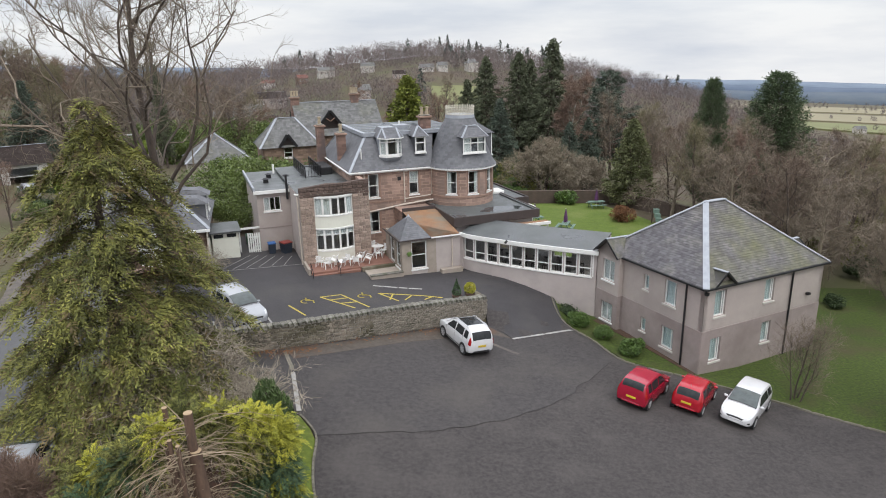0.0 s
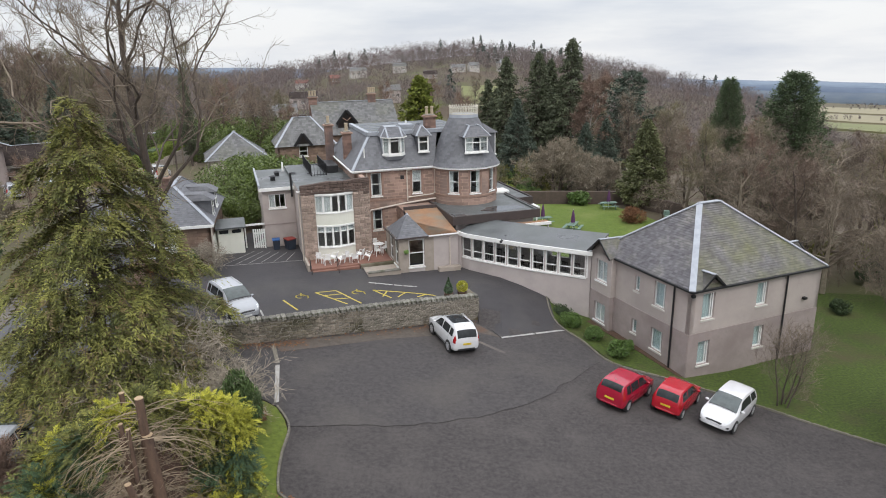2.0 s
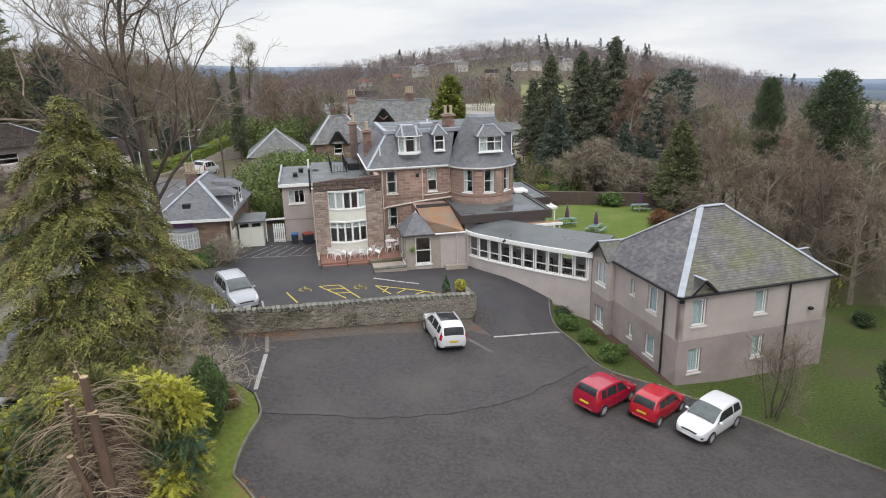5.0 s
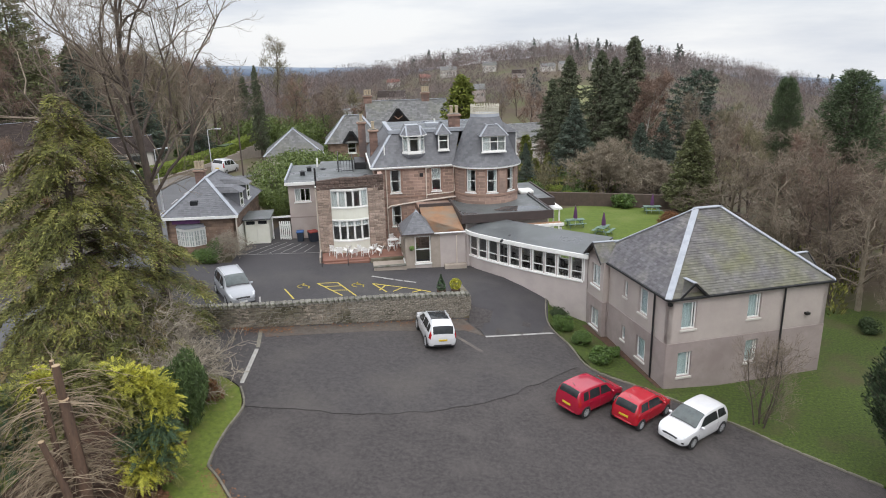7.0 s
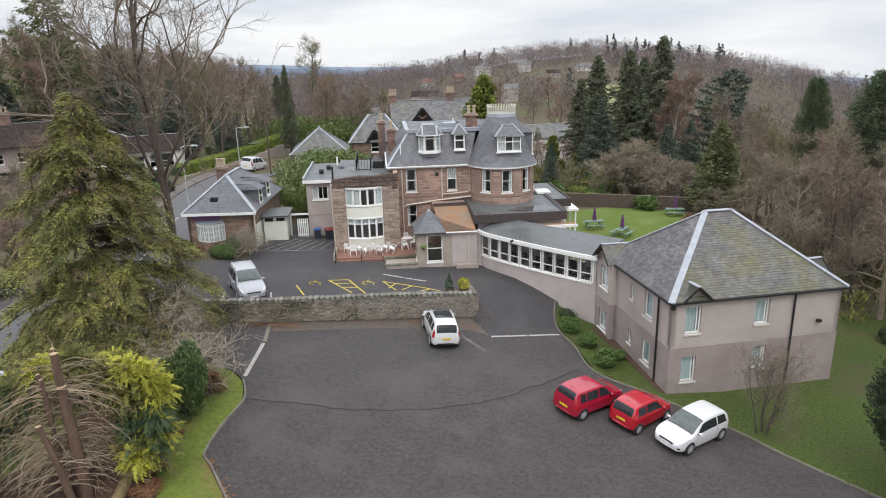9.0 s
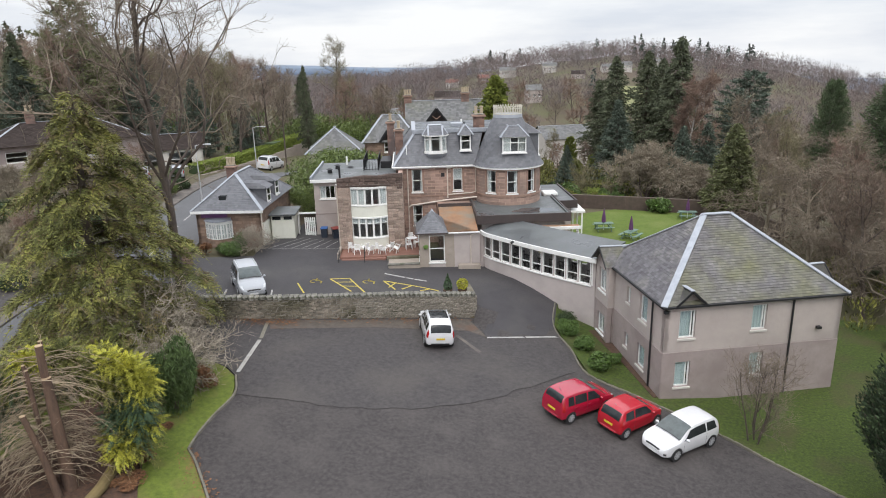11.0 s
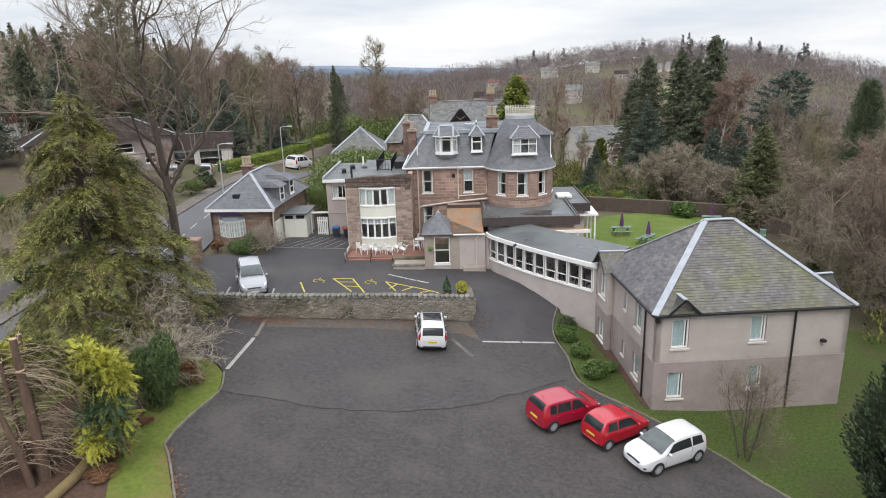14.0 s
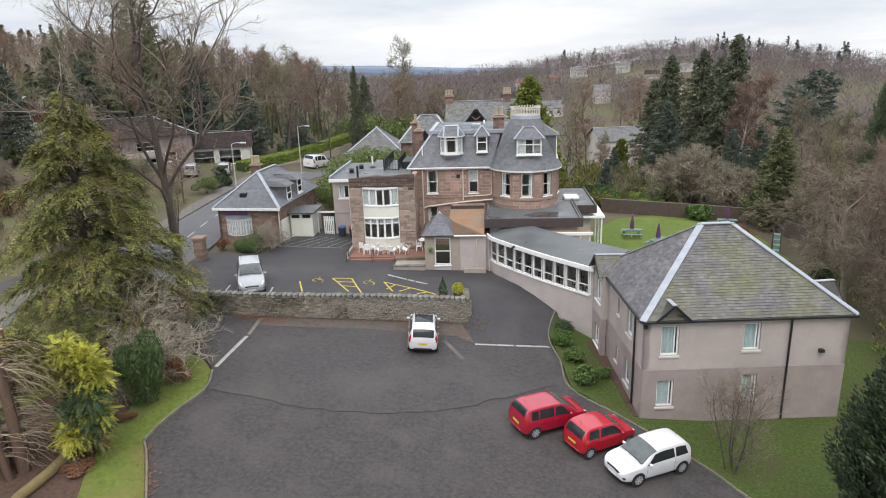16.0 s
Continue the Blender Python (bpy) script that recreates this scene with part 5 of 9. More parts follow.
def chair_set():
    bm = bmesh.new()
    rng = random.Random(8)
    for k in range(9):
        x = 1.3 + k * 0.95 + rng.uniform(-0.2, 0.2)
        y = rng.uniform(0.9, 2.2)
        for dx, dy in ((0, 0), (0.4, 0), (0, 0.4), (0.4, 0.4)):
            box(bm, x + dx, y + dy, 1.7, x + dx + 0.05, y + dy + 0.05, 2.15, LM)
        box(bm, x, y, 2.15, x + 0.45, y + 0.45, 2.2, LM)
        for q in range(4):
            box(bm, x + 0.04 + q * 0.12, y + 0.41, 2.2, x + 0.08 + q * 0.12, y + 0.44, 2.65, LM)
        box(bm, x, y + 0.4, 2.65, x + 0.45, y + 0.45, 2.75, LM)
    return part("corridor_seating", bm, M_DARKF, link, "dark wooden chairs seen through the glass")


chair_set()
part("end_pier", bx(-0.75, 0.02, 0.6, 0.24, 0.3, 4.05, m=LM), M_LINKW, link)

# ---------------- bedroom wing ----------------
wing = empty("bedroom_wing", WM, "two-storey grey harled bedroom wing with mossy slate roof", "building wing")
WB, WBAND, WE, WU, WV = -2.2, 1.72, 4.46, 10.14, 8.75
front_w = [(0.82, 1.72, 2.5, 4.08), (4.93, 5.77, 2.66, 4.1), (0.74, 1.6, -0.32, 1.16), (5.0, 5.8, -0.02, 1.34)]
left_w = [(2.12, 3.12, 2.5, 4.06), (4.45, 4.92, 2.85, 3.84), (2.08, 3.1, -0.32, 1.05), (4.45, 4.95, 0.02, 0.92)]


def wing_wall(name, length, holes, m):
    for nm, z0, z1, mt, o in (("upper_wall", WBAND, WE, M_HARL, 0.0), ("lower_wall", WB, WBAND - 0.004, M_HARL2, -0.035)):
        hs = [h for h in holes if z0 < h[2] < z1]
        bm = bmesh.new()
        wall(bm, length, z0, z1, hs, 0.3, m @ T(0, o, 0))
        part(nm, bm, mt, wing)
    for a, b, c, d in holes:
        blind = (M_CURT2, 0.02, 0.8, 0.02, 0.98) if b - a > 0.6 else (M_CURT2, 0.02, 0.98, 0.02, 0.98)
        window(wing, m @ T(a, 0 if c > WBAND else -0.035, c), b - a, d - c, rows=(), cols=(0.78,) if b - a > 0.6 else (), curtain=blind, fr=0.075, sill_m=M_PALEH)


wing_wall("front", WU, front_w, T(0, 0, 0))
wing_wall("left", WV, [(WV - b, WV - a, c, d) for a, b, c, d in left_w], T(0, WV, 0, -90))
wing_wall("right", WV, [], T(WU, 0, 0, 90))
wing_wall("back", WU, [], T(WU, WV, 0, 180))
part("floor_plate", bx(0.31, 0.31, 1.6, WU - 0.31, WV - 0.31, 1.72), M_ROOM, wing)
part("room_partition", bx(3.4, 0.31, -1.2, 3.5, WV - 0.31, 4.4), M_ROOM, wing)
part("room_partition", bx(0.31, 4.0, -1.2, WU - 0.31, 4.1, 4.4), M_ROOM, wing)
o = 0.2
c0, c1, c2, c3 = (-o, -o, WE), (WU + o, -o, WE), (WU + o, WV + o, WE), (-o, WV + o, WE)
RZ = 8.1
r0, r1 = (4.15, WV / 2, RZ), (5.75, WV / 2, RZ)
slate_roof("front_slope", [(c0, c1, r1, r0)], M_SLATEW, wing, cw=0.25, ch=0.165, lift=0.024)
slate_roof("side_slope", [(c3, c0, r0, r0)], M_SLATEN, wing, cw=0.25, ch=0.165, lift=0.024)
slate_roof("rear_slope", [(c1, c2, r1, r1), (c2, c3, r0, r1)], M_SLATEW, wing, cw=0.25, ch=0.165, lift=0.024)
flashings(wing, [(c0, r0), (c1, r1), (c2, r1), (c3, r0), (r0, r1)], 0.36, 0.035)
for x0, y0, x1, y1 in ((-0.26, -0.30, WU + 0.26, -0.16), (-0.30, -0.16, -0.16, WV + 0.2), (WU + 0.16, -0.16, WU + 0.30, WV + 0.2)):
    part("gutter", bx(x0, y0, WE - 0.13, x1, y1, WE - 0.005, b=0.02), M_BLACKM, wing, "black gutter")
part("soffit", bx(-0.16, -0.16, WE - 0.06, WU + 0.16, WV + 0.16, WE - 0.03), M_DARKF, wing)
for pts in ([(7.2, -0.1, WE - 0.1), (7.2, -0.1, -1.3)], [(-0.1, 1.3, WE - 0.1), (-0.1, 1.3, -1.3)]):
    pipe(wing, pts, 0.055, M_BLACKM)


def gablet(parent, m, w, rise, depth):
    """A small gabled half-dormer over a window, with bargeboards and lead valleys."""
    g = empty_part("gablet", parent)
    g.matrix_local = m
    a, b, c = (-w / 2, -0.05, 0), (w / 2, -0.05, 0), (0, -0.05, rise)
    bm = bmesh.new()
    poly(bm, [(-w / 2 + 0.04, 0.0, -0.2), (w / 2 - 0.04, 0.0, -0.2), (w / 2 - 0.04, 0.0, 0.02), (0, 0.0, rise - 0.03), (-w / 2 + 0.04, 0.0, 0.02)])
    bmesh.ops.solidify(bm, geom=bm.faces[:], thickness=-0.1)
    part("gable_face", bm, M_HARL, g)
    bk = (0, depth, rise)
    slate_roof("gablet_roof", [((-w / 2 - 0.05, depth * 0.15, 0), (-w / 2 - 0.05, -0.28, 0), (0, -0.28, rise + 0.05), bk), ((w / 2 + 0.05, -0.28, 0), (w / 2 + 0.05, depth * 0.15, 0), bk, (0, -0.28, rise + 0.05))], M_SLATEW, g, cw=0.2, ch=0.16)
    for s in (-1, 1):
        bm = bmesh.new()
        strip(bm, (s * (w / 2 + 0.12), -0.30, -0.05), (0, -0.30, rise + 0.02), 0.04, 0.075, (0, 0, 1))
        part("bargeboard", bm, M_BLACKM, g)
    flashings(g, [((0, -0.28, rise + 0.06), bk), ((-w / 2 - 0.05, depth * 0.15, 0.03), bk), ((w / 2 + 0.05, depth * 0.15, 0.03), bk)], 0.22)
    return g


gablet(wing, T(1.3, 0, WE - 0.05), 1.55, 0.78, 1.35)
gablet(wing, T(WU, 2.2, WE - 0.05, 90), 2.3, 0.95, 1.9)
# projecting bay at the link end of the side wall
PJ = -0.42
pj0, pj1 = 6.75, 8.95
for nm, z0, z1, mt, o_ in (("bay_upper_wall", WBAND, 4.42, M_HARL, 0.0), ("bay_lower_wall", WB, WBAND - 0.004, M_HARL2, -0.03)):
    hs = [(0.55, 1.75, 2.55, 4.0)] if z0 > 0 else [(0.55, 1.75, -0.3, 1.0)]
    bm = bmesh.new()
    wall(bm, pj1 - pj0, z0, z1, hs, 0.3, T(PJ + o_, pj1, 0, -90))
    part(nm, bm, mt, wing)
    bm = bmesh.new()
    box(bm, PJ + 0.31, pj0 + 0.0 + (0.0 if o_ else 0.03), z0, 0.0, pj0 + 0.3, z1)
    part("bay_return", bm, mt, wing)
    for a, b, c, d in hs:
        window(wing, T(PJ + o_, pj1, c, -90) @ T(a, 0, 0), b - a, d - c, cols=(0.5,), rows=(), curtain=(M_CURT, 0.04, 0.96, 0.02, 0.98))
gablet(wing, T(PJ, (pj0 + pj1) / 2, 4.42, -90), pj1 - pj0, 1.0, 2.6)
bm = bmesh.new()
box(bm, 8.72, -0.22, 2.48, 8.95, -0.003, 2.62)
part("floodlight", bm, M_BLACKM, wing)
part("floodlight", bx(-0.12, -0.22, 4.05, 0.08, -0.04, 4.2), M_BLACKM, wing)


# ---------------- retaining wall ----------------
def wall_line(a):
    """Face of the retaining wall in its own axes: straight, curling back at the gate end."""
    return -0.2 + 1.5 * sstep(-17.5, -21.5, a) ** 1.3


def wall_top(a):
    x = (KM @ Vector((a, 0, 0))).x
    return low_z(x) + lerp(1.52, 1.3, sstep(-4, -14, a)) + 0.45 * sstep(-18.5, -20.8, a)


def wall_foot(a):
    return low_z((KM @ Vector((a, 0, 0))).x)


ret = empty("retaining_wall", KM, "weathered rubble stone retaining wall with cope stones", "wall")
bm = bmesh.new()
N = 44
sec = []
for k in range(N + 1):
    a = lerp(-21.5, 0.0, k / N)
    b, zt, zf = wall_line(a), wall_top(a), wall_foot(a)
    sec.append([bm.verts.new(p) for p in ((a, b + 0.03, zf - 0.4), (a, b + 0.45, zf - 0.4), (a, b + 0.45, zt), (a, b + 0.03, zt))])
for p, q in zip(sec, sec[1:]):
    for i in range(4):
        j = (i + 1) % 4
        bm.faces.new((p[i], q[i], q[j], p[j]))
bm.faces.new(sec[0])
bm.faces.new(sec[-1][::-1])
bmesh.ops.recalc_face_normals(bm, faces=bm.faces[:])
part("wall_core", bm, M_MORTAR, ret)
part("return_wall", bx(-0.42, 0.26, wall_foot(0) - 0.3, -0.02, 2.0, wall_top(0) - 0.02, b=0.02), M_WALLST2, ret)
part("return_cope", bx(-0.47, 0.5, wall_top(0) - 0.018, 0.03, 2.05, wall_top(0) + 0.16, b=0.04), M_WALLST2, ret)

# ---------------- painted markings ----------------
def mark(name, p, q, w, material, dz, zf, label, group="", cat="road marking"):
    p, q = Vector(p), Vector(q)
    d = (q - p).normalized()
    s = Vector((-d.y, d.x)) * w / 2
    n = max(1, int((q - p).length / 0.8))
    bm = bmesh.new()
    for k in range(n):
        a, b = p.lerp(q, k / n), p.lerp(q, (k + 1) / n)
        poly(bm, [(*(c), zf(c.x, c.y) + dz) for c in (a - s, b - s, b + s, a + s)])
    bmesh.ops.remove_doubles(bm, verts=bm.verts, dist=0.001)
    bmesh.ops.recalc_face_normals(bm, faces=bm.faces[:])
    if bm.faces[:] and bm.faces[:][0].normal.z < 0:
        bmesh.ops.reverse_faces(bm, faces=bm.faces[:])
    bmesh.ops.solidify(bm, geom=bm.faces[:], thickness=-0.004)
    return tagged(mesh_ob(name, bm, material), label, cat, group)


YZ = yard_z
M_LINEW = mat("grimy_white_line", (0.40, 0.385, 0.36), (0.25, 0.24, 0.22), 0.85, 5, bump=0.2)
LZ = lambda x, y: ground_z(x, y)
Y_LINES = [((-9.95, 40.2), (-8.5, 38.6)), ((-8.2, 41.8), (-5.6, 40.0)), ((-6.9, 42.35), (-4.7, 40.2)), ((-8.2, 41.8), (-6.9, 42.35)), ((-7.5, 41.3), (-6.3, 41.8)), ((-6.7, 40.75), (-5.6, 41.1)),
           ((-4.4, 42.75), (-2.9, 41.4)), ((-4.4, 42.75), (0.5, 42.3)), ((-3.4, 42.6), (-3.5, 41.6)), ((-2.1, 42.5), (-2.5, 41.6)), ((-0.7, 42.4), (-1.2, 41.8))]
for p, q in Y_LINES:
    mark("bay_line", p, q, 0.11, M_YELLOW, 0.024, YZ, "worn yellow painted line of the disabled bays", "yellow bay lines")
for cx, cy in ((-9.0, 41.0), (-5.4, 42.2)):
    bm = bmesh.new()
    n = 14
    pts = [(cx + 0.32 * math.cos(k * 2 * math.pi / n * 0.72 + 0.6), cy + 0.32 * math.sin(k * 2 * math.pi / n * 0.72 + 0.6)) for k in range(n + 1)] + []
    for (xa, ya), (xb, yb) in list(zip(pts, pts[1:])) + [((cx, cy + 0.1), (cx - 0.15, cy + 0.6)), ((cx, cy + 0.12), (cx + 0.45, cy + 0.15)), ((cx + 0.45, cy + 0.15), (cx + 0.6, cy - 0.25))]:
        d = Vector((xb - xa, yb - ya)).normalized() * 0.02
        s = Vector((-d.y, d.x)).normalized() * 0.05
        poly(bm, [(xa - s.x - d.x, ya - s.y - d.y, yard_z(xa, ya) + 0.025), (xb - s.x + d.x, yb - s.y + d.y, yard_z(xb, yb) + 0.025), (xb + s.x + d.x, yb + s.y + d.y, yard_z(xb, yb) + 0.025), (xa + s.x - d.x, ya + s.y - d.y, yard_z(xa, ya) + 0.025)])
    bmesh.ops.solidify(bm, geom=bm.faces[:], thickness=0.004)
    tagged(mesh_ob("wheelchair_symbol", bm, M_YELLOW), "yellow painted wheelchair symbol on asphalt", "road marking", "disabled symbols")
for k in range(7):
    a = Vector((-16.3 + 1.0 * k, 50.6 + 0.2 * k * 0 + 0.35 * k * 0.3))
    p = HM @ Vector((-9.0 + 0.75 * k, -1.6 - 0.0 * k, 0))
    q = HM @ Vector((-9.0 + 0.75 * k - 1.1, 2.0 - 0.35 * k, 0)) if k < 6 else p
    if k < 6:
        p = HM @ Vector((-10.9 + 0.95 * k, -2.0, 0))
        q = HM @ Vector((-8.4 + 0.62 * k, 1.2 - 0.25 * k, 0))
        mark("hatch_line", p.to_2d(), q.to_2d(), 0.05, M_WHITE, 0.024, YZ, "thin worn white hatching line beside the villa", "white hatching")
p, q = HM @ Vector((-11.3, -2.15, 0)), HM @ Vector((-4.9, -2.3, 0))
mark("hatch_line", p.to_2d(), q.to_2d(), 0.05, M_WHITE, 0.025, YZ, "thin worn white hatching line beside the villa", "white hatching")
for p, q in (((-4.95, 44.25), (-3.2, 43.95)), ((-3.1, 43.95), (-2.5, 43.85)), ((-2.4, 43.85), (-1.45, 43.75))):
    mark("painted_wording", p, q, 0.18, M_WHITE, 0.024, YZ, "faded white painted wording on the asphalt", "faded wording")
for p, q in (((-13.9, 37.4), (-13.1, 35.9)), ((-10.9, 38.4), (-10.1, 37.0))):
    mark("bay_line", p, q, 0.12, M_WHITE, 0.024, YZ, "white painted parking bay line beside the silver car", "white bay lines")
mark("give_way_line", (4.45, 38.72), (8.6, 40.9), 0.17, M_WHITE, 0.042, LZ, "white painted line across the foot of the ramp")
mark("lane_line", (-7.9, 32.3), (-6.75, 28.5), 0.22, M_LINEW, 0.03, LZ, "worn white line dividing the car park entrance")
mark("lane_line", (-8.9, 34.7), (-7.95, 32.5), 0.22, M_KERB, 0.03, LZ, "faded grey line running to the wall")
mark("patch_seam", (2.6, 38.2), (4.6, 36.6), 0.24, M_GRAVEL, 0.021, LZ, "scuffed pale streak on the asphalt")
for i in range(0, len(ROAD) - 1, 2):
    if ROAD[i][1] > 10:
        p, q = Vector(ROAD[i]), Vector(ROAD[i + 1])
        mark("centre_dash", p, p + (q - p).normalized() * min(2.4, (q - p).length), 0.14, M_WHITE, 0.055, LZ, "white dash of the road centre line", "road centre dashes")


# ---------------- cars ----------------
def paint(name, col, rough=0.25):
    m = mat(name, col, tuple(c * 0.93 for c in col), rough, 2, bump=0.0, spec=0.6)
    m.node_tree.nodes["Principled BSDF"].inputs["Coat Weight"].default_value = 0.6
    m.node_tree.nodes["Principled BSDF"].inputs["Coat Roughness"].default_value = 0.06
    return m


M_CARGLASS = mat("dark_car_glass", (0.016, 0.018, 0.02), (0.03, 0.033, 0.035), 0.06, 2, bump=0, spec=0.25)
M_SCREEN = mat("pale_windscreen_glass", (0.075, 0.092, 0.09), (0.05, 0.06, 0.06), 0.05, 2.5, bump=0, spec=0.7)
M_TYRE = mat("tyre_rubber", (0.018, 0.018, 0.019), None, 0.85, 8, bump=0.1)
M_RIM = mat("alloy_rim", (0.62, 0.63, 0.65), (0.5, 0.51, 0.53), 0.35, 6, metal=0.5, bump=0)
# darker copy of the rim alloy paints in shade behind the spokes
M_RIMD = mat("shaded_alloy", (0.3, 0.305, 0.315), None, 0.4, 6, metal=0.6, bump=0)
M_TRIM = mat("black_car_trim", (0.02, 0.02, 0.022), None, 0.6, 4, bump=0.05)
M_LAMPR = mat("red_lamp_lens", (0.38, 0.012, 0.014), (0.25, 0.01, 0.012), 0.15, 4, bump=0)
M_LAMPW = mat("clear_lamp_lens", (0.62, 0.64, 0.66), (0.4, 0.42, 0.44), 0.12, 8, bump=0)
M_PLATEY = mat("yellow_plate", (0.62, 0.45, 0.03), None, 0.5, 4, bump=0)
M_PLATEW = mat("white_plate", (0.7, 0.7, 0.7), None, 0.5, 4, bump=0)
M_RED = paint("red_car_paint", (0.33, 0.008, 0.03))
M_RED2 = paint("bright_red_car_paint", (0.38, 0.010, 0.022))
M_WCAR = paint("white_car_paint", (0.62, 0.62, 0.635))
M_SILV = paint("silver_car_paint", (0.36, 0.375, 0.40))

HATCH = [(-.5, .34, .52, .50, .70), (-.492, .26, .57, .62, .84), (-.475, .22, .61, .75, .92), (-.44, .20, .63, .885, .965), (-.385, .19, .635, .965, .985), (-.28, .18, .63, 1.0, 1.0), (-.10, .17, .62, 1.0, 1.0), (.03, .17, .61, .97, 1.0),
         (.13, .17, .60, .875, 1.0), (.255, .17, .585, .65, .99), (.34, .18, .565, .605, .975), (.42, .19, .525, .545, .93), (.47, .21, .46, .47, .84), (.493, .25, .39, .395, .68), (.5, .30, .35, .345, .54)]


def car(name, label, m, L, W, H, body_m, wheelbase=2.5, shape=HATCH, group="", roof_m=None, doors=5, rails=False, wheel_r=0.30, skirt=False):
    """A car facing +x: smooth lofted body with fitted glass, lamps, seams, wheels, mirrors and plates."""
    c = empty(name, m, label, "car", group)
    hw = W / 2
    st = []
    for fx, z0, zb, zt, wf in shape:
        x, w, zb_, zt_ = fx * L, hw * wf, zb * H, zt * H
        cab = max(0.0, min(1.0, (zt_ - zb_) / (0.34 * H)))
        wt = w * lerp(0.90, 0.76, cab)
        half = [(x, w * 0.86, z0 * H * 0.85), (x, w * 0.975, z0 * H * 1.1), (x, w, lerp(z0 * H, zb_, 0.55)), (x, w * 0.968, zb_), (x, wt, max(zt_ - 0.055 * cab - 0.012, zb_ + 0.004)), (x, wt * 0.84, zt_), (x, wt * 0.45, zt_ + 0.022), (x, 0, zt_ + 0.028)]
        st.append(half + [(q[0], -q[1], q[2]) for q in half[-2::-1]])
    st = np.array(st)
    fs = [q[0] for q in shape]

    def cubic(A, t):
        n = len(A)
        i = np.clip(np.floor(t).astype(int), 0, n - 2)
        f = (t - i).reshape((-1,) + (1,) * (A.ndim - 1))
        p0, p1, p2, p3 = A[np.maximum(i - 1, 0)], A[i], A[i + 1], A[np.minimum(i + 2, n - 1)]
        return p1 + 0.5 * f * (p2 - p0 + f * (2 * p0 - 5 * p1 + 4 * p2 - p3 + f * (3 * (p1 - p2) + p3 - p0)))

    def surf(fx, k):
        """The body's skin at a fraction of its length and a place round its section."""
        row = cubic(st, np.atleast_1d(np.interp(fx, fs, np.arange(len(fs)))))[0]
        return cubic(row, np.atleast_1d(float(k)))[0]

    us = np.concatenate([np.linspace(i, i + 1, 4)[:-1] for i in range(len(fs) - 1)] + [[len(fs) - 1.0]])
    ks = np.linspace(0, 14, 43)
    G = np.swapaxes(np.array([cubic(np.swapaxes(cubic(st, us), 0, 1), ks)])[0], 0, 1)
    bm = bmesh.new()
    grid = [[bm.verts.new(q) for q in row] for row in G]
    for a, b in zip(grid, grid[1:]):
        for i in range(len(a) - 1):
            bm.faces.new((a[i], b[i], b[i + 1], a[i + 1]))
        bm.faces.new((a[-1], b[-1], b[0], a[0]))
    bm.faces.new(grid[0])
    bm.faces.new(grid[-1][::-1])
    bmesh.ops.recalc_face_normals(bm, faces=bm.faces[:])
    part("body", bm, body_m, c, smooth=True)

    def panel(nm, a0, b0, a1, b1, k0, k1, material, side=1, out=0.008, nu=5, nk=5, label_="", parent=None):
        """A thin panel lying on the skin: from a0..b0 along at k0 to a1..b1 at k1."""
        bm = bmesh.new()
        rows = []
        for j in range(nk + 1):
            g = j / nk
            row = []
            for i in range(nu + 1):
                fx, k = lerp(lerp(a0, b0, i / nu), lerp(a1, b1, i / nu), g), lerp(k0, k1, g)
                q = surf(fx, k)
                n = np.cross(surf(fx + 0.004, k) - surf(fx - 0.004, k), surf(fx, k + 0.06) - surf(fx, k - 0.06))
                n = n / (np.linalg.norm(n) + 1e-9)
                n = n if n @ (q - np.array([q[0] * 0.9, 0, H * 0.45])) > 0 else -n
                q = q + n * out
                row.append(bm.verts.new((q[0], q[1] * side, q[2])))
            rows.append(row)
        for r0_, r1_ in zip(rows, rows[1:]):
            for i in range(nu):
                bm.faces.new((r0_[i], r0_[i + 1], r1_[i + 1], r1_[i]))
        bmesh.ops.recalc_face_normals(bm, faces=bm.faces[:])
        return part(nm, bm, material, parent or c, label_, smooth=True)
    spans = [(-.405, -.40, -.30, -.30), (-.285, -.285, -.075, -.075), (-.06, -.06, .205, .075)] if doors == 5 else [(-.40, -.385, -.215, -.215), (-.20, -.20, .205, .075)]
    for side in (1, -1):
        for a0, a1, b0, b1 in spans:
            panel("side_window", a0, b0, a1 + 0.012, b1, 3.12, 3.86, M_CARGLASS, side, 0.007)
        for x in ((-.292, -.068, .19) if doors == 5 else (-.207, .19)):
            panel("door_seam", x - .0018, x + .0018, x - .0018, x + .0018, 1.25, 3.05, M_TRIM, side, 0.004, 1, 6)
        for x in ((-.26, -.04) if doors == 5 else (-.17,)):
            q = surf(x, 2.75)
            part("door_handle", bx(q[0] - 0.09, min(q[1] * side, q[1] * side + side * 0.03), q[2] - 0.015, q[0] + 0.09, max(q[1] * side, q[1] * side + side * 0.03), q[2] + 0.015, b=0.008), body_m, c)
        q = surf(.165, 3.15)
        bm = bmesh.new()
        bmesh.ops.create_icosphere(bm, subdivisions=2, radius=0.1, matrix=Matrix.Translation((q[0], (q[1] + 0.10) * side, q[2] + 0.04)) @ Matrix.Diagonal((0.65, 1.1, 0.75, 1)))
        part("wing_mirror", bm, body_m, c, smooth=True)
        panel("headlamp", .40, .472, .415, .478, 3.1, 4.75, M_LAMPW, side, 0.006)
        panel("fog_lamp", .462, .485, .462, .485, 1.35, 1.9, M_TRIM, side, 0.005, 3, 3)
        panel("tail_lamp", -.492, -.448, -.488, -.452, 2.3, 3.75, M_LAMPR, side, 0.007)
        panel("skirt", -.46, .46, -.46, .46, 0.25, 1.35 if skirt else 0.9, M_TRIM if skirt else body_m, side, 0.006, 12, 2)

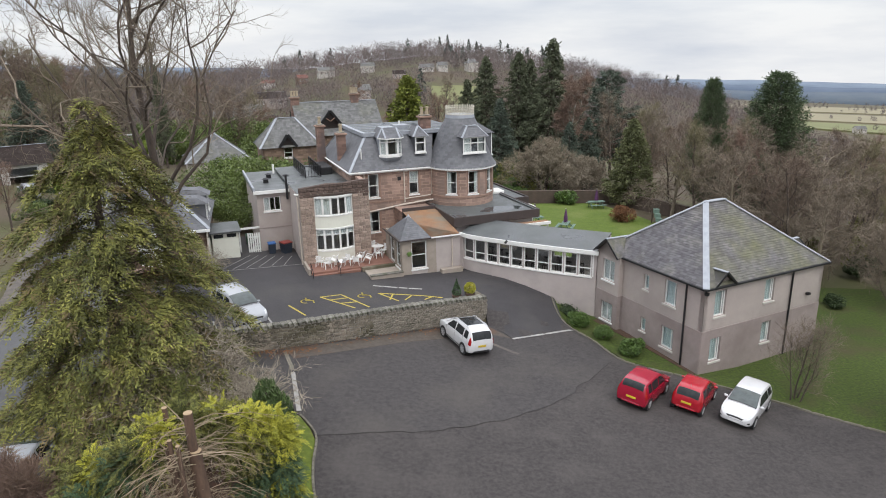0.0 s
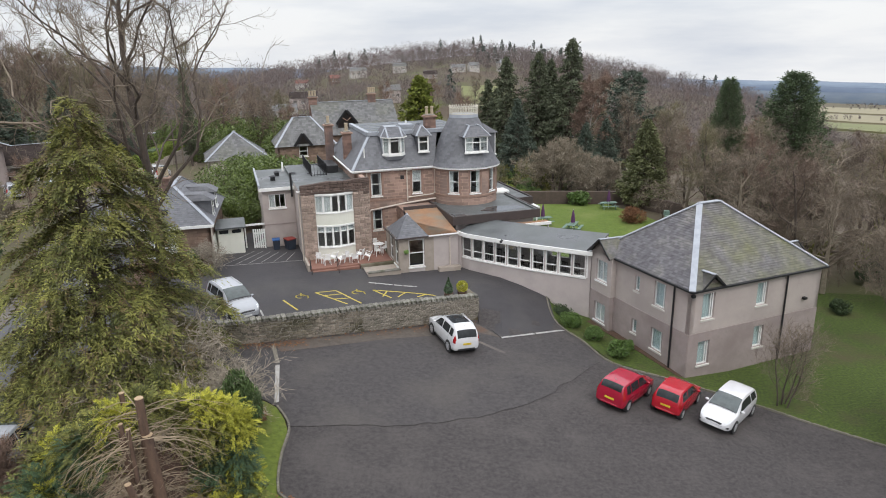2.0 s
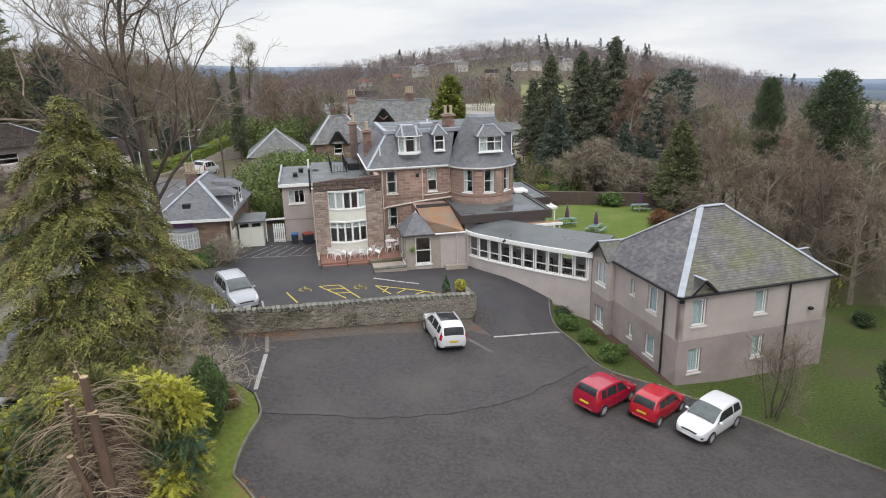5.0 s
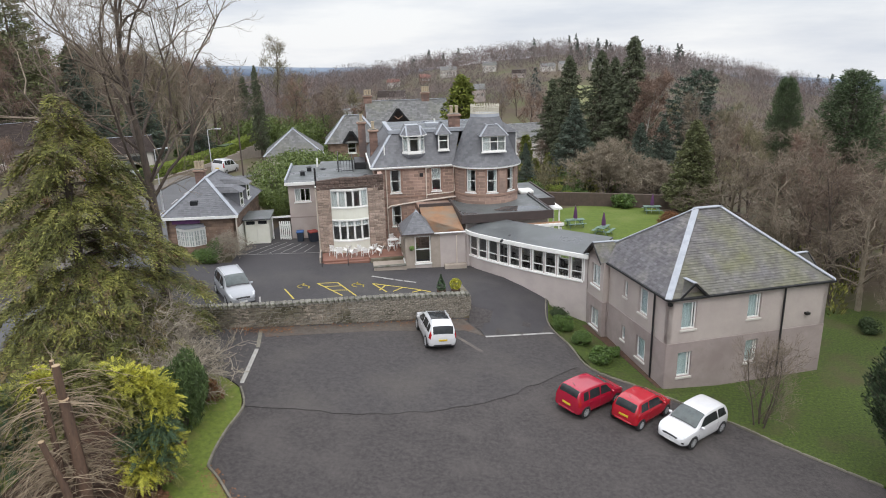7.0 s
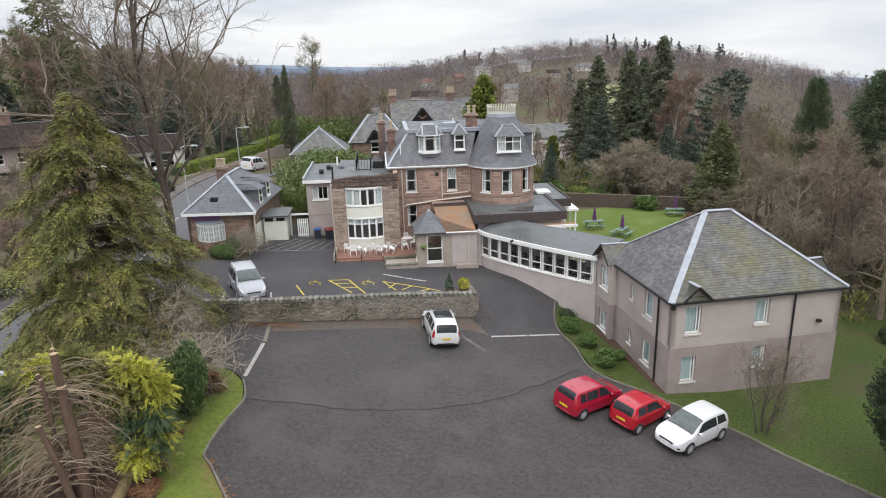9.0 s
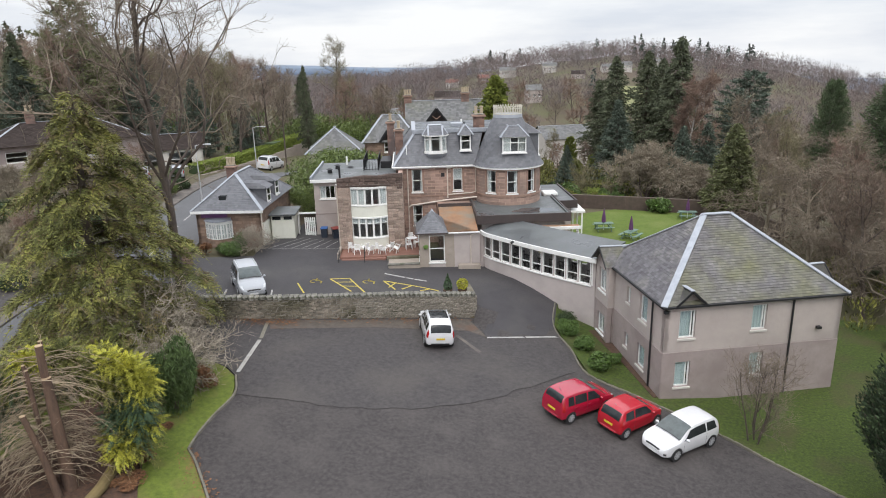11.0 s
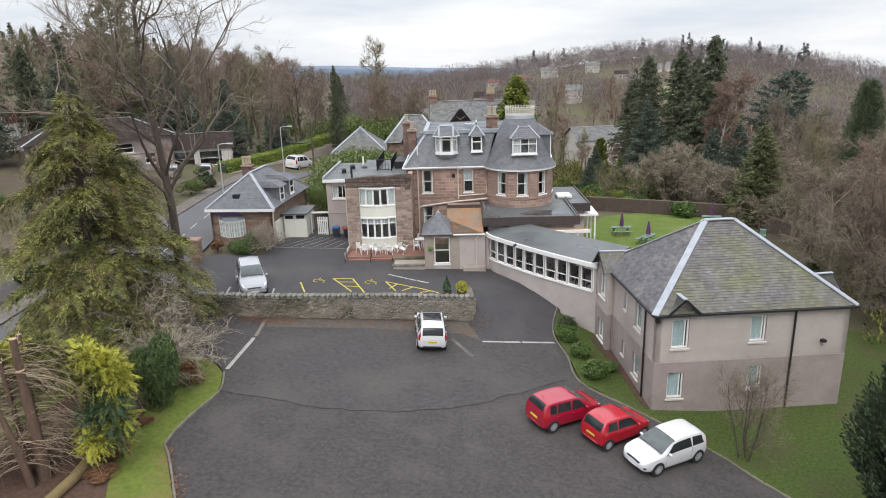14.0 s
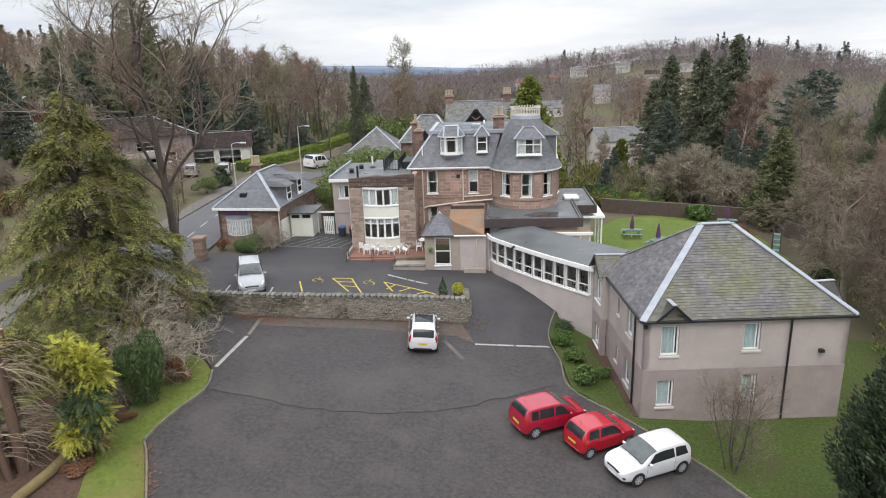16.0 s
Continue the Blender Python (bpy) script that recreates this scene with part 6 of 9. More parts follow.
    def screen(nm, top, base, k0, material):
        """Glass across the car from one pillar to the other."""
        panel(nm, top, base, top, base, k0, 14 - k0, material, 1, 0.008, 5, 12)
    screen("windscreen", .045, .242, 4.22, M_SCREEN)
    screen("rear_window", -.487, -.43, 4.75, M_CARGLASS)
    screen("bonnet_seam", .262, .266, 4.3, M_TRIM)
    screen("scuttle", .238, .256, 4.4, M_TRIM)
    panel("front_grille", .487, .497, .487, .497, 5.2, 8.8, M_TRIM, 1, 0.004, 3, 8)
    for sx in (1, -1):
        for sy in (1, -1):
            wm = Matrix.Translation((sx * wheelbase / 2 - 0.02 * L, sy * (hw - 0.105), wheel_r)) @ pose(0, 0, 0, 90)
            bm = bmesh.new()
            cyl(bm, 0, 0, -0.115, 0.115, wheel_r, None, 24, wm)
            bmesh.ops.bevel(bm, geom=[e for e in bm.edges if len(e.link_faces) == 2 and any(len(f.verts) > 4 for f in e.link_faces)], offset=0.035, segments=2, affect="EDGES")
            wheel = part("wheel", bm, M_TYRE, c, smooth=False)
            bm = bmesh.new()
            cyl(bm, 0, 0, -0.121, 0.121, wheel_r * 0.72, wheel_r * 0.72, 22, wm)
            part("rim", bm, M_RIMD, wheel)
            bm = bmesh.new()
            for k in range(8):
                box(bm, 0.03, -0.022, -0.126, wheel_r * 0.71, 0.022, 0.126, wm @ pose(0, 0, 0, 0, 0, 45 * k))
            cyl(bm, 0, 0, -0.129, 0.129, 0.06, None, 10, wm)
            part("spoked_hub", bm, M_RIM, wheel)
            bm = bmesh.new()
            cyl(bm, 0, 0, -0.108, 0.107, wheel_r + 0.045, None, 24, wm)
            part("wheel_arch", bm, M_TRIM, c)
    part("rear_bumper", bx(-.503 * L, -hw * 0.62, .19 * H, -.46 * L, hw * 0.62, .27 * H, b=0.03), M_TRIM if skirt else body_m, c)
    part("number_plate", bx(.487 * L, -0.26, .22 * H, .503 * L, 0.26, .285 * H, b=0.004), M_PLATEW, c, "plain white plate")
    part("number_plate", bx(-.506 * L, -0.26, .40 * H, -.488 * L, 0.26, .47 * H, b=0.004), M_PLATEY, c, "plain yellow plate")
    bm = bmesh.new()
    q = surf(-.36, 7)
    tube(bm, [q, (q[0] - 0.16, 0, q[2] + 0.16)], 0.008, 5)
    part("aerial", bm, M_TRIM, c)
    if roof_m:
        panel("glass_roof", -.27, .015, -.27, .015, 5.1, 8.9, roof_m, 1, 0.006, 5, 8)
    if rails:
        for sy in (1, -1):
            bm = bmesh.new()
            tube(bm, [(-.36 * L, sy * hw * 0.68, H), (-.32 * L, sy * hw * 0.68, H + 0.05), (.0 * L, sy * hw * 0.68, H + 0.05), (.05 * L, sy * hw * 0.68, H - 0.02)], 0.02, 6)
            part("roof_rail", bm, M_RIM, c)
    return c


def parked(x, y, deg, zf=None):
    """Pose of a car at rest on the sloping ground."""
    zf = zf or ground_z
    h = Vector((math.cos(radians(deg)), math.sin(radians(deg))))
    n = Vector((-h.y, h.x))
    zs = [zf(x + h.x * a + n.x * b, y + h.y * a + n.y * b) for a, b in ((1.2, 0), (-1.2, 0), (0, .7), (0, -.7))]
    fwd = Vector((h.x * 2.4, h.y * 2.4, zs[0] - zs[1])).normalized()
    left = Vector((n.x * 1.4, n.y * 1.4, zs[2] - zs[3])).normalized()
    up = fwd.cross(left).normalized()
    left = up.cross(fwd)
    m = Matrix((fwd, left, up)).transposed().to_4x4()
    m.translation = (x, y, sum(zs) / 4 + 0.035)
    return m


MPV = [(-.5, .34, .52, .52, .74), (-.495, .26, .57, .66, .86), (-.483, .22, .60, .80, .93), (-.462, .20, .615, .915, .965), (-.41, .19, .62, .975, .985), (-.30, .18, .615, 1.0, 1.0), (-.10, .17, .605, 1.0, 1.0), (.05, .17, .595, .97, 1.0),
       (.16, .17, .585, .87, 1.0), (.295, .17, .57, .63, .99), (.37, .18, .55, .58, .97), (.44, .19, .505, .515, .92), (.477, .21, .45, .455, .84), (.494, .25, .39, .39, .70), (.5, .30, .35, .345, .56)]
car("hatchback_car", "white hatchback car parked on asphalt beside the lawn", parked(15.98, 31.42, -129), 3.92, 1.70, 1.48, M_WCAR, 2.49, doors=3, wheel_r=0.31)
car("hatchback_car", "red five-door hatchback car parked on asphalt", parked(11.0, 32.62, 52.5), 3.85, 1.68, 1.52, M_RED, 2.45, MPV)
car("hatchback_car", "small bright red three-door car parked on asphalt", parked(13.62, 32.32, 55), 3.42, 1.62, 1.46, M_RED2, 2.34, doors=3, wheel_r=0.28)
car("suv_car", "white compact crossover car with dark glass roof", parked(1.36, 37.66, 117), 4.25, 1.78, 1.66, M_WCAR, 2.555, roof_m=M_CARGLASS, rails=True, wheel_r=0.35, skirt=True)
car("estate_car", "silver people carrier parked in the upper yard", parked(-12.45, 37.95, -46, YZ), 4.5, 1.85, 1.72, M_SILV, 2.7, MPV, rails=True, wheel_r=0.33)
car("estate_car", "pale silver car parked beside the road", parked(-15.9, 22.0, 103), 4.3, 1.78, 1.6, M_SILV, 2.6, MPV, wheel_r=0.32)
car("van", "white van parked on the road below the hedge", parked(-39.9, 83.0, 95), 5.0, 1.95, 2.0, M_WCAR, 3.0, MPV, wheel_r=0.34)
car("hatchback_car", "grey car parked outside the bungalow", parked(-47.0, 66.0, 130), 4.0, 1.7, 1.5, M_SILV, 2.5)
car("hatchback_car", "blue-grey car parked outside the bungalow", parked(-44.6, 69.2, 130), 4.0, 1.7, 1.5, M_SILV, 2.5)

# ---------------- white plastic garden furniture ----------------
def plastic_chair():
    c = empty("garden_chair", Matrix(), "white plastic garden chair on the terrace", "chair", "terrace chairs")
    part("seat", bx(-0.23, -0.22, 0.40, 0.23, 0.22, 0.435, b=0.012), M_PLAST, c)
    for x in (-0.21, 0.21):
        for y, k in ((-0.2, -1), (0.2, 1)):
            bm = bmesh.new()
            tube(bm, [(x, y, 0.40), (x * 1.15, y + 0.06 * k, 0)], 0.026, 6)
            part("leg", bm, M_PLAST, c)
        bm = bmesh.new()
        tube(bm, [(x * 1.1, -0.2, 0.40), (x * 1.15, -0.2, 0.64), (x * 1.15, 0.22, 0.66)], 0.024, 6)
        part("armrest", bm, M_PLAST, c)
    for k in range(5):
        x = -0.17 + 0.085 * k
        part("back_slat", bx(x - 0.028, 0.21, 0.43, x + 0.028, 0.235, 0.86, pose(0, 0, 0, 0, 0, 0) @ Matrix.Shear("XZ", 4, (0, 0.12)) if False else None), M_PLAST, c)
    part("back_rim", bx(-0.22, 0.205, 0.83, 0.22, 0.245, 0.89, b=0.012), M_PLAST, c)
    return c


def plastic_table():
    t = empty("garden_table", Matrix(), "round white plastic garden table on the terrace", "table", "terrace tables")
    bm = bmesh.new()
    cyl(bm, 0, 0, 0.69, 0.72, 0.45, None, 24)
    part("tabletop", bm, M_PLAST, t)
    for k in range(4):
        a = radians(45 + 90 * k)
        bm = bmesh.new()
        tube(bm, [(0.3 * math.cos(a), 0.3 * math.sin(a), 0.69), (0.36 * math.cos(a), 0.36 * math.sin(a), 0)], 0.028, 6)
        part("leg", bm, M_PLAST, t)
    return t


CH = plastic_chair()
spots = [(-3.75, -3.85, 150, 0), (-3.3, -4.5, 185, 0), (-2.85, -4.0, 240, -18), (-2.35, -4.45, 215, -25), (-1.55, -4.3, 130, 0), (-1.15, -4.6, 165, -22), (-0.75, -4.0, 230, -15), (-0.35, -4.5, 250, -25), (0.85, -3.6, 100, 0), (1.1, -1.9, 20, 0), (1.5, -3.0, -70, 0)]
for i, (u, v, r, tilt) in enumerate(spots):
    m = HM @ T(u, v, 2.052 + (0.05 if tilt else 0)) @ pose(0, 0, 0, tilt, 0, r)
    if i == 0:
        CH.matrix_world = m
    else:
        copy_thing(CH, m)
TB = plastic_table()
TB.matrix_world = HM @ T(1.1, -2.75, 2.052)

# ---------------- bins, gate, store ----------------
def wheelie(m, col, lid, label):
    b = empty("wheelie_bin", m, label, "bin", "wheelie bins")
    bm = bmesh.new()
    v = box(bm, -0.24, -0.28, 0.06, 0.24, 0.28, 0.95)
    for q in v[4:]:
        q.co.x *= 1.2
        q.co.y *= 1.2
    bevel(bm, 0.02)
    part("bin_body", bm, col, b)
    part("lid", bx(-0.31, -0.36, 0.955, 0.31, 0.36, 1.04, b=0.02), lid, b)
    for x in (-0.2, 0.2):
        bm = bmesh.new()
        cyl(bm, 0, 0, -0.03, 0.03, 0.1, None, 14, Matrix.Translation((x, 0.28, 0.1)) @ pose(0, 0, 0, 0, 90))
        part("wheel", bm, M_TYRE, b)


M_BINB = mat("dark_blue_grey_bin", (0.03, 0.04, 0.06), None, 0.5, 3, bump=0.05)
M_BINL = mat("blue_bin_lid", (0.03, 0.12, 0.35), None, 0.5, 3, bump=0.05)
M_BINR = mat("red_bin_lid", (0.28, 0.05, 0.04), None, 0.5, 3, bump=0.05)
M_BING = mat("green_bin", (0.02, 0.08, 0.04), None, 0.5, 3, bump=0.05)
wheelie(HM @ T(-6.6, 1.4, 1.85), M_BINB, M_BINL, "dark wheelie bin with a blue lid")
wheelie(HM @ T(-5.5, 1.2, 1.85, 20) @ Matrix.Diagonal((1.35, 1.2, 1.0, 1)), M_BINB, M_BINR, "large dark bin with a red lid")
wheelie(HM @ T(-8.05, 4.6, 1.9), M_BING, M_BING, "green wheelie bin behind the gate")
gate = empty("wooden_gate", HM @ T(-8.35, 2.05, 1.85, -8), "open white picket gate beside the annexe", "gate")
for k in range(6):
    part("paling", bx(-0.02 + 0.17 * k, -0.012, 0.08, 0.10 + 0.17 * k, 0.012, 1.85, b=0.008), M_WPAINT, gate)
for z in (0.35, 1.45):
    part("rail", bx(-0.02, 0.013, z, 0.95, 0.05, z + 0.1), M_WPAINT, gate)
fence = empty("white_beam", HM @ T(-9.0, 2.3, 0), "white painted beam across the passage", "beam")
part("beam", bx(0, 0, 3.95, 1.7, 0.1, 4.1), M_WPAINT, fence)
part("post", bx(0, 0, 1.8, 0.1, 0.1, 3.95), M_WPAINT, fence)
store = empty("store_shed", HM @ T(-11.1, 1.0, 0), "white painted flat-roofed store with twin doors", "shed")
SB, ST = 1.7, 4.3
part("shed_wall", bx(0, 0.04, SB, 2.0, 3.0, ST - 0.1), M_CREAM, store)
part("shed_door", bx(0.06, -0.01, SB + 0.3, 0.98, 0.035, ST - 0.55), M_CREAM, store)
part("shed_door", bx(1.02, -0.01, SB + 0.3, 1.94, 0.035, ST - 0.55), M_CREAM, store)
for x in (0.14, 1.12):
    part("vent_light", bx(x, -0.02, ST - 0.48, x + 0.7, 0.036, ST - 0.2), M_CARGLASS, store)
part("shed_roof", bx(-0.15, -0.25, ST - 0.099, 2.2, 3.15, ST + 0.03, b=0.02), M_FELT, store)
part("side_panel", bx(-1.5, 0.9, SB, -0.01, 1.0, SB + 2.2), M_CREAM, store)

# ---------------- plant pots on the wall end ----------------
def potted(u, v, kind):
    m = KM @ T(u, v, 0)
    z = yard_z(m.translation.x, m.translation.y) + 0.02
    m.translation.z = z
    p = empty("plant_pot", m, "round dark tub with a clipped evergreen" if kind else "round dark tub with a yellow-green shrub", "potted plant", "tubs by the wall")
    bm = bmesh.new()
    cyl(bm, 0, 0, 0, 0.5, 0.24, 0.33, 16)
    part("tub", bm, M_STUMP, p)
    rng = np.random.default_rng(int(u * 10) + 50)
    n = 900
    d = rng.normal(size=(n, 3))
    d /= np.linalg.norm(d, axis=1)[:, None]
    h = 0.62 if kind else 0.40
    P = d * np.array([0.38, 0.38, h]) * rng.uniform(0.75, 1.05, (n, 1)) + np.array([0, 0, 0.5 + h * 0.8])
    if kind:
        P[:, :2] *= np.clip((1.6 - P[:, 2:3]) / 1.0, 0.1, 1)
    leaf_mesh("foliage", P, d, 0.07, 0.05, rng, M_YEWGR if kind else M_GOLD, p)


def fast_mesh(name, V, Fq, material, parent=None):
    """A mesh from arrays: vertices n x 3, faces m x 4 or m x 3."""
    me = bpy.data.meshes.new(name)
    V, Fq = np.asarray(V, np.float32), np.asarray(Fq, np.int32)
    k = Fq.shape[1]
    me.vertices.add(len(V))
    me.vertices.foreach_set("co", V.ravel())
    me.loops.add(Fq.size)
    me.loops.foreach_set("vertex_index", Fq.ravel())
    me.polygons.add(len(Fq))
    me.polygons.foreach_set("loop_start", np.arange(len(Fq), dtype=np.int32) * k)
    me.polygons.foreach_set("loop_total", np.full(len(Fq), k, np.int32))
    me.update(calc_edges=True)
    me.materials.append(material)
    ob = new(name, me)
    if parent is not None:
        ob.parent = parent
    return ob


def leaf_arrays(P, N, size, width, rng, flat=0.55):
    """Small pointed leaf blades at P, reaching along N with some scatter."""
    n = len(P)
    D = N + rng.normal(scale=flat, size=(n, 3))
    D /= np.linalg.norm(D, axis=1)[:, None] + 1e-9
    S = np.cross(D, rng.normal(size=(n, 3)))
    S /= np.linalg.norm(S, axis=1)[:, None] + 1e-9
    L = size * rng.uniform(0.6, 1.4, (n, 1))
    W = width * rng.uniform(0.6, 1.4, (n, 1))
    V = np.stack([P - D * L * 0.5, P - S * W + D * L * 0.05, P + D * L * 0.5, P + S * W + D * L * 0.05], 1).reshape(-1, 3)
    return V, np.arange(4 * n).reshape(-1, 4)


def leaf_mesh(name, P, N, size, width, rng, material, parent, flat=0.55):
    V, Fq = leaf_arrays(P, N, size, width, rng, flat)
    return fast_mesh(name, V, Fq, material, parent)


potted(-1.75, 0.75, True)
potted(-0.75, 0.75, False)

# ---------------- picnic tables with folded parasols ----------------
M_PICNIC = mat("green_painted_wood", (0.16, 0.24, 0.2), (0.11, 0.17, 0.14), 0.7, 4, bump=0.2)
M_PARASOL = mat("purple_canvas", (0.12, 0.045, 0.13), (0.09, 0.035, 0.1), 0.85, 4, bump=0.2)


def picnic(m):
    t = empty("picnic_table", m, "green wooden picnic bench with folded purple parasol", "picnic table", "garden picnic tables")
    for k in range(5):
        part("table_board", bx(-0.9, -0.36 + 0.148 * k, 0.70, 0.9, -0.36 + 0.148 * k + 0.135, 0.745), M_PICNIC, t)
    for s in (-1, 1):
        for k in range(2):
            y = s * (0.66 + 0.14 * k)
            part("seat_board", bx(-0.9, y - 0.065, 0.42, 0.9, y + 0.065, 0.455), M_PICNIC, t)
        part("cross_rail", bx(s * 0.6 - 0.03, -0.82, 0.34, s * 0.6 + 0.03, 0.82, 0.418), M_PICNIC, t)
        for q in (-1, 1):
            bm = bmesh.new()
            tube(bm, [(s * 0.65, q * 0.2, 0.70), (s * 0.65, q * 0.62, 0.0)], 0.045, 4)
            part("leg", bm, M_PICNIC, t)
    bm = bmesh.new()
    tube(bm, [(0, 0, 0.05), (0, 0, 2.15)], 0.022, 6)
    part("parasol_pole", bm, M_WPAINT, t)
    bm = bmesh.new()
    rings = []
    for r, z in ((0.2, 0.85), (0.19, 1.2), (0.12, 1.7), (0.03, 2.12)):
        rings.append([bm.verts.new((r * (1 if k % 2 else 0.72) * math.cos(k * math.pi / 8), r * (1 if k % 2 else 0.72) * math.sin(k * math.pi / 8), z)) for k in range(16)])
    for a, b in zip(rings, rings[1:]):
        for k in range(16):
            bm.faces.new((a[k], a[(k + 1) % 16], b[(k + 1) % 16], b[k]))
    bm.faces.new(rings[0][::-1])
    bm.faces.new(rings[-1])
    part("parasol_canopy", bm, M_PARASOL, t)
    return t


PT = picnic(T(8.9, 65.0, ground_z(8.9, 65) + 0.09, 20))
for x, y, r in ((11.6, 62.6, 70), (16.6, 72.4, 10)):
    copy_thing(PT, T(x, y, ground_z(x, y) + 0.09, r))
gw_ = empty("garden_wall", Matrix(), "long low stone wall behind the garden lawn", "wall")
for (xa, ya), (xb, yb) in (((3.5, 76.2), (19, 76.2)), ((19, 76.2), (24.5, 66.0))):
    n = int(math.hypot(xb - xa, yb - ya) / 2)
    for k in range(n):
        x, y = lerp(xa, xb, k / n), lerp(ya, yb, k / n)
        L = math.hypot(xb - xa, yb - ya) / n
        part("wall_bay", bx(0, -0.2, -0.3, L, 0.2, 1.5, T(x, y, ground_z(x, y), math.degrees(math.atan2(yb - ya, xb - xa))), b=0.02), M_DKWALL, gw_)
slide = empty("garden_slide", T(20.9, 64.5, ground_z(20.9, 64.5)), "pale green plastic play slide on wooden frame", "slide")
bm = bmesh.new()
for k in range(5):
    t0, t1 = k / 5, (k + 1) / 5
    box(bm, -0.25 , -2.0 + 2.4 * t0, 1.5 * t0 ** 1.2, 0.25, -2.0 + 2.4 * t1, 1.5 * t1 ** 1.2 + 0.06)
part("chute", bm, M_PICNIC, slide)
for x in (-0.3, 0.3):
    part("slide_post", bx(x - 0.05, 0.35, 0, x + 0.05, 0.45, 2.0), M_BARK, slide)

# ---------------- gate pier and lamp posts ----------------
pier = empty("gate_pier", T(-20.0, 40.8, up_z(-20, 0), 20), "square sandstone gate pier with cap", "gate pier")
part("shaft", bx(-0.38, -0.38, -0.3, 0.38, 0.38, 1.7, b=0.02), M_LODGE, pier)
part("cap", bx(-0.48, -0.48, 1.702, 0.48, 0.48, 1.95, b=0.05), M_DRESS, pier)


def lamp_post(x, y, h, ang):
    p = empty("street_lamp", T(x, y, ground_z(x, y), ang), "slim grey street lamp post", "street lamp", "street lamps")
    bm = bmesh.new()
    tube(bm, [(0, 0, -0.2), (0, 0, h * 0.4), (0, 0, h)], 0.09, 8, 0.05)
    part("post", bm, M_RIM, p)
    bm = bmesh.new()
    tube(bm, [(0, 0, h - 0.05), (0.5, 0, h + 0.1), (1.2, 0, h + 0.12)], 0.035, 6)
    part("arm", bm, M_RIM, p)
    part("lantern", bx(1.1, -0.12, h + 0.04, 1.75, 0.12, h + 0.2, b=0.04), M_LAMPW, p)


lamp_post(-38.0, 76.9, 6.4, 10)
lamp_post(-32.0, 58.0, 6.4, 10)
pole = empty("telegraph_pole", T(-36.6, 82.0, ground_z(-36.6, 82)), "dark wooden telegraph pole", "pole")
bm = bmesh.new()
tube(bm, [(0, 0, -0.3), (0, 0, 7.5)], 0.12, 8, 0.09)
part("shaft", bm, M_BARK, pole)


# ---------------- neighbouring houses ----------------
def hip_house(name, label, m, w, d, eave, ridge_z, inset, wall_m, roof_m, wins=(), base=-2.0, over=0.3, chim=(), gable=False, cw=0.35, ch=0.28, cat="house"):
    """A house on its own axes: walls with windows, slated hipped or gabled roof, chimneys."""
    h = empty(name, m, label, cat)
    fw_ = [q for q in wins if q[0] == "f"]
    rw_ = [q for q in wins if q[0] == "r"]
    for L, holes, mm in ((w, [(a, a + ww, z, z + hh) for _, a, ww, z, hh in fw_], T(0, 0, 0)), (d, [(a, a + ww, z, z + hh) for _, a, ww, z, hh in rw_], T(w, 0, 0, 90)), (w, [], T(w, d, 0, 180)), (d, [], T(0, d, 0, -90))):
        bm = bmesh.new()
        wall(bm, L, base, eave, holes, 0.25, mm)
        part("wall", bm, wall_m, h)
        for a, b, c, e in holes:
            window(h, mm @ T(a, 0, c), b - a, e - c, rows=(0.5,), fr=0.08)
    o_ = over
    c0, c1, c2, c3 = (-o_, -o_, eave), (w + o_, -o_, eave), (w + o_, d + o_, eave), (-o_, d + o_, eave)
    if w >= d:
        ra, rb = (0 - o_ if gable else inset, d / 2, ridge_z), (w + o_ if gable else w - inset, d / 2, ridge_z)
        quads = [(c0, c1, rb, ra), (c2, c3, ra, rb)] + ([] if gable else [(c1, c2, rb, rb), (c3, c0, ra, ra)])
    else:
        ra, rb = (w / 2, 0 - o_ if gable else inset, ridge_z), (w / 2, d + o_ if gable else d - inset, ridge_z)
        quads = [(c1, c2, rb, ra), (c3, c0, ra, rb)] + ([] if gable else [(c0, c1, ra, ra), (c2, c3, rb, rb)])
    slate_roof("roof", quads, roof_m, h, cw=cw, ch=ch)
    if gable:
        for k in (0, 1):
            if w >= d:
                tri = [(k * (w - 0.25), q, z) for q, z in ((0, eave), (d, eave), (d / 2, ridge_z - 0.05))]
                off = Vector((0.25, 0, 0))
            else:
                tri = [(q, k * (d - 0.25), z) for q, z in ((0, eave), (w, eave), (w / 2, ridge_z - 0.05))]
                off = Vector((0, 0.25, 0))
            bm = bmesh.new()
            lo_, hi_ = [bm.verts.new(p) for p in tri], [bm.verts.new(Vector(p) + off) for p in tri]
            bm.faces.new(lo_[::-1])
            bm.faces.new(hi_)
            for i in range(3):
                bm.faces.new((lo_[i], lo_[(i + 1) % 3], hi_[(i + 1) % 3], hi_[i]))
            bmesh.ops.recalc_face_normals(bm, faces=bm.faces[:])
            part("gable", bm, wall_m, h)
        flashings(h, [(ra, rb)], 0.3)
    else:
        flashings(h, [(c0, ra), (c1, rb if w >= d else ra), (c2, rb), (c3, ra if w >= d else rb), (ra, rb)], 0.28)
    for x, y, z1, pots in chim:
        chimney(x, y, 1.0, 0.7, eave + 0.5, z1, pots, h)
    return h


# the gate lodge
LGM = T(-22.9, 45.95, 0, 17)
lodge = hip_house("gate_lodge", "single-storey sandstone gate lodge with hipped slate roof", LGM, 5.5, 9.5, 5.2, 7.85, 2.75, M_LODGE, M_SLATE, [], base=1.2, cw=0.26, ch=0.19)


def lodge_bend(p):
    f = max(0.0, min(1.0, (p.x - 0.75) / 2.3))
    return Vector((p.x, p.y - 0.7 * math.sin(math.pi * f), p.z))


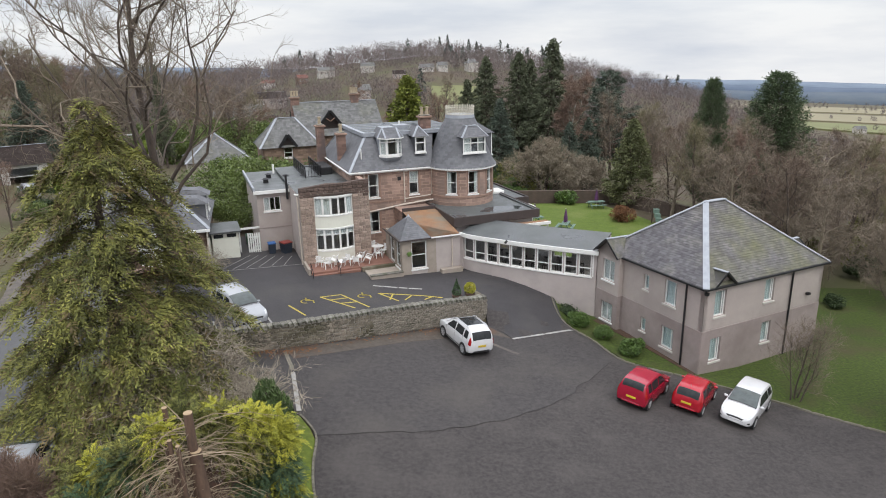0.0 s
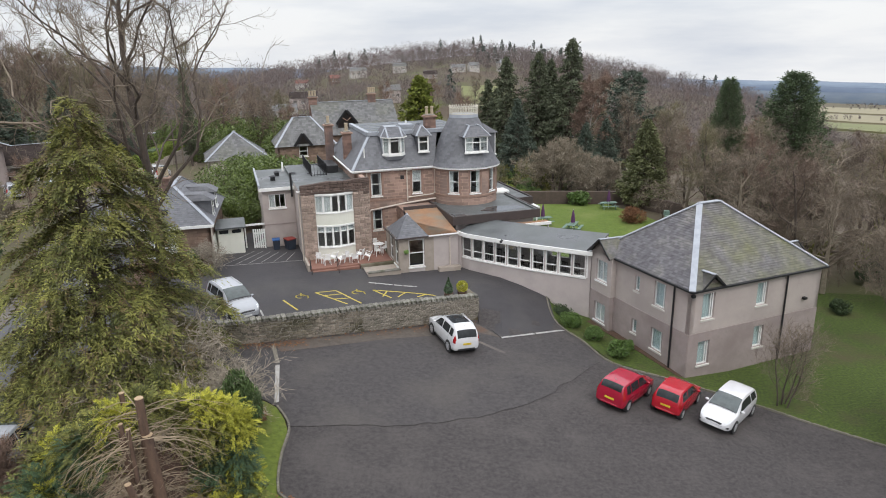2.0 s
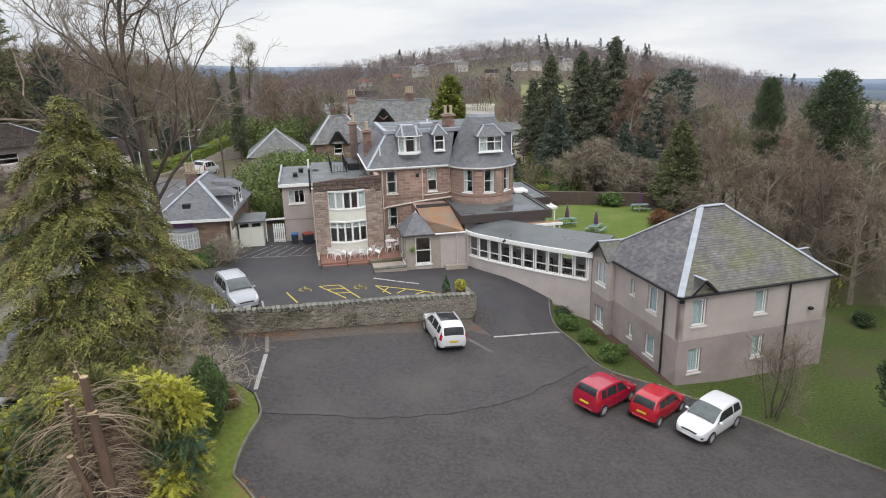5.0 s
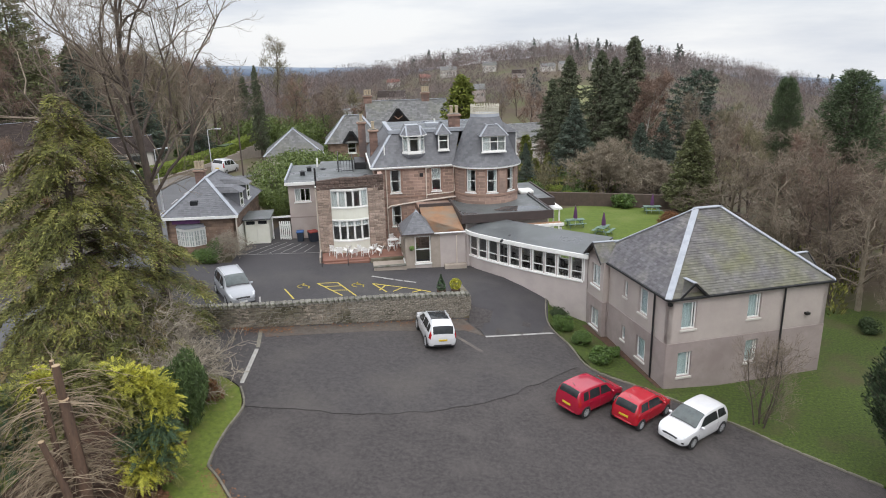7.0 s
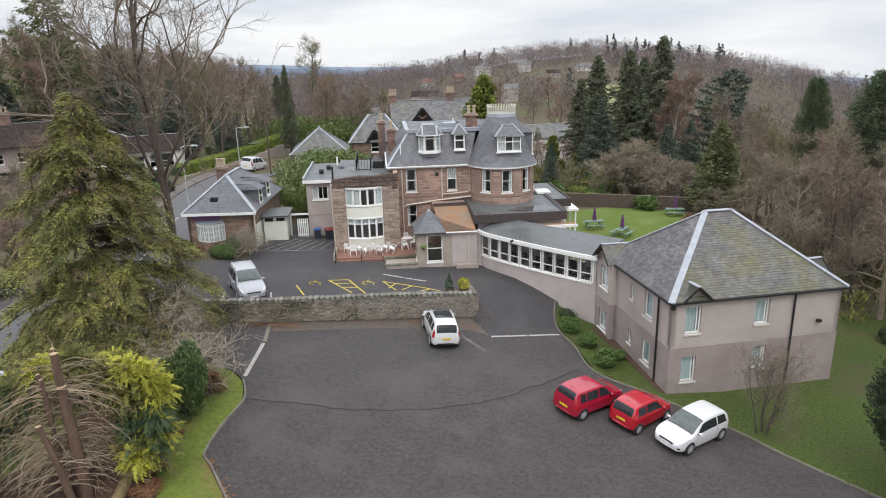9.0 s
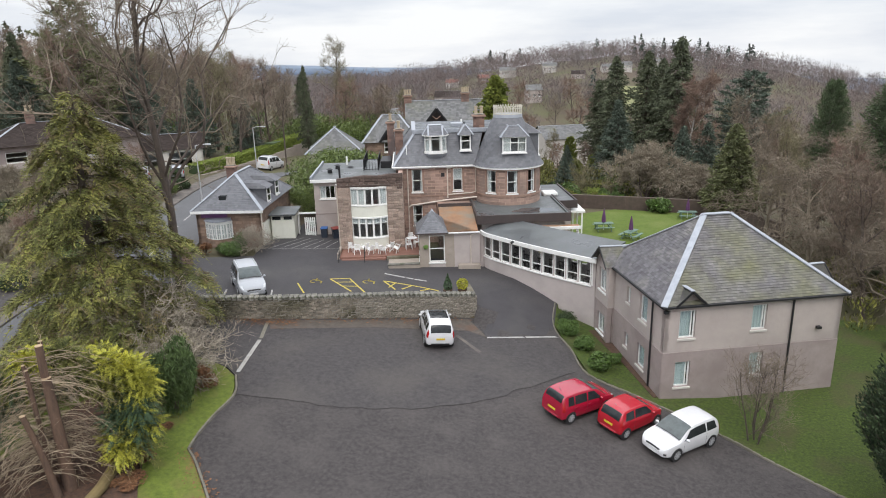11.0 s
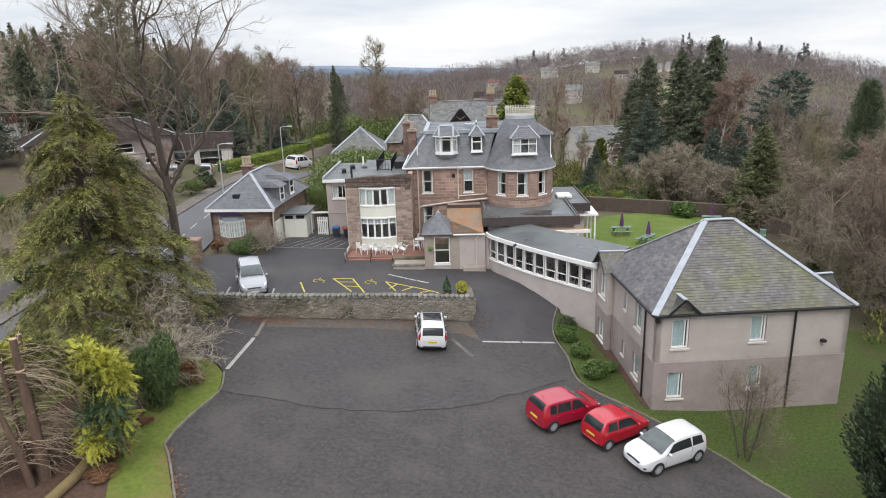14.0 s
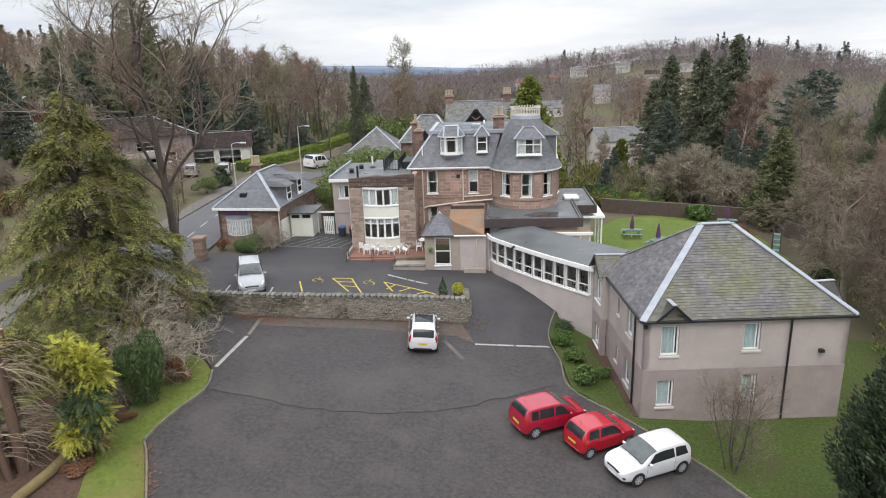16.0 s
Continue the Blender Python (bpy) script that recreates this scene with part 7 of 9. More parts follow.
for nm, z0, z1, mt in (("bow_base", 1.3, 2.85, M_LODGE), ("bow_head", 4.15, 4.35, M_WPAINT)):
    bm = bmesh.new()
    wall(bm, 2.3, z0, z1, (), 0.2, T(0.75, -0.12, 0), 0.2)
    for v in bm.verts:
        v.co = lodge_bend(v.co)
    part(nm, bm, mt, lodge)
for k in range(6):
    window(lodge, T(0.75 + k * 2.3 / 6, -0.1, 2.85), 2.3 / 6, 1.3, rows=(0.33, 0.66), cols=(0.5,), fr=0.05, depth=0.0, sill=False, bend=lodge_bend, curtain=(M_CURT, 0, 1, 0.0, 1.0))
bm = bmesh.new()
n = 12
top = [bm.verts.new(lodge_bend(Vector((0.7 + 2.4 * k / n, -0.25, 4.36)))) for k in range(n + 1)]
bk = [bm.verts.new((0.85 + 2.1 * k / n, 0.0, 4.58)) for k in range(n + 1)]
for k in range(n):
    bm.faces.new((top[k], top[k + 1], bk[k + 1], bk[k]))
bmesh.ops.solidify(bm, geom=bm.faces[:], thickness=0.06)
part("bow_roof", bm, M_LEAD, lodge)
part("sign_board", bx(0.5, -0.16, 4.62, 2.7, -0.06, 5.0), M_PARASOL, lodge, "dark plum sign board with white frame")
part("sign_frame", bx(0.45, -0.15, 5.002, 2.75, -0.05, 5.1), M_WPAINT, lodge)
part("painted_panel", bx(5.51, 0.35, 1.4, 5.6, 4.2, 3.95), M_CREAM, lodge, "white painted boarding on the lodge side")
pipe(lodge, [(5.6, -0.1, 5.15), (5.58, -0.1, 1.6)], 0.06)
part("fascia", bx(-0.3, -0.42, 5.0, 5.85, -0.31, 5.2), M_WPAINT, lodge)
chimney(1.9, 4.4, 0.8, 0.6, 6.4, 8.1, 3, lodge)
for y, zz_ in ((2.1, 5.35), (4.7, 5.5)):
    dm = empty_part("dormer", lodge)
    dm.matrix_local = T(5.55, y + 0.55, 0, 90) @ Matrix.Diagonal((1.2, 1.0, 1.0, 1))
    part("dormer_cheek", bx(-0.55, 0.0, zz_ - 0.3, -0.45, 2.0, zz_ + 1.3), M_SLATE, dm)
    part("dormer_cheek", bx(0.45, 0.0, zz_ - 0.3, 0.55, 2.0, zz_ + 1.3), M_SLATE, dm)
    window(dm, T(-0.45, -0.05, zz_), 0.9, 1.28, rows=(0.5,), fr=0.11, depth=0.0)
    slate_roof("dormer_roof", [((-0.75, -0.25, zz_ + 1.3), (0.75, -0.25, zz_ + 1.3), (0.6, 0.5, zz_ + 1.75), (-0.6, 0.5, zz_ + 1.75)), ((-0.75, 2.2, zz_ + 1.3), (-0.75, -0.25, zz_ + 1.3), (-0.6, 0.5, zz_ + 1.75), (-0.6, 2.2, zz_ + 1.75)), ((0.75, -0.25, zz_ + 1.3), (0.75, 2.2, zz_ + 1.3), (0.6, 2.2, zz_ + 1.75), (0.6, 0.5, zz_ + 1.75)), ((-0.6, 0.5, zz_ + 1.74), (0.6, 0.5, zz_ + 1.74), (0.6, 2.2, zz_ + 1.8), (-0.6, 2.2, zz_ + 1.8))], M_SLATE, dm, cw=0.22, ch=0.18)
part("roof_light", bx(1.9, 0.55, 5.82, 2.5, 1.15, 6.3, b=0.02), M_CARGLASS, lodge)

# larger villa behind
V2 = HM @ T(1.1, 30.0, -0.75)
v2 = hip_house("neighbouring_villa", "large stone villa with grey slate roof behind", V2, 10.2, 8.2, 8.4, 12.2, 3.4, M_LODGE, M_SLATEO, [("f", 6.6, 0.9, 6.0, 1.6)], base=-2, chim=((0.1, 4.1, 12.75, 3), (7.7, 4.1, 12.9, 4)), gable=True)
gd = empty_part("front_gable", v2)
gd.matrix_local = T(3.7, 0.6, 9.75) @ Matrix.Diagonal((0.72, 1, 0.78, 1))
slate_roof("gable_roof", [((-1.75, 4.0, 0), (-1.75, -0.3, 0), (0, -0.3, 2.1), (0, 4.0, 2.1)), ((1.75, -0.3, 0), (1.75, 4.0, 0), (0, 4.0, 2.1), (0, -0.3, 2.1))], M_SLATEO, gd, cw=0.35, ch=0.28)
bm = bmesh.new()
poly(bm, [(-1.5, 0, -0.9), (1.5, 0, -0.9), (1.5, 0, 0.1), (0, 0, 1.85), (-1.5, 0, 0.1)])
bmesh.ops.solidify(bm, geom=bm.faces[:], thickness=0.15)
part("gable_face", bm, M_DARKF, gd)
for s in (-1, 1):
    bm = bmesh.new()
    strip(bm, (s * 1.8, -0.32, -0.1), (0, -0.32, 2.05), 0.1, 0.24)
    part("bargeboard", bm, M_BLACKM, gd)
    bm = bmesh.new()
    tube(bm, [(s * 0.8, -0.25, 0.95), (0, -0.25, 0.4)], 0.07, 4)
    part("gable_strut", bm, M_DRESS, gd)
vw = hip_house("villa_wing", "slate-roofed wing of the neighbouring stone villa", HM @ T(-4.2, 25.0, -0.85), 6.4, 5.6, 8.1, 11.15, 2.2, M_LODGE, M_SLATEO, [("f", 2.35, 1.0, 6.9, 1.15)], base=-2)
dm = empty_part("dormer", vw)
dm.matrix_local = T(2.85, -0.12, 0)
bm = bmesh.new()
poly(bm, [(-0.75, 0.05, 8.0), (0.75, 0.05, 8.0), (0.75, 0.05, 8.3), (0, 0.05, 9.35), (-0.75, 0.05, 8.3)])
bmesh.ops.solidify(bm, geom=bm.faces[:], thickness=-0.12)
part("dormer_gable", bm, M_DARKF, dm)
for s in (-1, 1):
    bm = bmesh.new()
    strip(bm, (s * 0.95, -0.2, 8.1), (0, -0.2, 9.5), 0.08, 0.2)
    part("bargeboard", bm, M_BLACKM, dm)
slate_roof("dormer_roof", [((-0.95, 1.6, 8.15), (-0.95, -0.2, 8.15), (0, -0.2, 9.5), (0, 1.6, 9.5)), ((0.95, -0.2, 8.15), (0.95, 1.6, 8.15), (0, 1.6, 9.5), (0, -0.2, 9.5))], M_SLATEO, dm, cw=0.3, ch=0.24)

gz = ground_z(-27, 79)
hip_house("cottage", "small cottage with grey pyramid slate roof", T(-30.4, 77.4, 0, 24), 7.0, 7.0, 5.2, 8.3, 3.6, M_HARL, M_SLATEO, [("f", 2, 0.9, 3.0, 1.3)], base=gz - 1.5)
gz = ground_z(-52, 64)
# darker harling on these walls stands in for shade under the eaves
bung = hip_house("bungalow", "long house with dark brown tiled hipped roof", T(-58.9, 55.9, 0, 58), 16.4, 8.4, 8.3, 10.6, 4.0, M_HARL2, M_TILE, [("f", 1.5, 2.2, 6.4, 1.2), ("f", 5.0, 2.6, 6.4, 1.2), ("f", 9.4, 2.2, 6.4, 1.2), ("f", 1.5, 2.2, gz + 0.9, 1.3), ("f", 5.0, 2.6, gz + 0.9, 1.3), ("f", 9.4, 2.2, gz + 0.9, 1.3), ("f", 12.8, 1.4, gz + 0.9, 1.3)], base=gz - 2.5, over=0.7, chim=((5.2, 4.2, 11.7, 2),))
part("balcony", bx(0.4, -1.3, 5.6, 12.0, -0.02, 5.8), M_PALEST, bung, "pale concrete balcony slab")
part("balcony_front", bx(0.4, -1.36, 5.81, 12.0, -1.26, 6.5), M_HARL, bung)
hip_house("garage", "white-ended garage block with dark brown tiled roof", T(-52.6, 70.2, 0, 41), 9.0, 5.5, 5.9, 7.8, 0, M_PALEH, M_TILE, [("f", 1.0, 3.0, 3.6, 2.0), ("f", 4.6, 3.0, 3.6, 2.0)], base=gz - 3, gable=True)
hip_house("chalet_house", "white chalet house with dark red timber gable", T(-77.4, 61.6, 0, 54), 5.6, 9.0, 10.9, 13.2, 0, M_PALEH, M_TILE, [("f", 2.2, 1.4, 8.6, 0.9)], base=3, gable=True)
M_REDTIM = mat("dark_red_timber", (0.16, 0.035, 0.035), (0.12, 0.03, 0.03), 0.8, 4, bump=0.2, stretch=(1, 1, 8))
rt = empty("timber_cladding", T(-77.4, 61.6, 0, 54), "dark red timber cladding on a gable", "cladding")
bm = bmesh.new()
poly(bm, [(-0.1, -0.05, 9.9), (5.7, -0.05, 9.9), (5.7, -0.05, 10.9), (2.8, -0.05, 13.1), (-0.1, -0.05, 10.9)])
bmesh.ops.solidify(bm, geom=bm.faces[:], thickness=0.06)
part("cladding", bm, M_REDTIM, rt)
window(rt, T(2.0, -0.12, 10.3), 1.6, 1.0, rows=(), cols=(0.5,), fr=0.08, depth=0.0, sill=False)
gz = ground_z(13, 112)
hip_house("grey_house", "pale two-storey house half hidden by firs", T(11.5, 112, 0, 15), 6.0, 6.0, gz + 5.0, gz + 7.0, 2.5, M_WPAINT, M_TILE, [("f", 0.8, 0.9, gz + 3.2, 1.1), ("f", 3.0, 0.9, gz + 3.2, 1.1)], base=gz - 2)
gz = ground_z(-4, 122)
hip_house("pale_house", "pale rendered house with shallow grey roof", T(-6.5, 118, 0, 30), 9.0, 8.0, gz + 5.0, gz + 7.0, 0, M_PALEH, M_SLATEO, [], base=gz - 3, gable=True)
gz = ground_z(34, 52)
hip_house("white_cottage", "white gabled outbuilding among bare trees", T(37.5, 50, 0, -20), 4.0, 7.0, gz + 2.8, gz + 5.2, 0, M_HARL, M_SLATEO, [], base=gz - 2, gable=True)


def far_house(az, r, w, d, h, wall_m, roof_m, rot, label, gable=True, s=1.0):
    x, y = 9 + r * math.sin(radians(az)), 2 + r * math.cos(radians(az))
    hip_house("far_house", label, T(x, y, ground_z(x, y), rot) @ Matrix.Diagonal((s, s, s, 1)), w, d, h, h + 2.6, 2.0, wall_m, roof_m, [("f", w * 0.12, w * 0.16, h * 0.55, 1.3), ("f", w * 0.42, w * 0.16, h * 0.55, 1.3), ("f", w * 0.72, w * 0.16, h * 0.55, 1.3)], base=-4, gable=gable, cw=1.2, ch=0.8)


FAR_H = []
M_REDROOF = mat("red_pantile", (0.21, 0.085, 0.065), (0.15, 0.07, 0.055), 0.85, 2, bump=0.2)
for az, r, w, d, h, wm_, rm_, rot, lb, s in (
        (-13.0, 252, 13, 9, 6.5, M_PALEH, M_SLATEO, 20, "white house with long grey roof on the hillside", 0.46), (-9.5, 255, 11, 8, 6, M_PALEH, M_SLATEO, 10, "white modern house high on the hillside", 0.46),
        (-4.6, 245, 11, 9, 4.5, M_PALEH, M_SLATEO, 15, "white house with grey roof on the hillside", 0.46), (-3.1, 247, 8, 8, 4.5, M_PALEH, M_SLATEO, 15, "low white house on the hillside", 0.46),
        (-0.5, 255, 9, 8, 6, M_PALEH, M_SLATEO, 25, "white gabled house on the hillside", 0.46), (-14.7, 248, 8, 7, 5, M_LODGE, M_REDROOF, 30, "small house with bright red roof", 0.46),
        (-10.5, 205, 8, 8, 7, M_HARL, M_SLATEO, 20, "tall gabled stone house below the hill", 0.6), (-7.0, 235, 10, 8, 5, M_HARL, M_TILE, 10, "low brown-roofed house on the hillside", 0.46),
        (-16.2, 150, 8, 7, 4.5, M_LODGE, M_REDROOF, 20, "stone house with faded red roof", 0.8), (-19.0, 175, 8, 7, 5, M_PALEH, M_TILE, 40, "white gabled cottage among trees", 0.7),
        (-18.4, 215, 12, 9, 5, M_HARL, M_TILE, 10, "low house with brown roof", 0.7), (-20.6, 190, 12, 9, 5.5, M_PALEH, M_SLATEO, 15, "pale house with slate roof", 0.7),
        (-24.4, 150, 14, 9, 5.5, M_HARL, M_SLATEO, 25, "large grey house with hipped slate roof", 0.8), (-22.6, 172, 12, 9, 5.5, M_LODGE, M_SLATEO, 30, "brown stone house with slate roof", 0.8),
        (-14.8, 190, 10, 8, 5, M_PALEH, M_SLATEO, 30, "white house among village trees", 0.7), (-17.6, 255, 10, 8, 5, M_PALEH, M_REDROOF, 10, "white house with red roof", 0.46),
        (30.3, 620, 9, 7, 4, M_PALEH, M_SLATEO, 0, "white farmhouse in the fields", 0.9)):
    FAR_H.append((az, r))
    far_house(az, r, w, d, h, wm_, rm_, rot, lb, rot != 25, s)


# ---------------- trees and shrubs ----------------
class Wood:
    """Collects tapered round twigs and boughs as arrays."""

    def __init__(self):
        self.V, self.F, self.n = [], [], 0

    def limb(self, pts, r0, r1, sides):
        pts = np.asarray(pts, float)
        m = len(pts)
        d = np.gradient(pts, axis=0)
        d /= np.linalg.norm(d, axis=1)[:, None] + 1e-9
        ref = np.where(np.abs(d[:, 2:3]) > 0.9, np.array([[1.0, 0, 0]]), np.array([[0, 0, 1.0]]))
        s = np.cross(d, ref)
        s /= np.linalg.norm(s, axis=1)[:, None] + 1e-9
        t = np.cross(d, s)
        a = np.arange(sides) * 2 * math.pi / sides
        r = np.linspace(r0, r1, m)[:, None, None]
        ring = pts[:, None, :] + r * (np.cos(a)[None, :, None] * s[:, None, :] + np.sin(a)[None, :, None] * t[:, None, :])
        k = np.arange(m - 1)[:, None] * sides
        i, j = np.arange(sides)[None, :], (np.arange(sides)[None, :] + 1) % sides
        self.F.append(np.stack([k + i, k + j, k + sides + j, k + sides + i], -1).reshape(-1, 4) + self.n)
        self.V.append(ring.reshape(-1, 3))
        self.n += m * sides

    def make(self, name, material, parent):
        if not self.V:
            return None
        return fast_mesh(name, np.concatenate(self.V), np.concatenate(self.F), material, parent)


def bough(p, d, length, rng, n=5, wander=0.25, lift=0.1):
    pts, q = [np.array(p, float)], np.array(d, float)
    q /= np.linalg.norm(q)
    for _ in range(n):
        q = q + rng.normal(scale=wander, size=3) * np.array([1, 1, 0.8]) + np.array([0, 0, lift])
        q /= np.linalg.norm(q)
        pts.append(pts[-1] + q * length / n)
    return np.array(pts), q


def bare_tree(name, label, seed, h, spread, r0, fork=0.3, limbs=9, kids=(7, 7, 12), rmin=0.012, bark=None, twig=None, lean=0.5, up=0.12, levels=2, stems=1, group="", wander=0.22, shape=1.0, tw=0.02, tl=0.8):
    """A leafless broadleaf tree: trunk and limbs as one part, a crown of fine twigs as the other."""
    rng = np.random.default_rng(seed)
    t = empty(name, Matrix(), label, "tree", group)
    big, fine, tips = Wood(), Wood(), ([], [])
    for s in range(stems):
        d0 = np.array([rng.normal(scale=0.05 + 0.22 * (stems > 1)), rng.normal(scale=0.05 + 0.22 * (stems > 1)), 1.0])
        trunk, _ = bough((rng.normal(scale=0.15 * (stems > 1)), rng.normal(scale=0.15 * (stems > 1)), -0.3), d0, h * 0.86, rng, 9, 0.05, 0.1)
        big.limb(trunk, r0, r0 * 0.18, 9)
        for i in range(limbs):
            f = lerp(fork, 0.98, ((i + rng.random()) / limbs) ** 0.85)
            k = f * (len(trunk) - 1)
            a, b = int(k), min(int(k) + 1, len(trunk) - 1)
            p = trunk[a] + (trunk[b] - trunk[a]) * (k - a)
            ang = i * 2.4 + rng.uniform(-0.5, 0.5)
            out = spread * lerp(1.0, 0.45, ((f - fork) / (1 - fork)) ** shape) * rng.uniform(0.75, 1.15)
            d = np.array([math.cos(ang), math.sin(ang), lean + 0.9 * (f - fork)])
            rl = r0 * lerp(0.42, 0.16, f)
            grow(big, fine, tips, p, d, out, rl, rng, 1, kids, levels, rmin, up, wander)
    big.make("trunk", bark or M_BARK, t)
    P, N = np.concatenate(tips[0]), np.concatenate(tips[1])
    V, Fq = leaf_arrays(P, N, tl, tw, rng, 0.35)
    fine.V.append(V)
    fine.F.append(Fq + fine.n)
    fine.make("crown", twig or M_TWIG, t)
    return t


def grow(big, fine, tips, p, d, length, r, rng, level, kids, levels, rmin, up, wander):
    pts, _ = bough(p, d, length, rng, (6, 4, 3)[min(level, 3) - 1], wander, up)
    (big if level == 1 else fine).limb(pts, max(r, rmin), max(r * 0.25, rmin * 0.7), (6, 4, 3)[min(level, 3) - 1])
    n = kids[min(level - 1, len(kids) - 1)]
    if level > levels:
        n = kids[-1]
        f = rng.uniform(0.1, 1.0, n) * (len(pts) - 1)
        a = np.minimum(f.astype(int), len(pts) - 2)
        ax = pts[a + 1] - pts[a]
        q = pts[a] + ax * (f - a)[:, None]
        ax /= np.linalg.norm(ax, axis=1)[:, None]
        sd = rng.normal(size=(n, 3))
        D = ax * 0.9 + sd * 0.55 + np.array([0, 0, up])
        D /= np.linalg.norm(D, axis=1)[:, None]
        tips[0].append(q + D * 0.3)
        tips[1].append(D)
        return
    for i in range(n):
        f = lerp(0.22, 1.0, (i + rng.random()) / n)
        k = f * (len(pts) - 1)
        a = min(int(k), len(pts) - 2)
        q = pts[a] + (pts[a + 1] - pts[a]) * (k - a)
        ax = pts[a + 1] - pts[a]
        ax /= np.linalg.norm(ax)
        g = rng.normal(size=3)
        sd = np.array([ax[1] * g[2] - ax[2] * g[1], ax[2] * g[0] - ax[0] * g[2], ax[0] * g[1] - ax[1] * g[0]])
        sd /= np.linalg.norm(sd) + 1e-9
        grow(big, fine, tips, q, ax * rng.uniform(0.5, 1.0) + sd * rng.uniform(0.5, 1.0), length * rng.uniform(0.36, 0.62) * lerp(1.1, 0.7, f), r * 0.42, rng, level + 1, kids, levels, rmin, up, wander)


def conifer(name, label, seed, h, rad, leaf_m, n_br=90, per=45, leaf=0.5, leaf_w=0.11, droop=0.25, base=0.08, power=0.8, bark=None, ragged=0.25, bare_base=0.0, group="", inner=True):
    """An evergreen: straight trunk, whorled boughs, each carrying many short sprays."""
    rng = np.random.default_rng(seed)
    t = empty(name, Matrix(), label, "tree", group)
    wood = Wood()
    wood.limb([(0, 0, -0.3), (0, 0, h * 0.5), (0, 0, h * 0.98)], 0.022 * h + 0.05, 0.02, 8)
    P, N = [], []
    for i in range(n_br):
        f = lerp(base, 0.985, (i + rng.random()) / n_br)
        z = f * h
        reach = rad * max(0.04, (1 - f) ** power) * rng.uniform(1 - ragged, 1 + ragged)
        if f < base + 0.12:
            reach *= lerp(0.6, 1, (f - base) / 0.12)
        ang = i * 2.399 + rng.normal(scale=0.3)
        d = np.array([math.cos(ang), math.sin(ang), 0])
        m = 6
        ts = np.linspace(0, 1, m)[:, None]
        axis = np.array([0, 0, z]) + d * reach * ts + np.array([0, 0, 1]) * reach * (0.12 * ts - droop * ts ** 2 + 0.10 * ts ** 3)
        if reach > 0.8:
            wood.limb(axis, 0.012 * h * (1 - f) * 0.5 + 0.02, 0.01, 3)
        k = max(6, int(per * (0.35 + reach / rad)))
        u = rng.uniform(0.12 if inner else 0.45, 1.0, (k, 1)) ** 0.7
        pos = np.array([0, 0, z]) + d * reach * u + np.array([0, 0, 1]) * reach * (0.12 * u - droop * u ** 2 + 0.10 * u ** 3)
        side = np.array([-d[1], d[0], 0]) * rng.normal(scale=1.0, size=(k, 1)) * reach * 0.24 * (1.15 - u)
        pos = pos + side + rng.normal(scale=0.06 * rad ** 0.5, size=(k, 3))
        P.append(pos)
        N.append(d * 0.75 + side / (reach + 0.01) * 1.5 + np.array([0, 0, -droop * 1.2]) + np.zeros((k, 3)))
    wood.make("trunk", bark or M_BARK, t)
    leaf_mesh("crown", np.concatenate(P), np.concatenate(N), leaf, leaf_w, rng, leaf_m, t, 0.4)
    return t


def shrub(name, label, seed, rx, ry, h, leaf_m, n=2500, leaf=0.16, leaf_w=0.06, lumps=6, group="", category="shrub", twigs=None, up=0.3):
    """A leafy shrub: many small leaves over a lumpy mass on short stems."""
    rng = np.random.default_rng(seed)
    t = empty(name, Matrix(), label, category, group)
    C = np.concatenate([np.zeros((1, 3)) + np.array([0, 0, h * 0.45]), np.stack([rng.uniform(-0.6, 0.6, lumps) * rx, rng.uniform(-0.6, 0.6, lumps) * ry, rng.uniform(0.3, 0.72, lumps) * h], 1)])
    S = np.concatenate([[1.0], rng.uniform(0.35, 0.62, lumps)])
    which = rng.integers(0, lumps + 1, n)
    d = rng.normal(size=(n, 3))
    d /= np.linalg.norm(d, axis=1)[:, None]
    rr = rng.uniform(0.72, 1.03, (n, 1))
    P = C[which] + d * np.array([rx * 0.85, ry * 0.85, h * 0.52]) * S[which][:, None] * rr
    P = P[P[:, 2] > 0.02]
    d = d[:len(P)] * np.array([1, 1, 0.6]) + np.array([0, 0, up])
    w = Wood()
    for k in range(7):
        a = k * 0.9
        w.limb([(0, 0, -0.1), (rx * 0.3 * math.cos(a), ry * 0.3 * math.sin(a), h * 0.4), (rx * 0.5 * math.cos(a), ry * 0.5 * math.sin(a), h * 0.75)], 0.035, 0.012, 4)
    w.make("stems", M_BARK, t)
    leaf_mesh("foliage", P, d, leaf, leaf_w, rng, leaf_m, t, 0.7)
    return t


def put(ob, x, y, rot=0, s=1.0, dz=0.0, sz=None):
    m = T(x, y, ground_z(x, y) + dz, rot) @ Matrix.Diagonal((s, s, sz or s, 1))
    ob.matrix_world = m
    return ob


def copy_at(ob, x, y, rot=0, s=1.0, sz=None, dz=0.0):
    c = copy_thing(ob, T(x, y, ground_z(x, y) + dz, rot))
    c.scale = (s, s, sz or s)
    return c


# the big bare tree by the gate
put(bare_tree("bare_tree", "tall leafless broadleaf tree by the car park gate", 17, 24, 11.5, 0.34, 0.24, 20, (7, 5, 4, 3), 0.012, twig=M_TWIG, lean=0.95, up=0.11, levels=3, wander=0.3, shape=1.1, tw=0.0065, tl=0.7), -14.6, 33.85, 150)


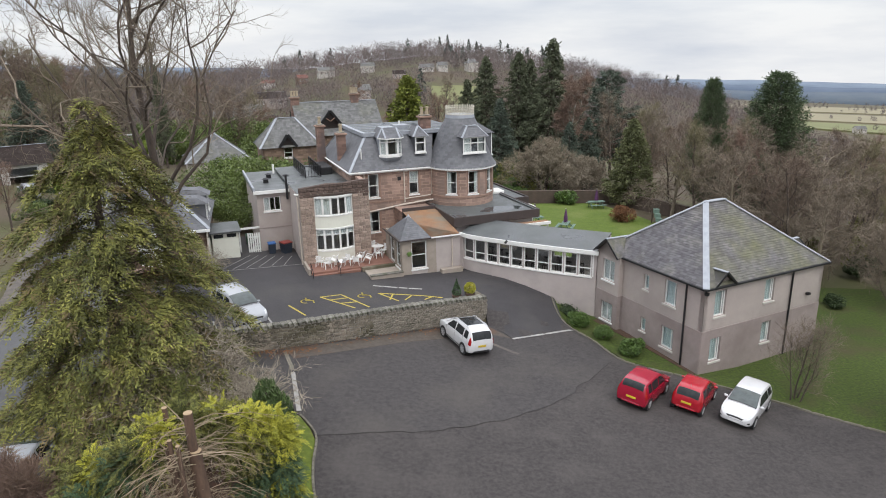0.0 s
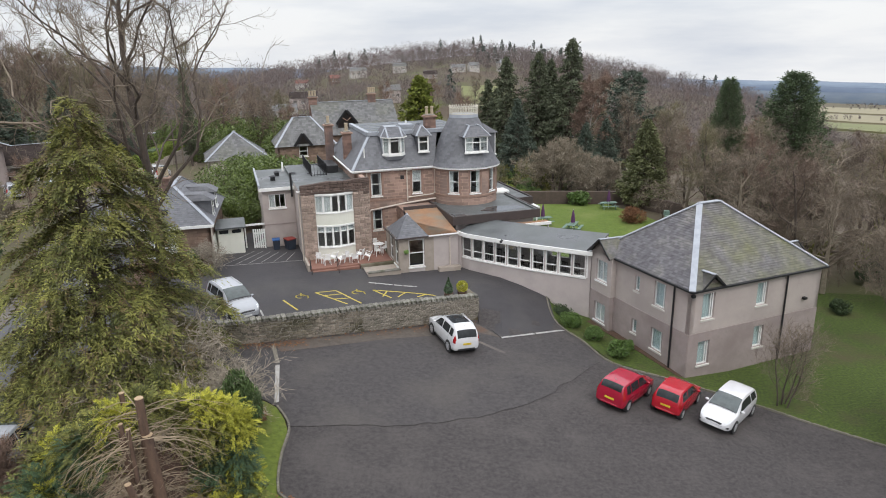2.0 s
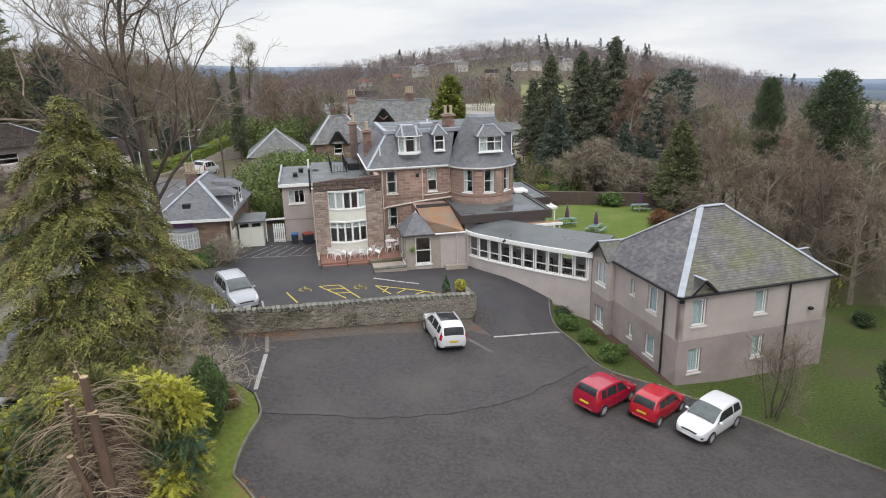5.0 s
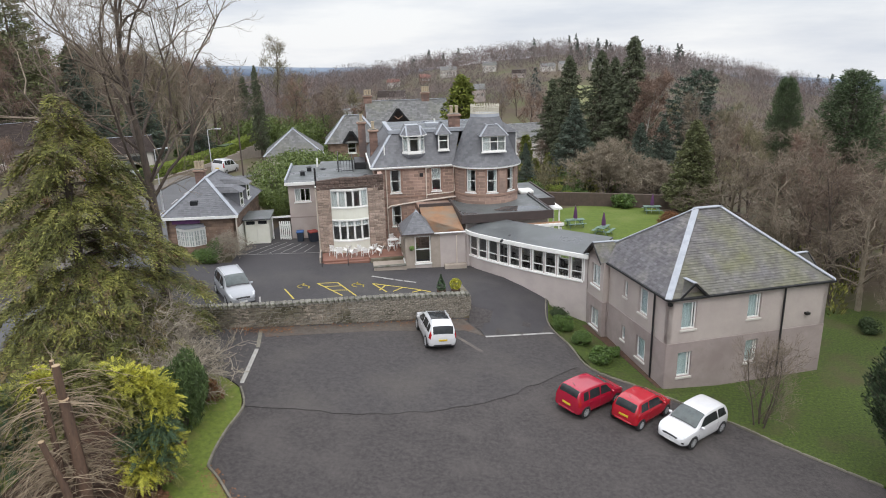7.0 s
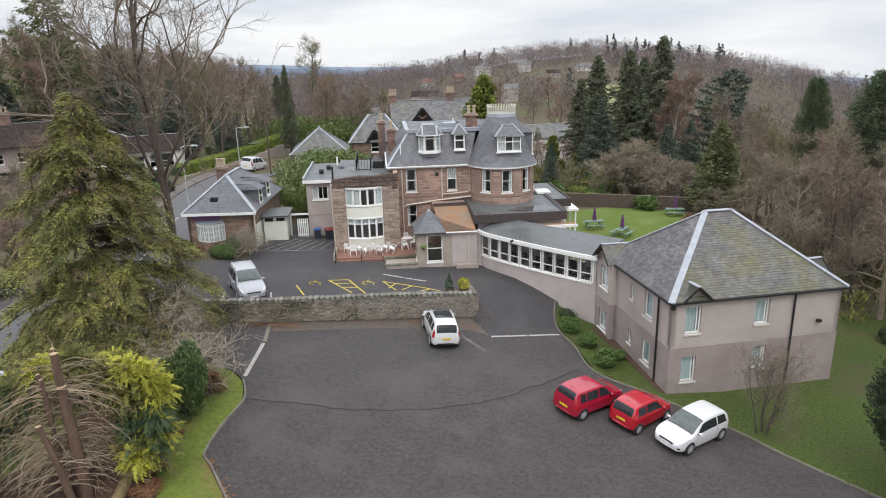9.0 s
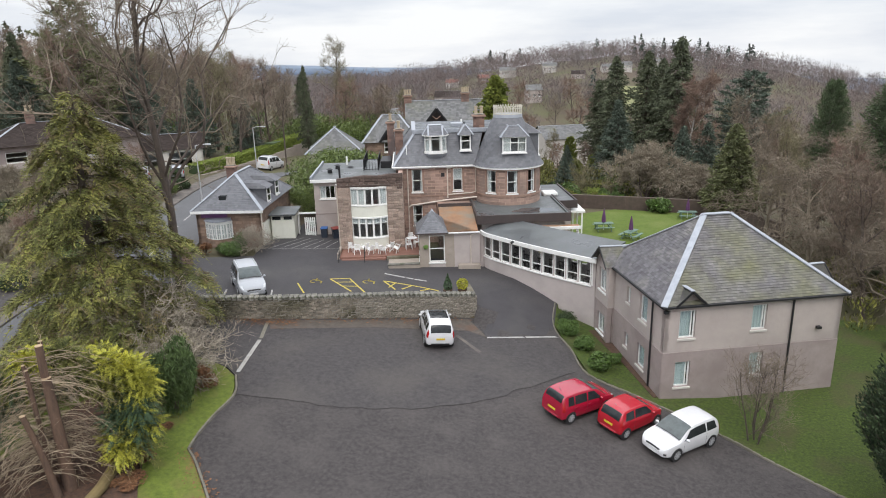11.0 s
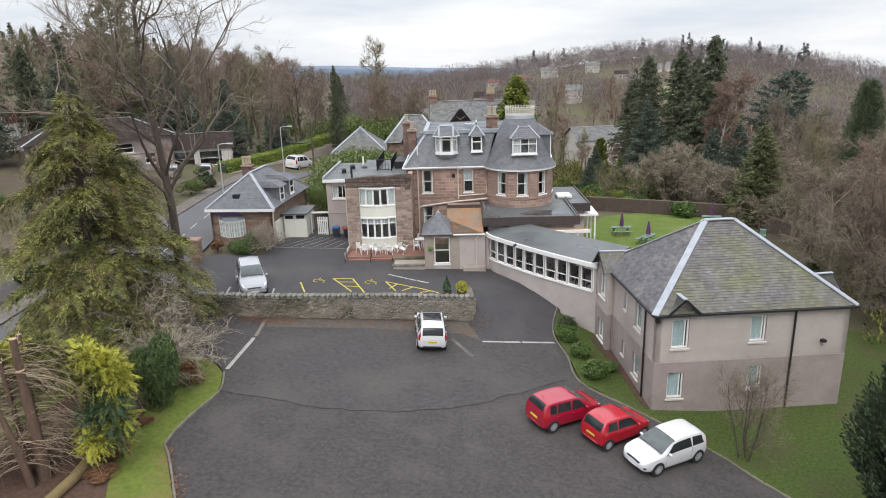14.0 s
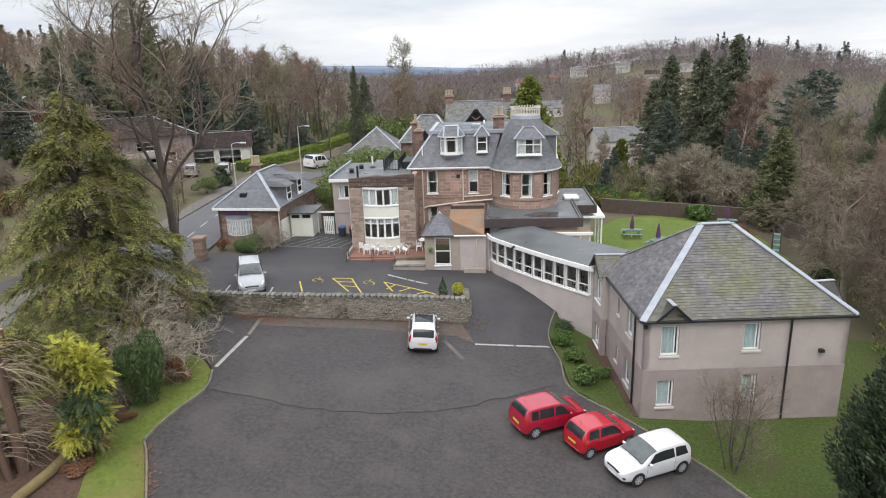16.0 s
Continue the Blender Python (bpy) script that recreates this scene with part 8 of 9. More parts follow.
def sprays(P, D, L, rng, k, leaf, width, droop=0.35):
    """Feathery fronds: leaflets in two ranks along drooping axes."""
    n = len(P)
    D = D / (np.linalg.norm(D, axis=1)[:, None] + 1e-9)
    S = np.cross(D, np.array([0, 0, 1.0]) + rng.normal(scale=0.45, size=(n, 3)))
    S /= np.linalg.norm(S, axis=1)[:, None] + 1e-9
    f = (np.arange(k) + 0.5)[None, :, None] / k
    sg = np.where(np.arange(k) % 2 == 0, 1.0, -1.0)[None, :, None]
    L = L[:, None, None]
    pos = P[:, None, :] + D[:, None, :] * L * f - np.array([0, 0, 1.0]) * droop * L * f ** 2
    d = D[:, None, :] * 0.75 + sg * S[:, None, :] * 0.8 * (1 - 0.5 * f) + np.array([0, 0, -0.3 * droop]) + rng.normal(scale=0.18, size=(n, k, 3))
    d /= np.linalg.norm(d, axis=2)[:, :, None]
    ln = leaf * (1.15 - 0.7 * f) * rng.uniform(0.7, 1.3, (n, k, 1))
    wd = np.cross(d, np.cross(D, S)[:, None, :])
    wd /= np.linalg.norm(wd, axis=2)[:, :, None] + 1e-9
    mid = pos + d * ln * 0.45
    V = np.stack([pos, mid - wd * width, pos + d * ln, mid + wd * width], 2).reshape(-1, 3)
    return V, np.arange(4 * n * k).reshape(-1, 4)


def weeping_cypress(name, label, seed, h, rad):
    """A ragged drooping evergreen: whorled boughs hung with feathery fronds, the leader showing at the top."""
    rng = np.random.default_rng(seed)
    t = empty(name, Matrix(), label, "tree")
    wood = Wood()
    wood.limb([(0, 0, -0.3), (0.05, 0, h * 0.5), (0.42, 0.05, h * 0.85), (0.62, 0, h)], 0.30, 0.03, 8)
    P, D, L = [], [], []
    for i in range(92):
        f = lerp(0.03, 0.95, (i + rng.random()) / 92)
        reach = rad * max(0.05, (1 - f) ** 0.72) * rng.uniform(0.45, 1.25) * lerp(0.72, 1.0, min(1.0, f / 0.2))
        ang = i * 2.399 + rng.normal(scale=0.3)
        d = np.array([math.cos(ang), math.sin(ang), 0.0])
        ts = np.linspace(0, 1, 7)[:, None]
        axis = np.array([0.6 * f * f, 0, f * h]) + d * reach * ts + np.array([0, 0, 1]) * reach * (0.30 * ts - 0.55 * ts ** 2) + np.array([-d[1], d[0], 0]) * reach * 0.15 * rng.normal() * ts ** 2
        wood.limb(axis, 0.02 + 0.045 * (1 - f), 0.008, 4)
        k = int((16 + 140 * reach / rad) * (0.3 if f > 0.88 else 1.0))
        u = rng.uniform(0.2, 1.0, k) ** 0.75
        q = np.stack([np.interp(u, ts[:, 0], axis[:, j]) for j in range(3)], 1)
        sd = rng.choice([-1.0, 1.0], (k, 1)) * rng.uniform(0.3, 1.2, (k, 1))
        P.append(q + np.array([-d[1], d[0], 0]) * rng.normal(scale=0.15, size=(k, 1)) * reach + rng.normal(scale=0.06, size=(k, 3)))
        D.append(d * rng.uniform(0.5, 1.1, (k, 1)) + np.array([-d[1], d[0], 0]) * sd + np.array([0, 0, -0.12]) + rng.normal(scale=0.12, size=(k, 3)))
        L.append(rng.uniform(0.5, 1.3, k) * (0.45 + 0.55 * min(1.0, reach / 2.5)))
    wood.make("trunk", M_BARK, t)
    P, D, L = np.concatenate(P), np.concatenate(D), np.concatenate(L)
    brown = rng.random(len(P)) < 0.17
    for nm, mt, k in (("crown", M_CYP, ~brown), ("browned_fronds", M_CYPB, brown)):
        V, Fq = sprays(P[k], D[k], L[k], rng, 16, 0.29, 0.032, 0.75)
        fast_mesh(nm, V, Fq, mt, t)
    return t


# drooping evergreen beside the entrance
cy = put(weeping_cypress("cypress_tree", "broad drooping olive-green evergreen by the entrance", 21, 15.0, 6.1), -14.4, 27.4, 0)


# cut-back conifer: sawn trunks, dead whips and golden fronds
def golden_clump():
    t = empty("cut_back_conifer", T(-7.4, 17.6, ground_z(-7.4, 17.6)), "cut-back golden conifer with sawn trunks and dead branches", "shrub")
    rng = np.random.default_rng(31)
    stems = ((0.1, 0.4, 6.1, 0.16, 0.0, 0.0), (0.45, 0.25, 4.8, 0.20, -0.25, 0.1), (-0.25, 0.1, 5.4, 0.08, -0.15, -0.1), (-0.1, 0.0, 5.3, 0.08, 0.0, -0.15), (-0.4, 0.2, 5.2, 0.08, -0.2, 0.0), (0.5, -0.35, 3.7, 0.12, -0.55, -0.35), (-0.9, 1.2, 5.7, 0.10, -0.2, 0.2))
    for x, y, h, r, lx, ly in stems:
        w = Wood()
        w.limb([(x, y, -0.2), (x + lx * 0.4, y + ly * 0.4, h * 0.5), (x + lx, y + ly, h)], r * 1.3, r * 0.85, 10)
        tr = w.make("cut_trunk", M_STUMP, t)
        bm = bmesh.new()
        cyl(bm, x + lx, y + ly, h - 0.01, h + 0.015, r * 0.85, None, 12)
        part("sawn_face", bm, M_CUT, tr)
    w = Wood()
    for k in range(330):
        x, y, h, r, lx, ly = stems[rng.integers(0, 6)]
        f = rng.uniform(0.25, 0.97)
        a = rng.uniform(0.35, 4.55)
        p = np.array([x + lx * f, y + ly * f, h * f])
        pts, _ = bough(p, (math.cos(a), math.sin(a), rng.uniform(-0.1, 0.55)), rng.uniform(1.2, 2.9), rng, 7, 0.13, -0.17)
        w.limb(pts, rng.uniform(0.010, 0.021), 0.004, 4)
        for j in range(4):
            i = rng.integers(2, 7)
            q, _ = bough(pts[i], (pts[i] - pts[i - 1]) * 3 + rng.normal(scale=0.5, size=3), rng.uniform(0.4, 1.0), rng, 3, 0.15, -0.15)
            w.limb(q, 0.006, 0.003, 3)
    w.make("dead_brushwood", M_DEADBR, t)["kind"] = "stuff"
    for nm, mt, centres in (("golden_foliage", M_GOLD, ((2.1, 3.0, 3.6, 0.6), (2.2, 2.7, 1.8, 0.6), (-0.2, 3.3, 4.3, 0.6), (1.7, 2.9, 4.1, 0.8), (1.2, 2.4, 4.6, 0.6), (1.9, 3.0, 3.2, 0.8), (1.1, 2.3, 1.1, 0.8), (1.9, 2.6, 2.4, 0.5), (-1.0, 0.6, 5.2, 0.5), (-2.6, -0.8, 3.4, 0.4), (-1.8, 1.8, 4.7, 0.5), (-3.2, 0.9, 3.8, 0.6), (1.9, 1.6, 1.2, 0.6))),
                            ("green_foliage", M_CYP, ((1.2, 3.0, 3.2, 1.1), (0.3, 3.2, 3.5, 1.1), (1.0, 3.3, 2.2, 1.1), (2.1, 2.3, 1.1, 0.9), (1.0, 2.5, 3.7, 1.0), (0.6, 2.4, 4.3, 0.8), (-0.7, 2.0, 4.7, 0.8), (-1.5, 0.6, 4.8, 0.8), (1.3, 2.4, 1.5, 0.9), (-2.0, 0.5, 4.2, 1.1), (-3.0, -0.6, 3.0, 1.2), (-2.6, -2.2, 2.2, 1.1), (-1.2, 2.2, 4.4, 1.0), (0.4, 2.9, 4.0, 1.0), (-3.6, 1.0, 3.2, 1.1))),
                            ("deep_green_foliage", M_YEWGR, ((1.5, 2.6, 2.3, 1.1), (1.8, 2.4, 1.6, 1.0), (2.2, 2.5, 2.7, 0.7), (-1.8, 0.3, 4.3, 0.9), (-2.9, -0.8, 3.3, 1.0), (-2.3, -0.3, 2.6, 1.1), (-3.4, -1.8, 2.0, 1.1), (-1.8, -2.8, 1.6, 1.0)))):
        P, D = [], []
        for cx, cy_, cz, R in centres:
            n = int(250 * R * R) + 30
            d = rng.normal(size=(n, 3)) * np.array([1, 1, 0.8]) + np.array([0, 0, 0.25])
            d /= np.linalg.norm(d, axis=1)[:, None]
            P.append(np.array([cx, cy_, cz]) + d * R * rng.uniform(0.15, 0.95, (n, 1)))
            D.append(d + rng.normal(scale=0.4, size=(n, 3)))
        P, D = np.concatenate(P), np.concatenate(D)
        V, Fq = sprays(P, D, rng.uniform(0.28, 0.6, len(P)), rng, 20, 0.13, 0.018, 0.35)
        fast_mesh(nm, V, Fq, mt, t)
    return t


M_LAURELD = mat("dull_green_conifer_foliage", (0.08, 0.115, 0.05), (0.05, 0.075, 0.034), 0.85, 0.6, bump=0, island=0.4)
golden_clump()
log = empty("fallen_log", T(-5.6, 17.4, ground_z(-5.6, 17.4) + 0.25, -70), "thick mossy log lying by the stumps", "log")
bm = bmesh.new()
tube(bm, [(-2.2, 0, 0), (-0.8, 0.12, 0.02), (0.8, -0.05, 0), (2.2, 0.1, 0)], 0.24, 12, 0.20)
part("log_body", bm, M_CYPB, log)
# shrubs round the entrance corner
yew = put(shrub("yew_bush", "dark green upright clipped yew bush", 41, 1.15, 1.15, 3.7, M_YEWB, 15000, 0.30, 0.022, 9, up=1.6), -7.0, 24.0)
pale_bush = bare_tree("bare_shrub", "sprawling pale leafless shrub", 42, 3.0, 3.8, 0.08, 0.05, 10, (6, 5, 3), 0.017, bark=M_TWIGW, twig=M_TWIGW, lean=0.5, up=-0.02, tw=0.008, tl=0.55, stems=3, wander=0.3)
put(pale_bush, -10.4, 27.0, 0, 1.3)
copy_at(pale_bush, -12.6, 25.0, 100, 0.9)
copy_at(pale_bush, -8.9, 25.2, 200, 0.85)
copy_at(pale_bush, -11.5, 30.2, 300, 0.75)
lau = put(shrub("laurel_shrub", "glossy green laurel shrub", 43, 1.2, 1.2, 2.2, M_LAUREL, 4200, 0.17, 0.06), -10.6, 25.4, dz=0.2)
rus = put(shrub("russet_shrub", "low russet-brown winter shrub", 44, 0.8, 0.8, 1.3, M_RUSSET, 1500, 0.2, 0.03), -7.4, 26.4)
copy_at(rus, -6.6, 22.6, 60, 0.6, 0.25)
copy_at(rus, -6.2, 20.2, 10, 1.2, 0.4)
copy_at(rus, -5.2, 19.0, 90, 1.0, 0.25)
put(bare_tree("bare_shrub", "dense purple-brown leafless hedge shrub", 45, 3.2, 2.0, 0.05, 0.05, 10, (7, 6, 9), 0.012, twig=M_TWIGR, lean=1.2, up=0.2, tw=0.008, tl=0.5, stems=3), -13.6, 18.8)
low_evergreen = put(shrub("evergreen_shrub", "dark spreading evergreen shrub", 46, 1.8, 1.6, 1.9, M_IVY, 4200, 0.2, 0.06), -13.0, 22.8)
copy_at(low_evergreen, -11.0, 15.0, 80, 1.1)
copy_at(low_evergreen, -13.3, 31.6, 30, 0.7)
copy_at(low_evergreen, -17.0, 33.8, 130, 0.7)
# little clipped mounds along the wing
ball = put(shrub("clipped_shrub", "low rounded green shrub along the wing", 47, 0.85, 0.75, 1.05, M_LAUREL, 3200, 0.11, 0.045, 4, "mounds along the wing"), 9.15, 41.6)
for x, y, s in ((10.4, 39.9, 0.9), (11.6, 37.7, 1.05), (12.3, 38.9, 0.6)):
    copy_at(ball, x, y, x * 50, s)
bed_shrub = put(shrub("heather_bed", "low dark heather filling the corner bed", 48, 1.3, 0.8, 0.6, M_IVY, 2200, 0.13, 0.03), 8.7, 43.6, -60)
# shrub tree on the wing lawn
put(bare_tree("bare_shrub", "multi-stemmed leafless shrub on the lawn", 51, 5.2, 2.2, 0.05, 0.12, 8, (5, 4, 3), 0.009, twig=M_TWIG, lean=0.9, up=0.14, tw=0.006, tl=0.45, stems=5), 19.55, 33.1)
put(bare_tree("bare_tree", "slender leafless tree on the lawn edge", 52, 8.5, 3.2, 0.12, 0.25, 11, (7, 6, 9), 0.013, lean=0.6, tw=0.01, tl=0.6), 28.6, 39.5)
# dense dark evergreen at the lawn's near corner
put(conifer("yew_tree", "dense dark rounded evergreen on the lawn", 53, 8.4, 3.3, M_YEWD, n_br=320, per=230, leaf=0.2, leaf_w=0.034, droop=-0.7, base=0.0, power=0.42, ragged=0.08), 25.75, 28.9)
# tubs of growth by the lodge
for i, (x, y, s, sz) in enumerate(((-18.3, 44.2, 1.0, 0.45), (-17.0, 45.8, 1.2, 0.6), (-20.6, 43.8, 1.0, 0.7), (-19.4, 44.8, 0.9, 0.4), (-18.6, 45.6, 1.2, 0.7))):
    copy_at((lau, pale_bush, rus, lau, lau)[i], x, y, i * 70, s * (0.5 if i in (1, 4) else 0.8), sz)

# evergreens beyond the villa
fir_a = conifer("fir_tree", "tall dark narrow fir tree", 61, 18.6, 4.3, M_FIR, n_br=190, per=70, leaf=0.5, leaf_w=0.07, droop=0.28, base=0.16, power=0.68, ragged=0.45, group="dark firs")
put(fir_a, 10.6, 101.8, 0, 1.0)
copy_at(fir_a, 14.9, 97.0, 100, 1.08)
copy_at(fir_a, 6.0, 106, 200, 0.98)
copy_at(fir_a, 3.2, 110, 250, 0.8)
copy_at(fir_a, 12.6, 104.5, 20, 0.95)
copy_at(fir_a, -74, 150, 80, 0.72)
M_CEDAR = mat("olive_cedar_foliage", (0.135, 0.145, 0.06), (0.075, 0.085, 0.036), 0.85, 0.6, bump=0, island=0.4)
put(conifer("cedar_tree", "broad layered olive-green cedar above the houses", 69, 21.5, 7.6, M_CEDAR, n_br=95, per=120, leaf=0.5, leaf_w=0.08, droop=0.03, base=0.22, power=0.5, ragged=0.5), -61.8, 73.2)
copy_at(fir_a, -72, 84, 10, 0.9)
fir_b = conifer("spruce_tree", "broad blue-green spruce tree", 62, 9.6, 3.2, M_BLUEFIR, n_br=150, per=90, leaf=0.32, leaf_w=0.045, droop=0.1, base=0.02, power=0.85, ragged=0.2, group="blue-green spruces")
put(fir_b, 7.4, 95, 0, 1.25)
copy_at(fir_b, 15.8, 86.5, 50, 0.95)
copy_at(fir_b, 18.6, 88.5, 90, 1.0)
copy_at(fir_b, 2.0, 84.5, 10, 0.55)
copy_at(fir_b, 0.6, 95.5, 10, 0.6)
cedar = conifer("cedar_tree", "flat-topped dark cedar tree", 63, 15, 5.2, M_BLUEFIR, n_br=80, per=150, leaf=0.45, leaf_w=0.06, droop=0.02, base=0.2, power=0.45, ragged=0.5)
put(cedar, 24.2, 104, 0, 1.15)
put(conifer("cypress_tree", "yellow-green conical cypress behind the villa", 64, 14.5, 4.3, M_YCON, n_br=220, per=80, leaf=0.42, leaf_w=0.09, droop=-0.1, base=0.05, power=0.68, ragged=0.2), -4.0, 73.5)
put(conifer("cypress_tree", "tall olive-green cypress by the garden lawn", 65, 9.8, 3.4, M_CEDAR, n_br=190, per=80, leaf=0.36, leaf_w=0.06, droop=0.05, base=0.0, power=0.7, ragged=0.18), 20.7, 74.2)
big_con = conifer("evergreen_tree", "large rounded dark green conifer", 66, 15.5, 4.6, M_LAURELD, n_br=330, per=150, leaf=0.26, leaf_w=0.036, droop=-0.25, base=0.05, power=0.5, ragged=0.12, group="rounded conifers")
put(big_con, 32.4, 66.4, 0, 1.02, sz=0.97)
copy_at(big_con, 28.7, 73.3, 90, 0.62, 0.92)
col = conifer("columnar_cypress", "small dense columnar golden cypress", 67, 5.5, 1.2, M_YCON, n_br=80, per=40, leaf=0.3, leaf_w=0.08, droop=-0.4, base=0.0, power=0.35, ragged=0.1, group="garden cypresses")
put(col, -0.6, 106.5, 0, 1.1)
copy_at(col, 3.4, 100.5, 20, 0.7)
copy_at(col, 1.8, 98.0, 50, 0.6)
copy_at(col, -4.5, 84.5, 50, 1.2)
birch = put(bare_tree("birch_tree", "white-stemmed leafless birch tree", 68, 16, 4.2, 0.19, 0.3, 14, (7, 6, 12), 0.02, bark=M_BIRCH, twig=M_TWIGR, lean=0.9, up=0.05), 15.6, 90.6)
# garden shrubs beyond the lawn
put(shrub("laurel_shrub", "rounded laurel bush at the lawn's edge", 71, 1.6, 1.4, 1.7, M_LAUREL, 3200, 0.2, 0.08), 13.8, 75.2)
grey_bush = put(bare_tree("bare_tree", "broad pale grey-brown leafless bush", 72, 5.5, 5.2, 0.16, 0.1, 11, (7, 5, 14), 0.02, twig=M_TWIGP, lean=0.55, up=0.03, tw=0.02, tl=0.7, stems=3), 11.8, 81.5)
copy_at(grey_bush, 17.4, 82.5, 120, 0.7)
gold_bush = put(shrub("grass_clump", "tawny ornamental grass clump by the lawn", 73, 1.6, 1.4, 1.5, M_RUSSET, 3500, 0.5, 0.02, 3, up=0.8), 18.0, 66.0)
gold_mound = put(shrub("golden_shrub", "low yellow-green garden conifer mound", 75, 1.4, 1.2, 1.3, M_HEDGE, 2600, 0.16, 0.035), 7.2, 78.6)
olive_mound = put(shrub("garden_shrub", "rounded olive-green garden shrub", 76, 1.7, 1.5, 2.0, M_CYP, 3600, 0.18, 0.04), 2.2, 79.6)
for i, (x, y, s, k) in enumerate(((7.5, 80, 0.8, 0), (3.4, 82, 1.0, 0), (0.5, 80, 1.0, 1), (-0.5, 86, 0.8, 1), (9.5, 84, 0.8, 1), (6.5, 92, 1.0, 0), (3.5, 94, 1.0, 1), (9.5, 79, 0.6, 0), (15.5, 79.5, 0.6, 1), (21.5, 80, 0.8, 1), (6.0, 77.5, 0.7, 1), (1.0, 90, 0.9, 0), (8.2, 88, 0.8, 0))):
    copy_at((lau, low_evergreen)[k], x, y, i * 47, s)
copy_at(fir_a, -40.6, 95.2, 30, 0.42, 0.82)
copy_at(fir_a, -70, 70, 60, 0.75)
copy_at(fir_a, -84, 82, 140, 0.8)
for x, y, r, q, t in ((-70, 58, 80, 1.4, 0), (-67, 68, 20, 1.35, 0), (-58, 79, 140, 1.5, 0), (-52, 83, 200, 1.2, 0), (-74, 68, 60, 0.75, 1), (-63.5, 84, 10, 0.8, 1), (-71, 78, 250, 0.8, 1), (-47, 88, 300, 1.0, 0)):
    copy_at(fir_a if t else fir_b, x, y, r, q)
for i, (x, y, q, k) in enumerate(((1.5, 83.5, 0.9, 0), (4.2, 80.2, 0.8, 1), (6.8, 82.2, 0.7, 2), (8.6, 80.8, 0.7, 0), (2.8, 86.2, 0.9, 2), (5.6, 85.4, 1.0, 1), (-1.2, 82.4, 1.0, 0), (10.4, 79.4, 0.6, 2), (0.6, 78.8, 0.7, 1), (3.6, 78.6, 0.6, 2), (-2.6, 87.6, 0.9, 2), (12.8, 85.6, 0.9, 0))):
    copy_at((lau, gold_mound, olive_mound)[k], x, y, i * 53, q)
# laurels and rhododendrons left of the villa
rhodo = shrub("rhododendron", "large glossy green rhododendron bank", 74, 3.4, 3.0, 4.2, M_RHODO, 8000, 0.18, 0.062, 12, "rhododendron bank", up=0.7)
put(rhodo, -16.6, 58.5, 0, 0.85)
for x, y, r, s in ((-20.2, 62.0, 60, 1.1), (-17.0, 64.5, 120, 1.3), (-21.4, 65.5, 20, 1.28), (-18.4, 68.0, 200, 1.3), (-14.6, 67.0, 220, 1.3), (-19.4, 58.6, 260, 0.75), (-24.5, 69.5, 100, 1.2), (-21.5, 72, 150, 1.2), (-47.5, 104, 0, 1.65), (-43.0, 106, 170, 1.8), (-38.6, 104, 0, 1.75), (-35.4, 107, 100, 2.0), (-31.4, 104, 60, 1.9), (-40.5, 111, 140, 1.95), (-28.0, 101, 30, 1.5), (-35, 114, 300, 2.1), (-48, 113, 300, 1.8), (-34, 98, 250, 1.0)):
    copy_at(rhodo, x, y, r, s)


def clipped_hedge(name, label, pts, w, h, seed, material, n_per=260, base=0.0, zs=None):
    t = empty(name, Matrix(), label, "hedge")
    rng = np.random.default_rng(seed)
    P, N = [], []
    bm = bmesh.new()
    for i_, ((xa, ya), (xb, yb)) in enumerate(zip(pts, pts[1:])):
        L = math.hypot(xb - xa, yb - ya)
        n = int(L * n_per)
        f = rng.uniform(0, 1, n)
        d = np.array([xb - xa, yb - ya]) / L
        s = np.array([-d[1], d[0]])
        side = rng.uniform(-1, 1, n)
        top = rng.random(n) < 0.4
        zz = np.where(top, h, rng.uniform(0, h, n))
        off = np.where(top, side, np.sign(side)) * w / 2
        gzs = np.array([ground_z(lerp(xa, xb, q), lerp(ya, yb, q)) for q in np.linspace(0, 1, 9)])
        if zs:
            gzs = np.linspace(zs[i_], zs[i_ + 1], 9)
        g = np.interp(f, np.linspace(0, 1, 9), gzs) + base
        P.append(np.stack([xa + d[0] * L * f + s[0] * off, ya + d[1] * L * f + s[1] * off, g + zz], 1) + rng.normal(scale=0.05, size=(n, 3)))
        N.append(np.stack([s[0] * np.sign(off) * (~top), s[1] * np.sign(off) * (~top), top * 1.0], 1))
        box(bm, 0, -w / 2 + 0.1, base - 0.3, L, w / 2 - 0.1, base + h - 0.12, T(xa, ya, float(gzs.mean()), math.degrees(math.atan2(d[1], d[0]))))
    part("hedge_core", bm, M_IVY, t)
    leaf_mesh("foliage", np.concatenate(P), np.concatenate(N), 0.2, 0.07, rng, material, t, 0.7)


HEDGE = [(-44.3, 72.0, 2.9), (-44.3, 80.0, 2.85), (-44.3, 89.5, 3.1), (-44.6, 101.0, 3.9)]
clipped_hedge("clipped_hedge", "bright green clipped hedge above the roadside wall", [q[:2] for q in HEDGE], 1.7, 1.4, 81, M_HEDGE, 900, 0.0, [q[2] for q in HEDGE])
rw = empty("roadside_wall", Matrix(), "pale stone roadside wall below the hedge", "wall")
for (xa, ya, za), (xb, yb, zb_) in zip(HEDGE, HEDGE[1:]):
    for k in range(4):
        x, y, z = lerp(xa, xb, k / 4) + 1.05, lerp(ya, yb, k / 4), lerp(za, zb_, (k + 0.5) / 4)
        L = math.hypot(xb - xa, yb - ya) / 4
        part("wall_bay", bx(0, -0.2, -2.5, L, 0.2, 0.1, T(x, y, z, math.degrees(math.atan2(yb - ya, xb - xa)))), M_PALEST, rw)
